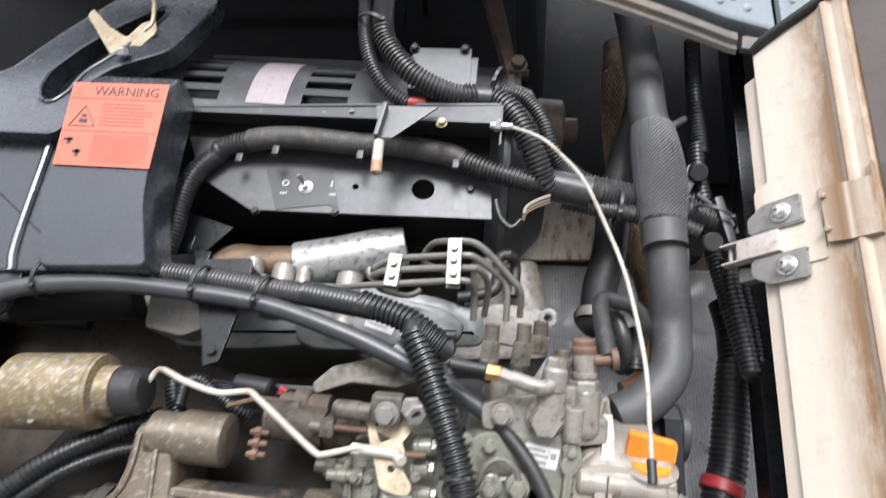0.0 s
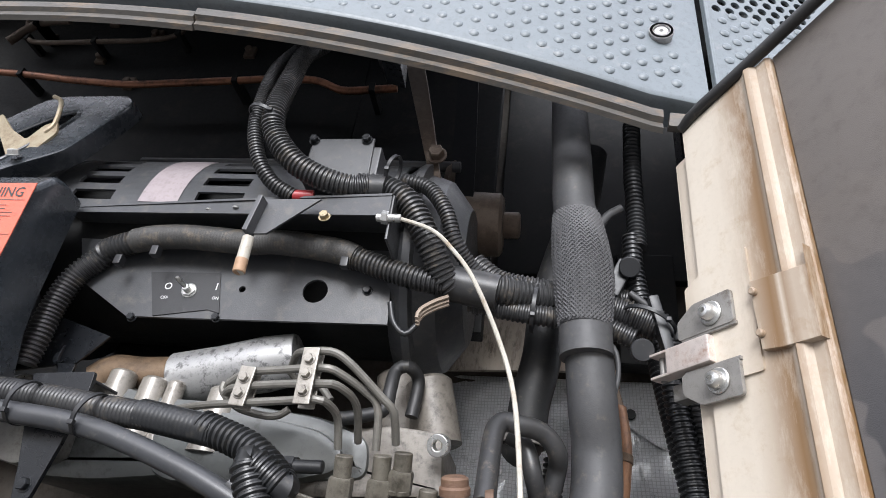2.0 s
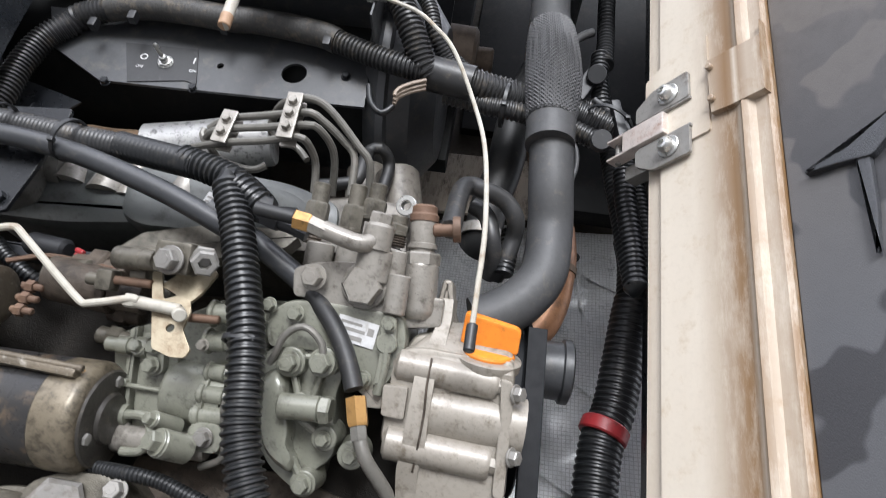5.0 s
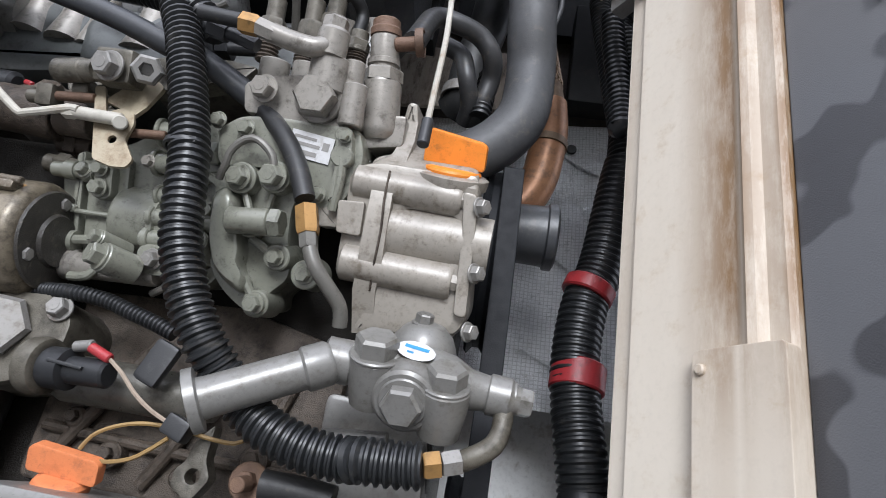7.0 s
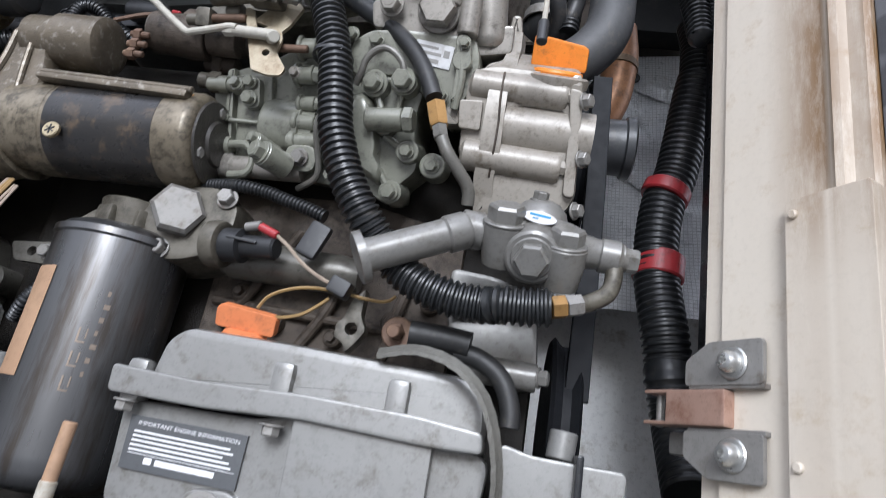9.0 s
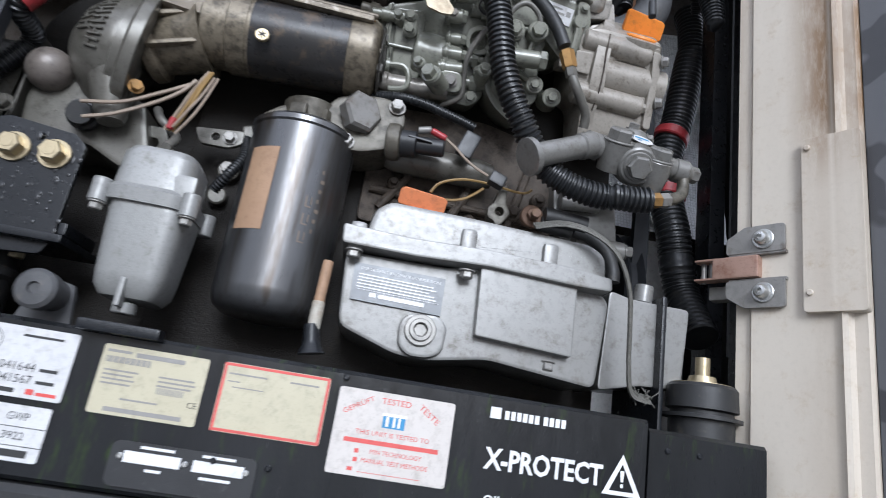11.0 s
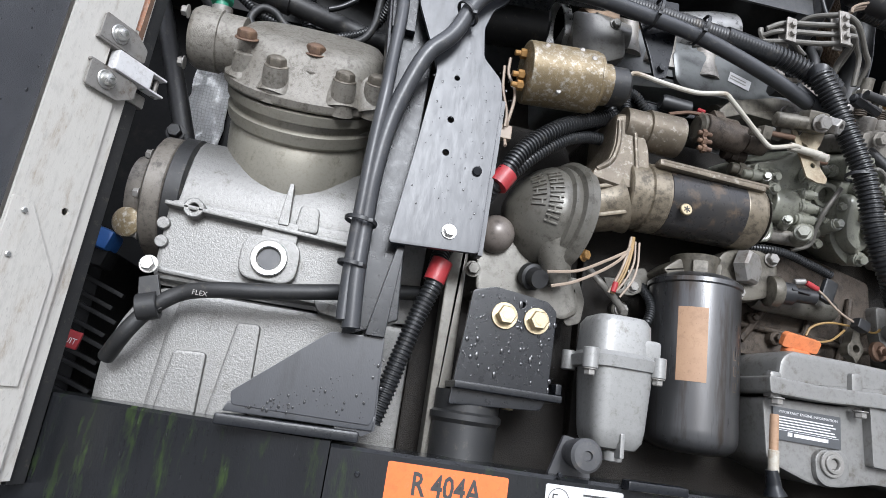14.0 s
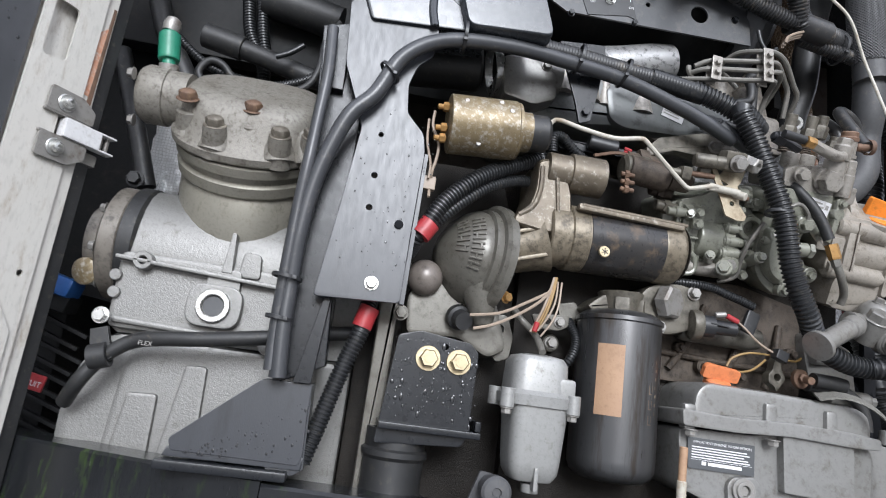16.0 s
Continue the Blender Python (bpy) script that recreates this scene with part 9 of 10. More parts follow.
g.loft(moulded([(stepped(0.0), 0.975), (stepped(0.0015), 0.99), (stepped(0.004), 1.0), (stepped(0.018, 0.018), 1.020), (stepped(0.026, 0.026), 1.020), (stepped(0.040, 0.032), 1.000), (stepped(0.075, 0.036), 0.95)], 0.012, 4))
part("raised_face", g, M_guard, gd, sharp=50)
g = Geo()
g.plate(rounded([(-0.731, 3.121), (-0.653, 2.932), (-0.479, 2.946), (-0.507, 3.058), (-0.528, 3.122), (-0.56, 3.15)], 0.006), 0.668, 0.74, bev=0.005)
g.tube([(-0.731, 0.668, 3.12), (-0.646, 0.668, 3.125), (-0.592, 0.668, 3.128), (-0.573, 0.668, 3.119), (-0.571, 0.668, 3.098), (-0.569, 0.668, 2.979), (-0.562, 0.668, 2.939)], 0.0065, seg=10)
part("side_skirt", g, M_guard, gd)


lean_back = Matrix(((1, 0, 0, 0), (0, 1, 0.31, -0.992), (0, 0, 1, 0), (0, 0, 0, 1)))
arm_line = rounded([(-0.76, 3.20), (-0.683, 3.237), (-0.670, 3.280), (-0.654, 3.330), (-0.630, 3.385), (-0.608, 3.435), (-0.577, 3.451), (-0.468, 3.453), (-0.446, 3.432), (-0.446, 3.400), (-0.459, 3.346), (-0.472, 3.296), (-0.538, 3.250), (-0.556, 3.215), (-0.545, 3.150), (-0.548, 3.115), (-0.76, 3.11)], 0.016)
slot_line = rounded([(-0.604, 3.178), (-0.618, 3.200), (-0.622, 3.240), (-0.606, 3.290), (-0.580, 3.342), (-0.548, 3.385), (-0.520, 3.403), (-0.512, 3.388), (-0.521, 3.350), (-0.534, 3.314), (-0.550, 3.278), (-0.571, 3.238), (-0.574, 3.195), (-0.586, 3.172)], 0.008)
g = Geo()
g.plate(arm_line, 0.668, 0.700, holes=[slot_line], bev=0.006, m=lean_back)
part("arm", g, M_guard, gd)
g = Geo()
g.tube([lean_back @ Vector((x, 0.669, z)) for x, z in slot_line[::3] + slot_line[:1]], 0.0035, seg=8)
part("slot_rim", g, M_guard, gd)
g = Geo().bolt((-0.528, 0.684, 3.274), (0, -0.6, 0.8), 0.013)
part("bolt", g, M_zinc, gd)
g = Geo()
wl = [(-0.551, 3.196), (-0.422, 3.2), (-0.416, 3.076), (-0.54, 3.074)]
g.plate(wl, 0.6442, 0.6455)
lab = part("warning_sticker", g, M_lab_warn, gd, "orange-red warning sticker with black print")
bl, br, tl = Vector((wl[3][0], 0.644, wl[3][1])), Vector((wl[2][0], 0.644, wl[2][1])), Vector((wl[0][0], 0.644, wl[0][1]))
ex, ey = (br - bl), (tl - bl)
wm = Matrix(((ex.x, ey.x, 0, bl.x), (0, 0, -1, 0.644), (ex.z, ey.z, 0, bl.z), (0, 0, 0, 1)))
sw_, sh_ = ex.length, ey.length
wm2 = wm @ Matrix.Diagonal((1 / sw_, 1 / sh_, 1, 1))
lettering("WARNING", sh_ * 0.12, wm2 @ pose(sw_ * 0.25, sh_ * 0.84, 0), M_ink, lab, width=sw_ * 0.70, bold=0.01)
bars([(0, sh_ * 0.80, sw_, 0.0008), (0, sh_ * 0.40, sw_, 0.0008)] , wm2, M_ink, lab)
bars([(x, y, w, h * 0.45) for x, y, w, h in lines(sw_ * 0.38, sh_ * 0.47, sw_ * 0.55, sh_ * 0.30, 7, 2, 0.2) + lines(sw_ * 0.36, sh_ * 0.05, sw_ * 0.60, sh_ * 0.33, 12, 3, 0.1)], wm2, M_ink, lab)
g = Geo()
for (cx_, cy_, s_) in ((0.20, 0.52, 0.16), (0.10, 0.865, 0.05)):
    pts = [(cx_ - s_ * 0.9, cy_ - s_ * 0.4), (cx_ + s_ * 0.9, cy_ - s_ * 0.4), (cx_, cy_ + s_ * 1.25)]
    inn = [(cx_ + (x - cx_) * 0.88, cy_ + (y - cy_ - s_ * 0.15) * 0.88 + s_ * 0.15) for x, y in pts]
    g.add([(x * sw_, y * sh_, 0.0003) for x, y in pts + inn], [(0, 1, 4, 3), (1, 2, 5, 4), (2, 0, 3, 5)], wm2)
part("print", g, M_ink, lab)
bars([(sw_ * 0.16, sh_ * 0.50, sw_ * 0.09, sh_ * 0.05), (sw_ * 0.18, sh_ * 0.57, sw_ * 0.05, sh_ * 0.04), (sw_ * 0.05, sh_ * 0.28, sw_ * 0.10, sh_ * 0.04), (sw_ * 0.09, sh_ * 0.24, sw_ * 0.04, sh_ * 0.08), (sw_ * 0.17, sh_ * 0.14, sw_ * 0.09, sh_ * 0.04), (sw_ * 0.20, sh_ * 0.10, sw_ * 0.04, sh_ * 0.09)], wm2, M_ink, lab)
g = Geo()
g.plate(rounded([(-0.617, 3.355), (-0.611, 3.368), (-0.578, 3.337), (-0.545, 3.318), (-0.529, 3.345), (-0.511, 3.354), (-0.502, 3.331), (-0.518, 3.305), (-0.531, 3.265), (-0.562, 3.288)], 0.006), 0.700, 0.704, bev=0.001)
g.tube([(-0.521, 0.7, 3.331), (-0.513, 0.7, 3.347), (-0.523, 0.7, 3.39), (-0.541, 0.7, 3.402)], 0.0035, seg=8)
part("bent_hook", g, M_yellow_zinc, gd, "pale zinc hook plate")
g = Geo()
g.plate(rounded([(-0.408, 3.025), (-0.407, 3.051), (-0.395, 3.049), (-0.38, 3.022), (-0.38, 3.007), (-0.398, 3.006)], 0.006), 0.78, 0.784, holes=[(*(-0.407, 3.028), 0.008)], bev=0.001)
g.plate([(-0.533, 3.102), (-0.47, 3.097), (-0.365, 3.068), (-0.397, 3.029), (-0.488, 3.011)], 0.80, 0.803)
solo("mount_plate", g, M_black, "dull black mounting plate behind the guard", "bracket")

# injection pipes and their clamps
inj = thing("injection_pipes", (-0.06, 0.69, 2.95), "set of grey steel injection pipes held by clamps", "pipes")
runs = (
    [(-0.072, 0.72, 3.022), (-0.06, 0.7, 3.027), (-0.032, 0.675, 3.021), (-0.012, 0.675, 3.021), (0.007, 0.68, 3.011), (0.036, 0.7, 2.988), (0.05, 0.71, 2.975), (0.052, 0.735, 2.948)],
    [(-0.133, 0.71, 2.992), (-0.111, 0.7, 3.001), (-0.069, 0.69, 3.004), (-0.02, 0.675, 3.004), (-0.005, 0.68, 3.002), (0.02, 0.7, 2.991), (0.033, 0.71, 2.978), (0.035, 0.725, 2.936)],
    [(-0.136, 0.715, 2.982), (-0.118, 0.7, 2.985), (-0.065, 0.69, 2.989), (-0.016, 0.675, 2.988), (-0.002, 0.68, 2.988), (0.01, 0.71, 2.98), (0.008, 0.75, 2.951)],
    [(-0.23, 0.76, 2.967), (-0.171, 0.73, 2.97), (-0.109, 0.7, 2.969), (-0.061, 0.69, 2.972), (-0.02, 0.675, 2.972), (-0.01, 0.69, 2.971), (-0.006, 0.71, 2.963), (-0.005, 0.73, 2.934)],
    [(-0.072, 0.72, 3.022), (-0.076, 0.73, 3.015), (-0.067, 0.74, 3.01), (-0.048, 0.75, 3.009), (-0.031, 0.75, 2.993)],
    [(-0.14, 0.715, 2.993), (-0.14, 0.715, 2.985), (-0.131, 0.72, 2.976), (-0.123, 0.74, 2.972), (-0.091, 0.75, 2.971), (-0.072, 0.75, 2.983)],
)
for r in runs:
    g = Geo().tube(r, 0.0042, seg=10)
    part("pipe", g, M_pipe, inj)
for spots, Yc in ((((-0.033, 0.668, 3.009), (-0.033, 0.668, 2.994), (-0.032, 0.668, 2.977)), 0), (((-0.106, 0.69, 2.992), (-0.107, 0.69, 2.976)), 1)):
    a, b = Vector(spots[0]), Vector(spots[-1])
    d = (b - a)
    g = Geo()
    mid = (a + b) / 2
    ang = math.degrees(math.atan2(d.x, d.z)) + 180
    g.box(mid, (0.017, 0.0035, d.length + 0.026), 0.002, rot=(0, ang, 0))
    g.box(mid + Vector((0, 0.016, 0)), (0.017, 0.0035, d.length + 0.026), 0.002, rot=(0, ang, 0))
    cl = part("clamp", g, M_taupe, inj, "dull dusty pipe clamp")
    for s_ in spots:
        g = Geo().bolt(Vector(s_) + Vector((0, -0.0015, 0)), (0, -1, 0), 0.0085)
        part("clamp_screw", g, M_taupe, cl)

# exhaust elbow with heat sleeve, injector covers behind the pipes
ex_ = thing("exhaust_elbow", (-0.252, 0.83, 3.03), "brown exhaust elbow with a torn silver heat sleeve", "exhaust")
g = Geo().tube([(-0.386, 0.84, 3.018), (-0.368, 0.84, 3.03), (-0.329, 0.84, 3.03), (-0.275, 0.84, 3.034)], 0.026)
part("elbow", g, M_exhaust, ex_)
M_sleeve = material("torn_silver_sleeve", (0.42, 0.42, 0.41), (0.30, 0.30, 0.30), 0.4, 0.5, grain=50, blotch=20, dirt=(0.05, 0.05, 0.05), dirt_amount=0.3, bump=0.12)
g = Geo().lathe((-0.27, 0.83, 3.026), (-0.133, 0.83, 3.062), [(0, 0.033), (0.002, 0.035), (0.06, 0.034), (0.12, 0.036), (0.16, 0.033), (0.163, 0.031)], 26)
part("sleeve", g, M_sleeve, ex_, "silver heat sleeve")
for p, r in (((-0.323, 0.8, 2.985), 0.018), ((-0.277, 0.8, 2.979), 0.018), ((-0.248, 0.8, 2.977), 0.012), ((-0.182, 0.8, 2.973), 0.020)):
    p = Vector(p)
    g = Geo().lathe(p - Vector((0, 0, 0.04)), p + Vector((0, 0, 0.04)), [(0, r * 1.3), (0.03, r), (0.075, r * 0.9), (0.078, r * 0.7)], 20)
    solo("injector_cap", g, M_taupe, "silver injector cap on the rocker cover", "cap", group="injector caps")
g = Geo()
g.plate(rounded([(-0.235, 2.968), (-0.189, 2.977), (-0.119, 2.969), (-0.05, 2.975), (0.029, 2.987), (0.089, 2.983), (0.097, 2.913), (-0.141, 2.89), (-0.208, 2.922)], 0.01), 0.80, 0.95, bev=0.01)
g.bolt((-0.128, 0.795, 2.959), (0, -1, 0.4), 0.013)
g.lathe((0.076, 0.86, 2.979), (0.057, 0.86, 3.049), [(0, 0.03), (0.08, 0.03), (0.085, 0.025)], 22)
g.lathe((0.023, 0.88, 2.989), (0.013, 0.88, 3.055), [(0, 0.03), (0.08, 0.03), (0.085, 0.025)], 22)
solo("cylinder_head", g, M_dusty_iron, "dusty grey cylinder head casting behind the pipes", "cylinder head")
g = Geo().tube([(-0.029, 0.79, 2.985), (-0.005, 0.79, 2.99), (0.02, 0.79, 3), (0.023, 0.79, 3.023), (0.024, 0.8, 3.05), (0.039, 0.8, 3.056), (0.049, 0.82, 3.045), (0.046, 0.82, 2.998)], 0.008)
g.tube([(-0.056, 0.76, 2.924), (-0.09, 0.76, 2.923)], 0.009)
solos("leak_off_hose", g, M_rubber_dark, "black leak-off hose behind the injection pipes", "hose")
g = Geo()
g.hexagon((-0.091, 0.752, 2.92), (-0.07, 0.752, 2.922), 0.022)
g.hexagon((-0.069, 0.752, 2.922), (-0.056, 0.752, 2.923), 0.017)
g.cyl((-0.057, 0.752, 2.922), (-0.025, 0.752, 2.924), 0.007)
solo("hose_union", g, M_blackpl, "black hose union at the pump", "union")

# ---- right side: coolant hoses, belts, exhaust ----
big = thing("coolant_hose", (0.27, 0.80, 2.75), "large grey rubber coolant hose bent in a J", "hose")
g = Geo().tube([(0.225, 0.86, 3.59), (0.225, 0.8, 3.444), (0.227, 0.775, 3.339), (0.23, 0.77, 3.273), (0.239, 0.765, 3.232), (0.241, 0.765, 3.178), (0.243, 0.77, 3.125), (0.248, 0.775, 3.067), (0.252, 0.783, 3.018), (0.257, 0.8, 2.975), (0.254, 0.8, 2.918), (0.234, 0.8, 2.882), (0.208, 0.8, 2.86), (0.182, 0.8, 2.847)], 0.027, seg=22)
part("hose_body", g, M_rubber, big)
line = smooth([(0.232, 0.764, 3.255), (0.237, 0.763, 3.208), (0.241, 0.763, 3.161), (0.242, 0.763, 3.100)], 0.003)


def bulge(i):
    """The sleeve is stretched wider over its middle."""
    return 0.0285 + 0.0058 * math.sin(math.pi * min(1.0, max(0.0, i / (len(line) - 1)))) ** 0.8


g = Geo().loft([[c + Vector((math.cos(a * math.tau / 28), math.sin(a * math.tau / 28), 0)) * bulge(i) for a in range(28)] for i, c in enumerate(line)])
M_sheath = material("woven_sheath", (0.030, 0.030, 0.032), (0.022, 0.022, 0.023), 0.6, 0.0, grain=60, blotch=30, bump=0.2)
M_strand = material("dusty_grey_strand", (0.105, 0.105, 0.108), (0.075, 0.075, 0.078), 0.55, 0.0, grain=160, blotch=30, bump=0.1)
sheath = part("sheath", g, M_sheath, big, "woven grey-black sheath")
g = Geo()
for turn in (-1, 1):
    for k in range(40):
        pts = []
        for i, c in enumerate(line):
            a = k * math.tau / 40 + turn * i * 0.085
            pts.append(c + Vector((math.cos(a), math.sin(a), 0)) * (bulge(i) + 0.0003 + 0.0005 * (1 if (i // 2 + k) % 2 else -1) * turn))
        g.tube(pts, 0.0012, seg=4, step=0.005)
tagged(part("strand", g, M_strand, sheath, "grey braided strands"), kind="stuff")
g = Geo().tube([(0.243, 0.765, 3.111), (0.243, 0.765, 3.09), (0.244, 0.765, 3.067)], 0.030, seg=24)
part("cuff", g, M_rubber, big)

g = Geo().tube([(0.262, 0.885, 3.46), (0.247, 0.885, 3.357), (0.223, 0.88, 3.272), (0.203, 0.875, 3.185), (0.196, 0.88, 3.109), (0.183, 0.89, 3.049), (0.179, 0.9, 3.01), (0.167, 0.92, 2.996)], 0.026, seg=20)
bh = solo("radiator_hose", g, M_rubber_dark, "black radiator hose behind the coolant hose", "hose")
g = Geo().ring((0.178, 0.9, 3.014), (0.177, 0.9, 2.999), 0.029, 0.026)
part("clamp", g, M_steel, bh, "steel worm-drive clamp")

ex_line = smooth([(0.238, 1.0, 3.60), (0.236, 1.0, 3.50), (0.237, 1.0, 3.40), (0.250, 1.0, 3.27), (0.277, 1.0, 3.15), (0.296, 1.0, 3.07)], 0.010)
g = Geo().tube(ex_line, 0.0245, seg=22)
fx_ = solo("exhaust_pipe", g, M_exhaust, "heat-stained copper-brown braided exhaust pipe", "exhaust")
g = Geo()
for turn in (-1, 1):
    for k in range(22):
        pts = []
        for i, c in enumerate(ex_line[7:-4]):
            a = k * math.tau / 22 + turn * i * 0.19
            pts.append(c + Vector((math.cos(a), math.sin(a), 0.10 * math.cos(a))) * (0.0252 + 0.0006 * (1 if (i + k) % 2 else -1) * turn))
        g.tube(pts, 0.0016, seg=4, step=0.008)
tagged(part("strand", g, M_braid_rusty, fx_, "brown-stained braided wires"), kind="stuff")
g = Geo().tube([(0.294, 1.0, 3.085), (0.299, 1.0, 3.04), (0.297, 1.0, 3.00), (0.290, 1.0, 2.955), (0.272, 1.0, 2.918), (0.240, 1.0, 2.90)], 0.0260, seg=22)
part("lower_bend", g, M_bend, fx_, "orange-brown heat-stained lower bend")
g = Geo().ring((0.298, 1.0, 3.022), (0.2975, 1.0, 3.011), 0.0285, 0.026)
part("clamp", g, M_exhaust, fx_, "dark pipe clamp")

rnd = random.Random(21)
nx_, nz_ = 46, 42
dents = [(rnd.uniform(-0.04, 0.56), rnd.uniform(2.62, 3.22), rnd.uniform(0.009, 0.030), rnd.uniform(-0.008, 0.008)) for _ in range(360)]


def foil_y(x, z):
    y = 1.168 - 0.10 * (x - 0.10) + 0.28 * (z - 2.95)
    for dx, dz, r, h in dents:
        q2 = ((x - dx) ** 2 + (z - dz) ** 2) / (r * r)
        if q2 < 6:
            y += h * math.exp(-q2)
    return y


g = Geo()
vs = [(x, foil_y(x, z), z) for z in [2.655 + 0.545 * b / nz_ for b in range(nz_ + 1)] for x in [-0.03 + 0.575 * a / nx_ for a in range(nx_ + 1)]]
k_ = len(vs)
vs += [(x, y + 0.002, z) for x, y, z in vs]
fs = []
for b in range(nz_):
    for a in range(nx_):
        i = b * (nx_ + 1) + a
        fs += [(i, i + 1, i + nx_ + 2, i + nx_ + 1), (k_ + i, k_ + i + nx_ + 1, k_ + i + nx_ + 2, k_ + i + 1)]
g.add(vs, fs)
fo = thing("foil_insulation", (0.32, 1.2, 2.9), "crumpled grid-pattern foil insulation sheet on the bulkhead", "insulation")
part("sheet", g, M_foil, fo, sharp=60)
g = Geo()
for pts in (((0.36, 3.10), (0.37, 3.02), (0.42, 2.96), (0.50, 2.94)), ((0.28, 2.95), (0.36, 2.88), (0.44, 2.83)), ((0.30, 2.74), (0.37, 2.70), (0.41, 2.66)), ((0.30, 3.16), (0.40, 3.08), (0.50, 3.05))):
    g.tube([(x, foil_y(x, z) - 0.001, z) for x, z in pts], 0.0025, seg=6)
split("crease", g, M_foil, fo)
g = Geo()
g.tube([(x, foil_y(x, 3.2) - 0.001, 3.2) for x in (-0.03, 0.1, 0.2, 0.3, 0.4, 0.5, 0.545)], 0.004, seg=8)
part("hem", g, M_foil, fo)

rc = thing("battery_conduit", (0.40, 0.95, 2.4), "fat black corrugated conduit with red tape bands", "conduit")
pts_rc = [(0.393, 0.93, 2.954), (0.387, 0.93, 2.92), (0.371, 0.93, 2.812), (0.357, 0.925, 2.77), (0.35, 0.92, 2.727), (0.348, 0.915, 2.682), (0.352, 0.91, 2.641), (0.358, 0.9, 2.595), (0.365, 0.9, 2.553), (0.364, 0.895, 2.54), (0.373, 0.89, 2.493), (0.375, 0.84, 2.424)]
g = Geo().tube(pts_rc, 0.0268, corr=0.0085, amp=0.08, seg=20)
part("run", g, M_conduit, rc)
for a, b in (((0.361, 0.925, 2.786), (0.355, 0.924, 2.769)), ((0.353, 0.918, 2.688), (0.351, 0.914, 2.658))):
    a, b = Vector(a), Vector(b)
    g = Geo().lathe(a, b, [(0, 0.028), (0.002, 0.0300), ((b - a).length - 0.002, 0.0300), ((b - a).length, 0.028)], 26)
    part("tape_band", g, M_red_tape, rc, "crinkled red tape band")
up_ = Geo().tube([(0.393, 0.93, 2.954), (0.395, 0.94, 3.014), (0.391, 0.95, 3.057)], 0.024, corr=0.0085, seg=18)
part("upper_run", up_, M_conduit, rc)

g = Geo().tube([(0.312, 0.8, 3.445), (0.31, 0.8, 3.361), (0.311, 0.8, 3.29), (0.309, 0.79, 3.228)], 0.0125, corr=0.0066)
g.tube([(0.303, 0.79, 3.245), (0.303, 0.79, 3.206), (0.306, 0.79, 3.174), (0.31, 0.79, 3.154)], 0.0125, corr=0.0066)
solo("corrugated_conduit", g, M_conduit, "black corrugated conduit rising at the bay's side", "conduit")
g = Geo()
g.tube([(0.341, 0.8, 3.069), (0.344, 0.8, 3.03), (0.35, 0.8, 2.99), (0.355, 0.8, 2.952), (0.356, 0.8, 2.923), (0.332, 0.84, 3.124), (0.352, 0.86, 3.09), (0.372, 0.88, 3.049), (0.385, 0.9, 3.019)], 0.0135, corr=0.0066)
g.tube([(0.361, 0.82, 3.064), (0.368, 0.82, 3.025), (0.373, 0.82, 2.981), (0.374, 0.82, 2.946), (0.357, 0.85, 3.137), (0.373, 0.87, 3.101), (0.386, 0.89, 3.065)], 0.012, corr=0.006)
solos("corrugated_conduit", g, M_conduit, "black corrugated conduit beside the door", "conduit")
solo("clip_strap", Geo().box((0.327, 0.775, 3.118), (0.012, 0.02, 0.07), 0.003, rot=(0, -12, 0)), M_blackpl, "black strap clip at the harness end", "clip")
for a, b in (((0.303, 0.765, 3.082), (0.302, 0.75, 3.076)), ((0.296, 0.775, 3.194), (0.294, 0.76, 3.184))):
    solo("push_clip", Geo().cyl(a, b, 0.0125), M_blackpl, "round black push-in clip on the harness", "clip", group="push clips")
solo("plug_connector", Geo().box((0.283, 0.78, 3.178), (0.02, 0.016, 0.05), 0.003, rot=(0, 25, 0)), M_blackpl, "black plug connector behind the hose", "connector")
g = Geo().tube([(0.256, 0.8, 3.252), (0.274, 0.8, 3.283), (0.296, 0.8, 3.299)], 0.006)
g.tube([(0.296, 0.78, 3.16), (0.316, 0.78, 3.144), (0.333, 0.78, 3.13), (0.344, 0.78, 3.112), (0.347, 0.78, 3.101)], 0.004)
g.tube([(0.269, 0.79, 3.102), (0.279, 0.79, 3.088), (0.281, 0.79, 3.061), (0.274, 0.79, 3.03)], 0.003)
solos("loose_wire", g, M_rubber, "loose grey wire by the harness", "wire")
# frame post at the right edge of the bay
g = Geo().span((0.395, 0.86, 2.14), (0.42, 0.90, 3.9), 0.002)
g.span((0.455, 0.74, 2.14), (0.48, 0.90, 3.9), 0.002)
solo("frame_post", g, M_black, "black steel post at the bay's edge", "post")
g = Geo().span((0.335, 1.15, 3.215), (0.44, 1.20, 3.44), 0.004)
solo("relay_box", g, M_dark, "black box on the bulkhead", "box")
# stained liner above the foil
M_liner_stained = material("cream_liner_with_soot_runs", (0.46, 0.40, 0.33), (0.40, 0.34, 0.27), 0.6, 0.0, grain=40, blotch=9, dirt=(0.035, 0.024, 0.016), dirt_amount=0.42, bump=0.08, stretch=(1.6, 1, 0.55))
g = Geo().plate(rounded([(0.0, 3.195), (0.0, 3.335), (0.315, 3.345), (0.315, 3.215)], 0.004), 1.195, 1.205, bev=0.001)
solo("wall_panel_stained", g, M_liner_stained, "cream liner panel with dark soot runs", "wall", kind="structure")

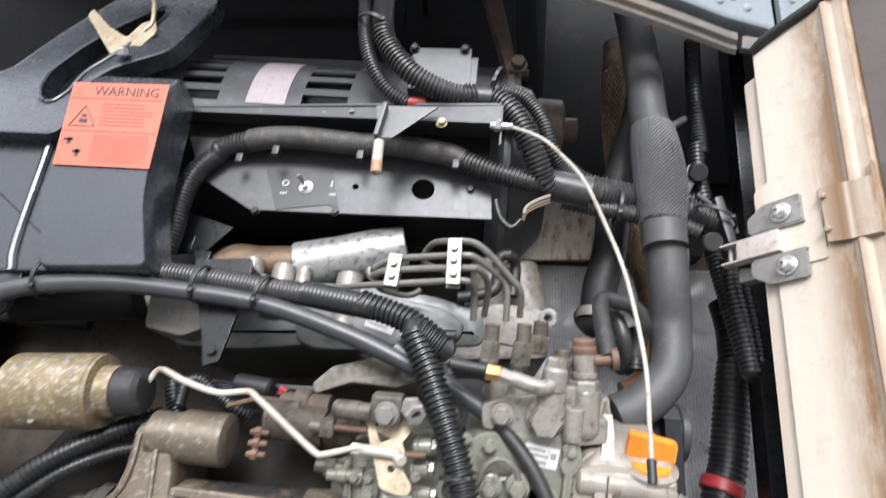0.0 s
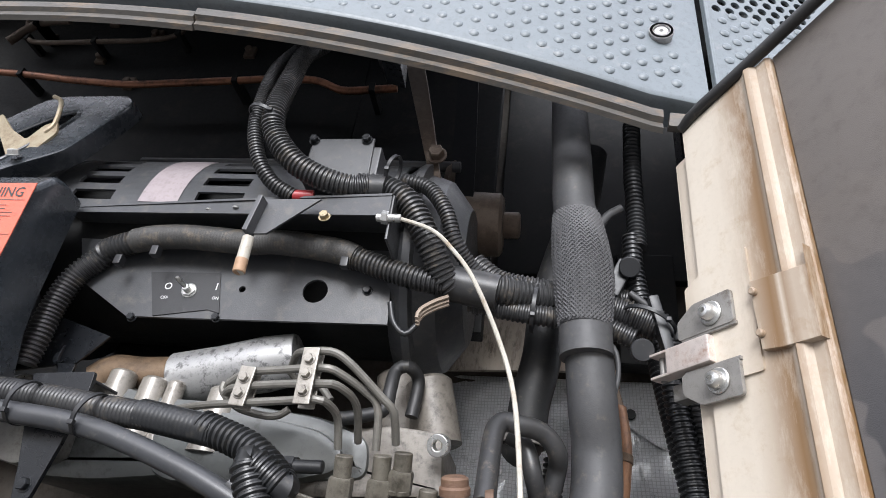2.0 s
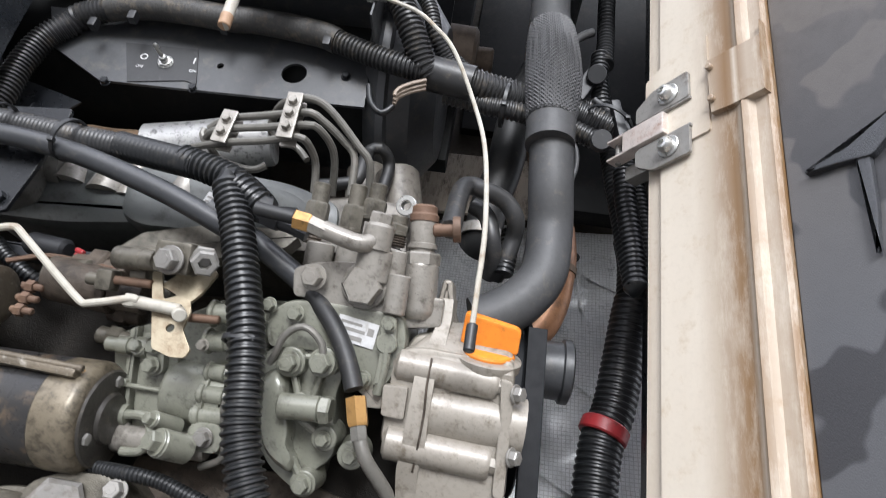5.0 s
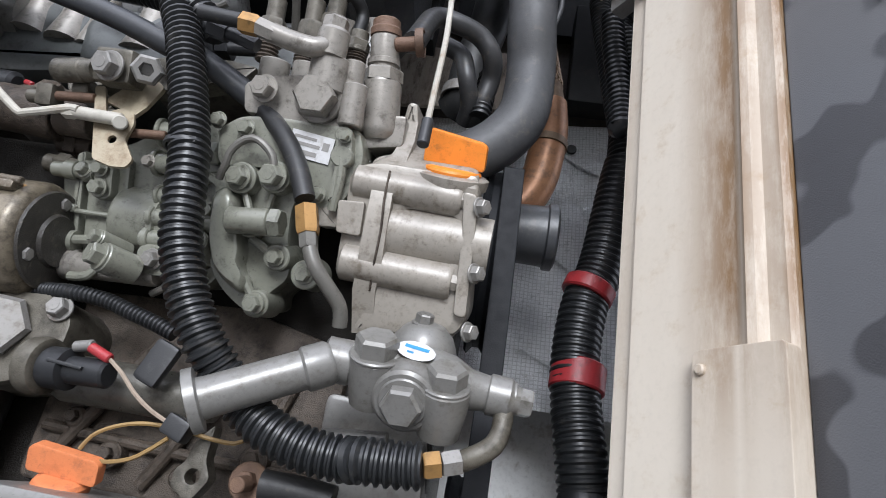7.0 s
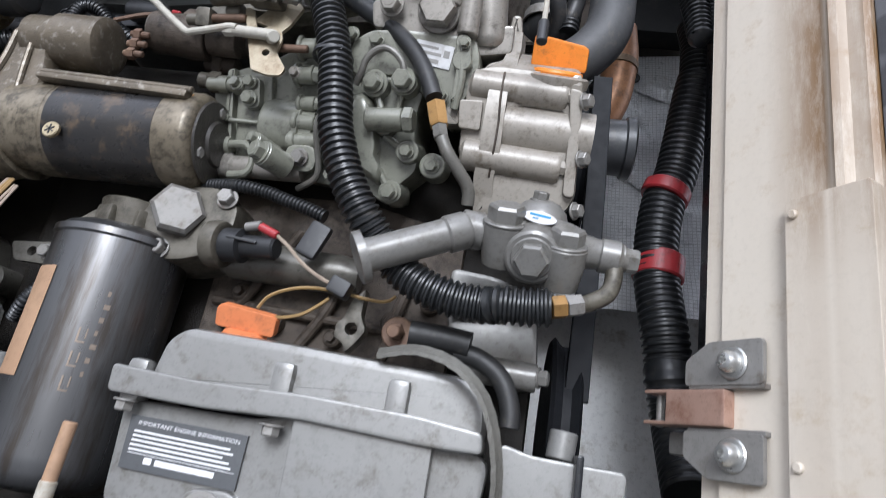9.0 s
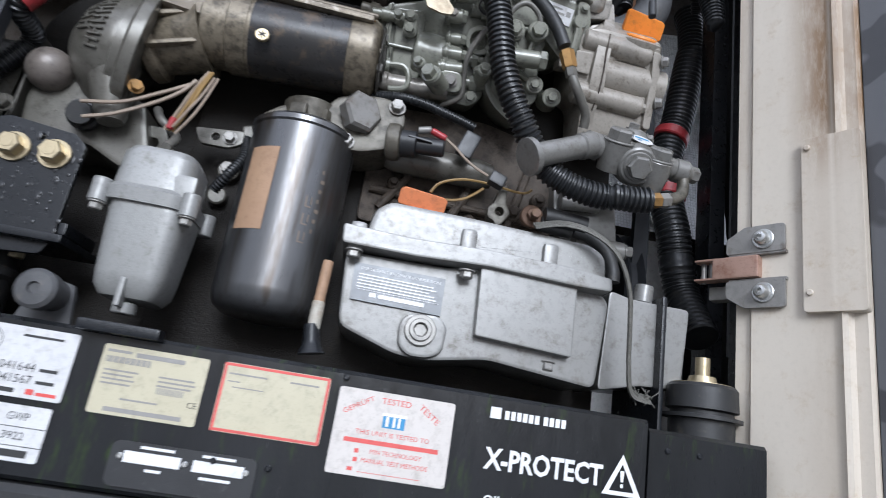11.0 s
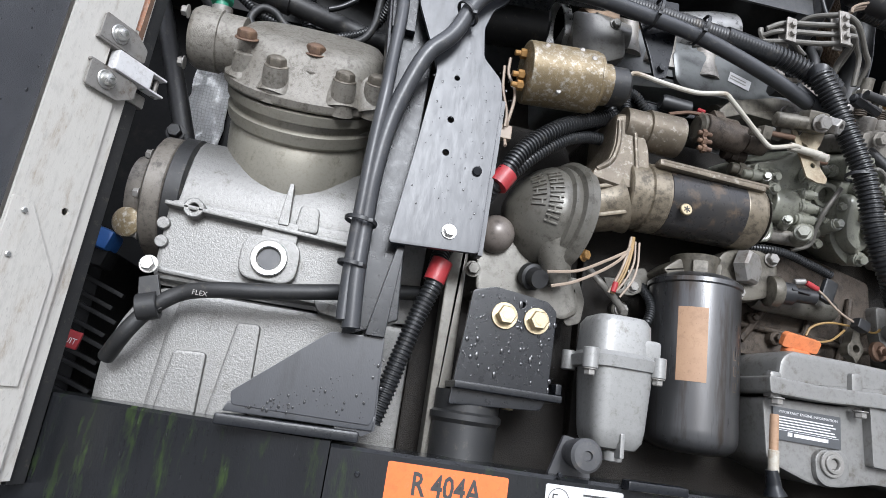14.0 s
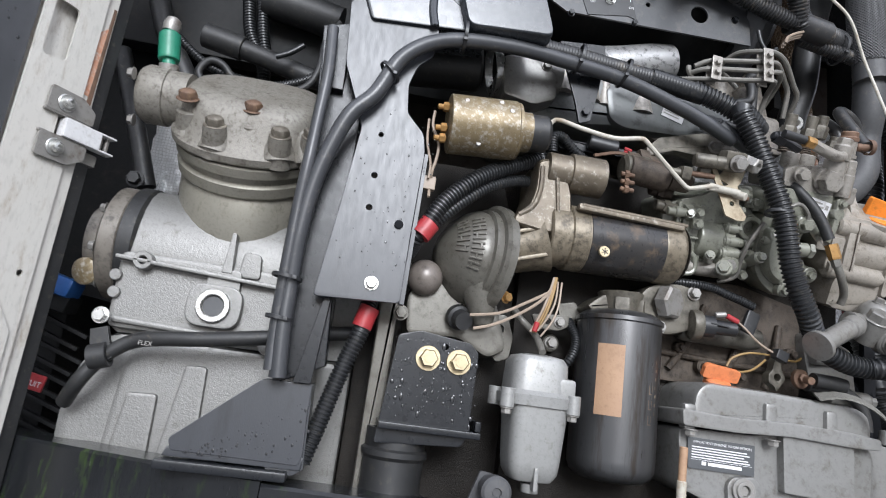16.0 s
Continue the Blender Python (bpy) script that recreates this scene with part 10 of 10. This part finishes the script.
# upper belt drive
bd = thing("fan_belt_drive", (0.14, 0.98, 3.2), "dusty fan pulley with a flat grey belt", "pulley")
g = Geo()
pc = Vector((0.097, 0.95, 3.363))
g.lathe(pc - Vector((0.06, 0, 0)), pc + Vector((0.07, 0, 0)), [(0, 0.10), (0.008, 0.105), (0.010, 0.06), (0.012, 0.055), (0.085, 0.052), (0.09, 0.045), (0.091, 0.022), (0.115, 0.022), (0.118, 0.018)], 36)
M_rust_dark = material("dusty_rusty_pulley", (0.13, 0.095, 0.07), (0.09, 0.065, 0.05), 0.6, 0.2, dirt=(0.2, 0.15, 0.11), dirt_amount=0.3, bump=0.2)
part("pulley", g, M_rust_dark, bd, "dusty rust-brown pulley")
g = Geo()
g.plate([(0.026, 3.657), (0.064, 3.666), (0.077, 3.443), (0.083, 3.284), (0.059, 3.283), (0.041, 3.395)], 0.90, 0.906)
part("belt", g, M_belt, bd, "worn flat belt")
g = Geo()
g.plate([(-0.046, 3.586), (-0.012, 3.576), (0.015, 3.466), (0.035, 3.375), (0.049, 3.32), (0.029, 3.333), (-0.003, 3.442)], 0.80, 0.83, bev=0.002)
g.bolt((0.035, 0.79, 3.374), (0, -1, 0), 0.02)
solo("belt_bracket", g, M_rust_dark, "rust-brown steel bracket beside the belt", "bracket")

# pipes along the upper partition
def clipped_pipe(pts, r, mat, label, name="copper_pipe"):
    ob = solo(name, Geo().tube(pts, r), mat, label, "pipe")
    for i in (1, len(pts) // 2, len(pts) - 2):
        x, y, z = pts[i]
        g = Geo().span((x - 0.006, y - r - 0.002, z - r - 0.003), (x + 0.006, 1.022, z + r + 0.003), 0.002)
        part("saddle", g, M_dark, ob, "dark pipe saddle")


clipped_pipe([(-1.109, 0.96, 3.748), (-0.982, 0.96, 3.735), (-0.836, 0.96, 3.714), (-0.701, 0.96, 3.701), (-0.577, 0.96, 3.705), (-0.457, 0.96, 3.711), (-0.373, 0.96, 3.715), (-0.281, 0.96, 3.71), (-0.218, 0.96, 3.682), (-0.155, 0.96, 3.684), (-0.1, 0.96, 3.688)], 0.008, M_copper, "tarnished copper pipe along the partition")
clipped_pipe([(-1.076, 0.97, 3.926), (-1.046, 0.97, 3.869), (-1.001, 0.97, 3.852), (-0.859, 0.97, 3.852), (-0.714, 0.97, 3.855), (-0.653, 0.97, 3.874), (-0.649, 0.97, 3.913)], 0.006, M_rust_dark, "dark bent pipe along the partition")
clipped_pipe([(-1.080, 0.96, 3.845), (-1.028, 0.96, 3.908), (-0.946, 0.96, 3.918)], 0.010, M_rust_dark, "dark pipe by the upper rail")
g = Geo()
for p in ((-0.968, 0.955, 3.85), (-0.696, 0.955, 3.856), (-0.693, 0.945, 3.693), (-0.833, 0.98, 3.811), (-0.469, 0.98, 3.825), (-0.849, 0.98, 3.939)):
    eye_ = Vector((0.18, 0.08, 2.81))
    p = eye_ + (Vector(p) - eye_) * (0.932 / (p[1] - 0.08))
    g = Geo().bolt(p, (0, -1, 0), 0.016)
    g.box(p + Vector((0, 0.004, 0)), (0.026, 0.010, 0.034), 0.003)
    solo("pipe_clip", g, M_rust_dark, "dark pipe clip bolted to the partition", "clip", group="pipe clips")
g = Geo().plate([(-0.064, 3.508), (-0.02, 3.503), (-0.016, 3.459), (-0.046, 3.471)], 0.70, 0.74, bev=0.002)
solo("rail_bracket", g, M_black, "small black bracket under the upper rail", "bracket")
# ---- upper front panel ----
def top_y(x):
    """The bowed front of the upper panel."""
    return 0.575 + 0.115 * ((x + 0.48) / 0.82) ** 2 if x > -0.48 else 0.575 + 0.05 * (x + 0.48) ** 2


def rail_z(x):
    s = max(0.0, 0.315 - x)
    return 3.337 + 0.17 * s - 0.068 * min(s, 1.25) ** 2


pan = thing("upper_front_panel", (0.0, 0.65, 3.45), "blue-grey moulded front panel covered in raised dimples", "panel")
g = Geo()
loops = []
for i in range(41):
    x = -1.15 + (0.393 + 1.15) * i / 40
    y, z = top_y(x), rail_z(x) + 0.056
    loops.append([(x, y + 0.012, z - 0.004), (x, y + 0.003, z), (x, y, z + 0.006), (x, y + 0.02, 4.10), (x, y + 0.05, 4.10), (x, y + 0.05, z - 0.004)])
g.loft(loops)
part("panel_sheet", g, M_panel, pan)
g = Geo()
for r in range(40):
    for c in range(26):
        x = -0.66 + c * 0.043 + (r % 2) * 0.0215
        z = 3.405 + r * 0.0135
        if x < 0.372 and z > rail_z(x) + 0.072 and math.hypot(x - 0.337, z - 3.508) > 0.026:
            g.blob((x, top_y(x) + 0.02 * (z - 3.4) / 0.7 + 0.0008, z), (0.0082, 0.0042, 0.0072), 12, 6)
tagged(part("dimple_field", g, M_panel, pan), kind="stuff")
g = Geo()
for k_ in range(2):
    g.ring((0.337, 0.684 - 0.001, 3.508), (0.337, 0.697, 3.508), 0.016, 0.011)
g.lathe((0.337, 0.696, 3.508), (0.337, 0.682, 3.508), [(0, 0.011), (0.008, 0.011), (0.012, 0.008), (0.0121, 0.003), (0.008, 0.0025)], 20)
part("lock_screw", g, M_lab_white, pan, "bright round lock screw")
PM = Matrix.Translation((0.402, 0.709, 0)) @ Matrix.Rotation(math.atan(0.30), 4, "Z")
g = Geo(PM)
hol = [(0.022 + c * 0.021 + (r % 2) * 0.0105, 3.592 + r * 0.0165, 0.0068) for r in range(9) for c in range(8)]
g.plate(rounded([(0, 3.385), (0.36, 3.385), (0.36, 3.98), (0, 3.98)], 0.004), 0.0, 0.004, holes=[h_ for h_ in hol if h_[1] < 3.75], bev=0.001)
g.box((0.003, -0.002, 3.68), (0.006, 0.006, 0.60), 0.002)
for r in range(14):
    for c in range(7):
        x, z = 0.028 + c * 0.034 + (r % 2) * 0.017, 3.405 + r * 0.0135
        g.blob((x, 0.0, z), (0.0075, 0.003, 0.0066), 12, 6)
part("grille_sheet", g, M_panel, pan, "blue-grey perforated grille sheet")

# plain plate added to block daylight behind the grille's holes
g = Geo(PM)
g.plate([(-0.02, 3.40), (0.36, 3.40), (0.36, 3.98), (-0.02, 3.98)], 0.05, 0.06)
solo("grille_backing", g, M_dark, "dark backing plate added behind the grille holes", "condenser")

rail = thing("upper_rail", (0.0, 0.66, 3.37), "weathered aluminium rail along the upper opening", "rail")
g = Geo()
loops = []
for i in range(41):
    x = -0.262 + (0.330 + 0.262) * i / 40
    y, z = top_y(x) + 0.004, rail_z(x)
    loops.append([(x, y + 0.006, z), (x, y, z + 0.004), (x, y + 0.001, z + 0.012), (x, y - 0.006, z + 0.016), (x, y - 0.006, z + 0.028), (x, y + 0.002, z + 0.034), (x, y + 0.014, z + 0.036), (x, y + 0.014, z + 0.012)])
g.loft(loops)
part("main_rail", g, M_seal, rail)
g = Geo()
loops = []
for i in range(31):
    x = -1.15 + (1.15 - 0.266) * i / 30
    y, z = top_y(x) + 0.006, rail_z(x)
    loops.append([(x, y + 0.006, z), (x, y, z + 0.004), (x, y + 0.001, z + 0.012), (x, y - 0.004, z + 0.016), (x, y - 0.004, z + 0.026), (x, y + 0.002, z + 0.032), (x, y + 0.014, z + 0.034), (x, y + 0.014, z + 0.012)])
g.loft(loops)
part("side_rail", g, M_seal, rail)
g = Geo()
g.box((0.352, 0.695, 3.352), (0.030, 0.012, 0.022), 0.002, rot=(0, 8, 0))
part("rail_stub", g, M_seal, rail, "pale end stub of the rail")


# ---- smaller cables and fittings ----
g = Geo().tube([(-0.349, 0.73, 2.807), (-0.348, 0.735, 2.835), (-0.332, 0.74, 2.84), (-0.312, 0.745, 2.826), (-0.286, 0.75, 2.811), (-0.269, 0.76, 2.804)], 0.008, corr=0.0045)
solo("corrugated_conduit", g, M_conduit, "thin black corrugated conduit beside the solenoid", "conduit")
g = Geo().tube([(-0.372, 0.75, 2.836), (-0.364, 0.75, 2.813), (-0.349, 0.75, 2.792), (-0.33, 0.755, 2.785)], 0.010, corr=0.005)
solo("corrugated_conduit", g, M_conduit, "short black corrugated conduit behind the solenoid", "conduit")
g = Geo().lathe((-0.289, 0.74, 2.841), (-0.232, 0.735, 2.835), [(0, 0.010), (0.004, 0.012), (0.045, 0.012), (0.048, 0.008)], 18)
con = solo("inline_connector", g, M_blackpl, "black inline connector with pink wire ends", "connector")
g = Geo().cyl((-0.232, 0.733, 2.838), (-0.221, 0.73, 2.834), 0.003, seg=8)
g.cyl((-0.232, 0.735, 2.833), (-0.222, 0.732, 2.831), 0.003, seg=8)
split("wire_end", g, M_red_tape, con)
g = Geo()
g.plate(rounded([(-0.341, 2.844), (-0.284, 2.844), (-0.193, 2.846), (-0.179, 2.836), (-0.231, 2.83), (-0.333, 2.826)], 0.004), 0.75, 0.765, bev=0.003)
g.bolt((-0.279, 0.75, 2.84), (0, -1, 0), 0.013)
solo("support_bracket", g, M_black, "black support bracket above the starter", "bracket")
g = Geo().lathe((-0.239, 0.725, 2.802), (-0.156, 0.725, 2.804), [(0, 0.016), (0.004, 0.022), (0.04, 0.022), (0.045, 0.017), (0.06, 0.016), (0.065, 0.010), (0.095, 0.009)], 22)
act = solo("stop_plunger", g, M_alu_grimy, "grimy round stop plunger on the pump", "plunger")
g = Geo().cyl((-0.166, 0.72, 2.803), (-0.131, 0.715, 2.802), 0.006)
part("stem", g, M_rust, act, "rusty plunger stem")
g = Geo().tube([(-0.286, 0.72, 2.811), (-0.249, 0.72, 2.822), (-0.212, 0.72, 2.821), (-0.173, 0.72, 2.818)], 0.0028, seg=6)
solo("single_wire", g, M_rust, "thin dark red-brown wire above the starter", "wire")
g = Geo()
g.ring((0.092, 0.772, 2.962), (0.09, 0.76, 2.958), 0.012, 0.0055)
solo("eye_fitting", g, M_zinc, "bright eye fitting behind the pump", "fitting")
# clamps, hose ends and bolts low on the engine
g = Geo().cyl((0.129, 0.77, 2.558), (0.182, 0.77, 2.563), 0.011)
g.cyl((0.148, 0.76, 2.501), (0.216, 0.76, 2.5), 0.013)
g.bolt((0.217, 0.755, 2.5), (1, -0.3, 0), 0.013)
solo("lower_housing", g, M_silver, "silver lower housing below the lift pump", "housing")
g = Geo()
g.plate(rounded([(0.121, 2.6), (0.167, 2.596), (0.21, 2.581), (0.219, 2.495), (0.193, 2.49), (0.135, 2.509), (0.123, 2.558)], 0.01), 0.78, 0.86, bev=0.006)
solo("timing_case", g, M_silver, "grimy silver timing case behind the lift pump", "case")
g = Geo().cyl((0.099, 0.745, 2.512), (0.141, 0.745, 2.51), 0.010)
g.tube([(0.142, 0.74, 2.51), (0.164, 0.74, 2.506), (0.185, 0.74, 2.492), (0.196, 0.74, 2.468), (0.197, 0.74, 2.447)], 0.009)
solo("lower_hose", g, M_rubber_dark, "short black hose low on the engine", "hose")
# printed mark on the liner bolts and screws of the right wall
for p in ((0.354, 1.19, 3.137), (0.333, 1.19, 3.06)):
    g = Geo().cyl(p, Vector(p) + Vector((0, -0.006, 0)), 0.009)
    solo("foil_fastener", g, M_dark, "dark round fastener through the foil", "fastener", group="foil fasteners")

# brackets and fittings packed between the starter and the pump
br = thing("lever_bracket", (-0.092, 0.735, 2.871), "grimy cast bracket bolted over the starter", "bracket")
g = Geo().plate(rounded([(-0.195, 2.847), (-0.173, 2.87), (-0.099, 2.892), (-0.038, 2.895), (-0.01, 2.89), (-0.021, 2.874), (-0.092, 2.85), (-0.146, 2.852), (-0.188, 2.835)], 0.004), 0.735, 0.755, bev=0.003)
part("plate", g, M_alu_grimy, br)
g = Geo().bolt((-0.077, 0.735, 2.87), (-0.1, -1, 0.1), 0.015)
part("bolt", g, M_steel, br)
for a, b, r, mat in (((-0.174, 0.735, 2.756), (-0.134, 0.735, 2.753), 0.0085, M_alu_grimy), ((-0.179, 0.745, 2.784), (-0.143, 0.745, 2.782), 0.010, M_block), ((-0.227, 0.74, 2.815), (-0.167, 0.74, 2.815), 0.021, M_block), ((-0.158, 0.735, 2.807), (-0.115, 0.735, 2.806), 0.0125, M_alu_grimy)):
    g = Geo().cyl(a, b, r)
    g.hexagon(Vector(a).lerp(Vector(b), 0.3), Vector(a).lerp(Vector(b), 0.6), r * 2.3)
    solo("hex_fitting", g, mat, "grimy hexagon fitting among the pump links", "fitting", group="hex fittings")
g = Geo().box((-0.125, 0.7, 2.807), (0.020, 0.012, 0.014), 0.003, rot=(0, 8, 0))
solo("link_clip", g, M_pipe, "grey square clip on the linkage", "clip")
for p, n, af in (((-0.07, 0.71, 2.666), (-0.6, -1, 0), 0.016), ((-0.003, 0.72, 2.695), (0, -1, 0), 0.012), ((-0.087, 0.72, 2.685), (-0.5, -1, 0), 0.010), ((-0.123, 0.72, 2.746), (-0.3, -1, 0), 0.010), ((0.031, 0.72, 2.754), (0, -1, 0), 0.011)):
    g = Geo().bolt(p, n, af)
    g.cyl(p, Vector(p) - Vector(n).normalized() * 0.03, af * 0.8)
    solo("case_stud", g, M_green, "grey-green stud and nut on the pump", "stud", group="case studs")
# hose from the stud to the braided strap
g = Geo().tube([(0.101, 0.735, 2.519), (0.119, 0.735, 2.519), (0.14, 0.735, 2.518), (0.158, 0.735, 2.516)], 0.0115)
solo("strap_sleeve", g, M_rubber_dark, "black sleeve on the braided strap", "sleeve")
# cast ribs and pads on the brown face above the lower cover
g = Geo()
g.plate(rounded([(-0.13, 2.49), (-0.13, 2.66), (0.02, 2.665), (0.13, 2.64), (0.13, 2.49)], 0.01), 0.800, 0.82, bev=0.004)
part("block_face", g, M_block, eng)
for pts, r in (([(-0.105, 0.797, 2.51), (-0.070, 0.790, 2.565), (-0.045, 0.797, 2.62)], 0.006), ([(-0.02, 0.797, 2.50), (0.005, 0.790, 2.545), (0.012, 0.797, 2.60)], 0.006), ([(0.065, 0.797, 2.50), (0.075, 0.790, 2.55), (0.09, 0.797, 2.61)], 0.006), ([(-0.12, 0.797, 2.535), (0.0, 0.792, 2.53), (0.12, 0.797, 2.527)], 0.005)):
    g = Geo().tube(pts, r, seg=10)
    part("cast_rib", g, M_block, eng)
for x, z, r in ((-0.05, 2.52, 0.011), (0.015, 2.512, 0.009), (0.072, 2.535, 0.012), (-0.09, 2.545, 0.009), (0.105, 2.56, 0.010)):
    g = Geo().cyl((x, 0.805, z), (x, 0.785, z), r, seg=18, bev=0.002)
    g.bolt((x, 0.785, z), (0, -1, 0), r * 1.0, 0)
    part("face_boss", g, M_block, eng)
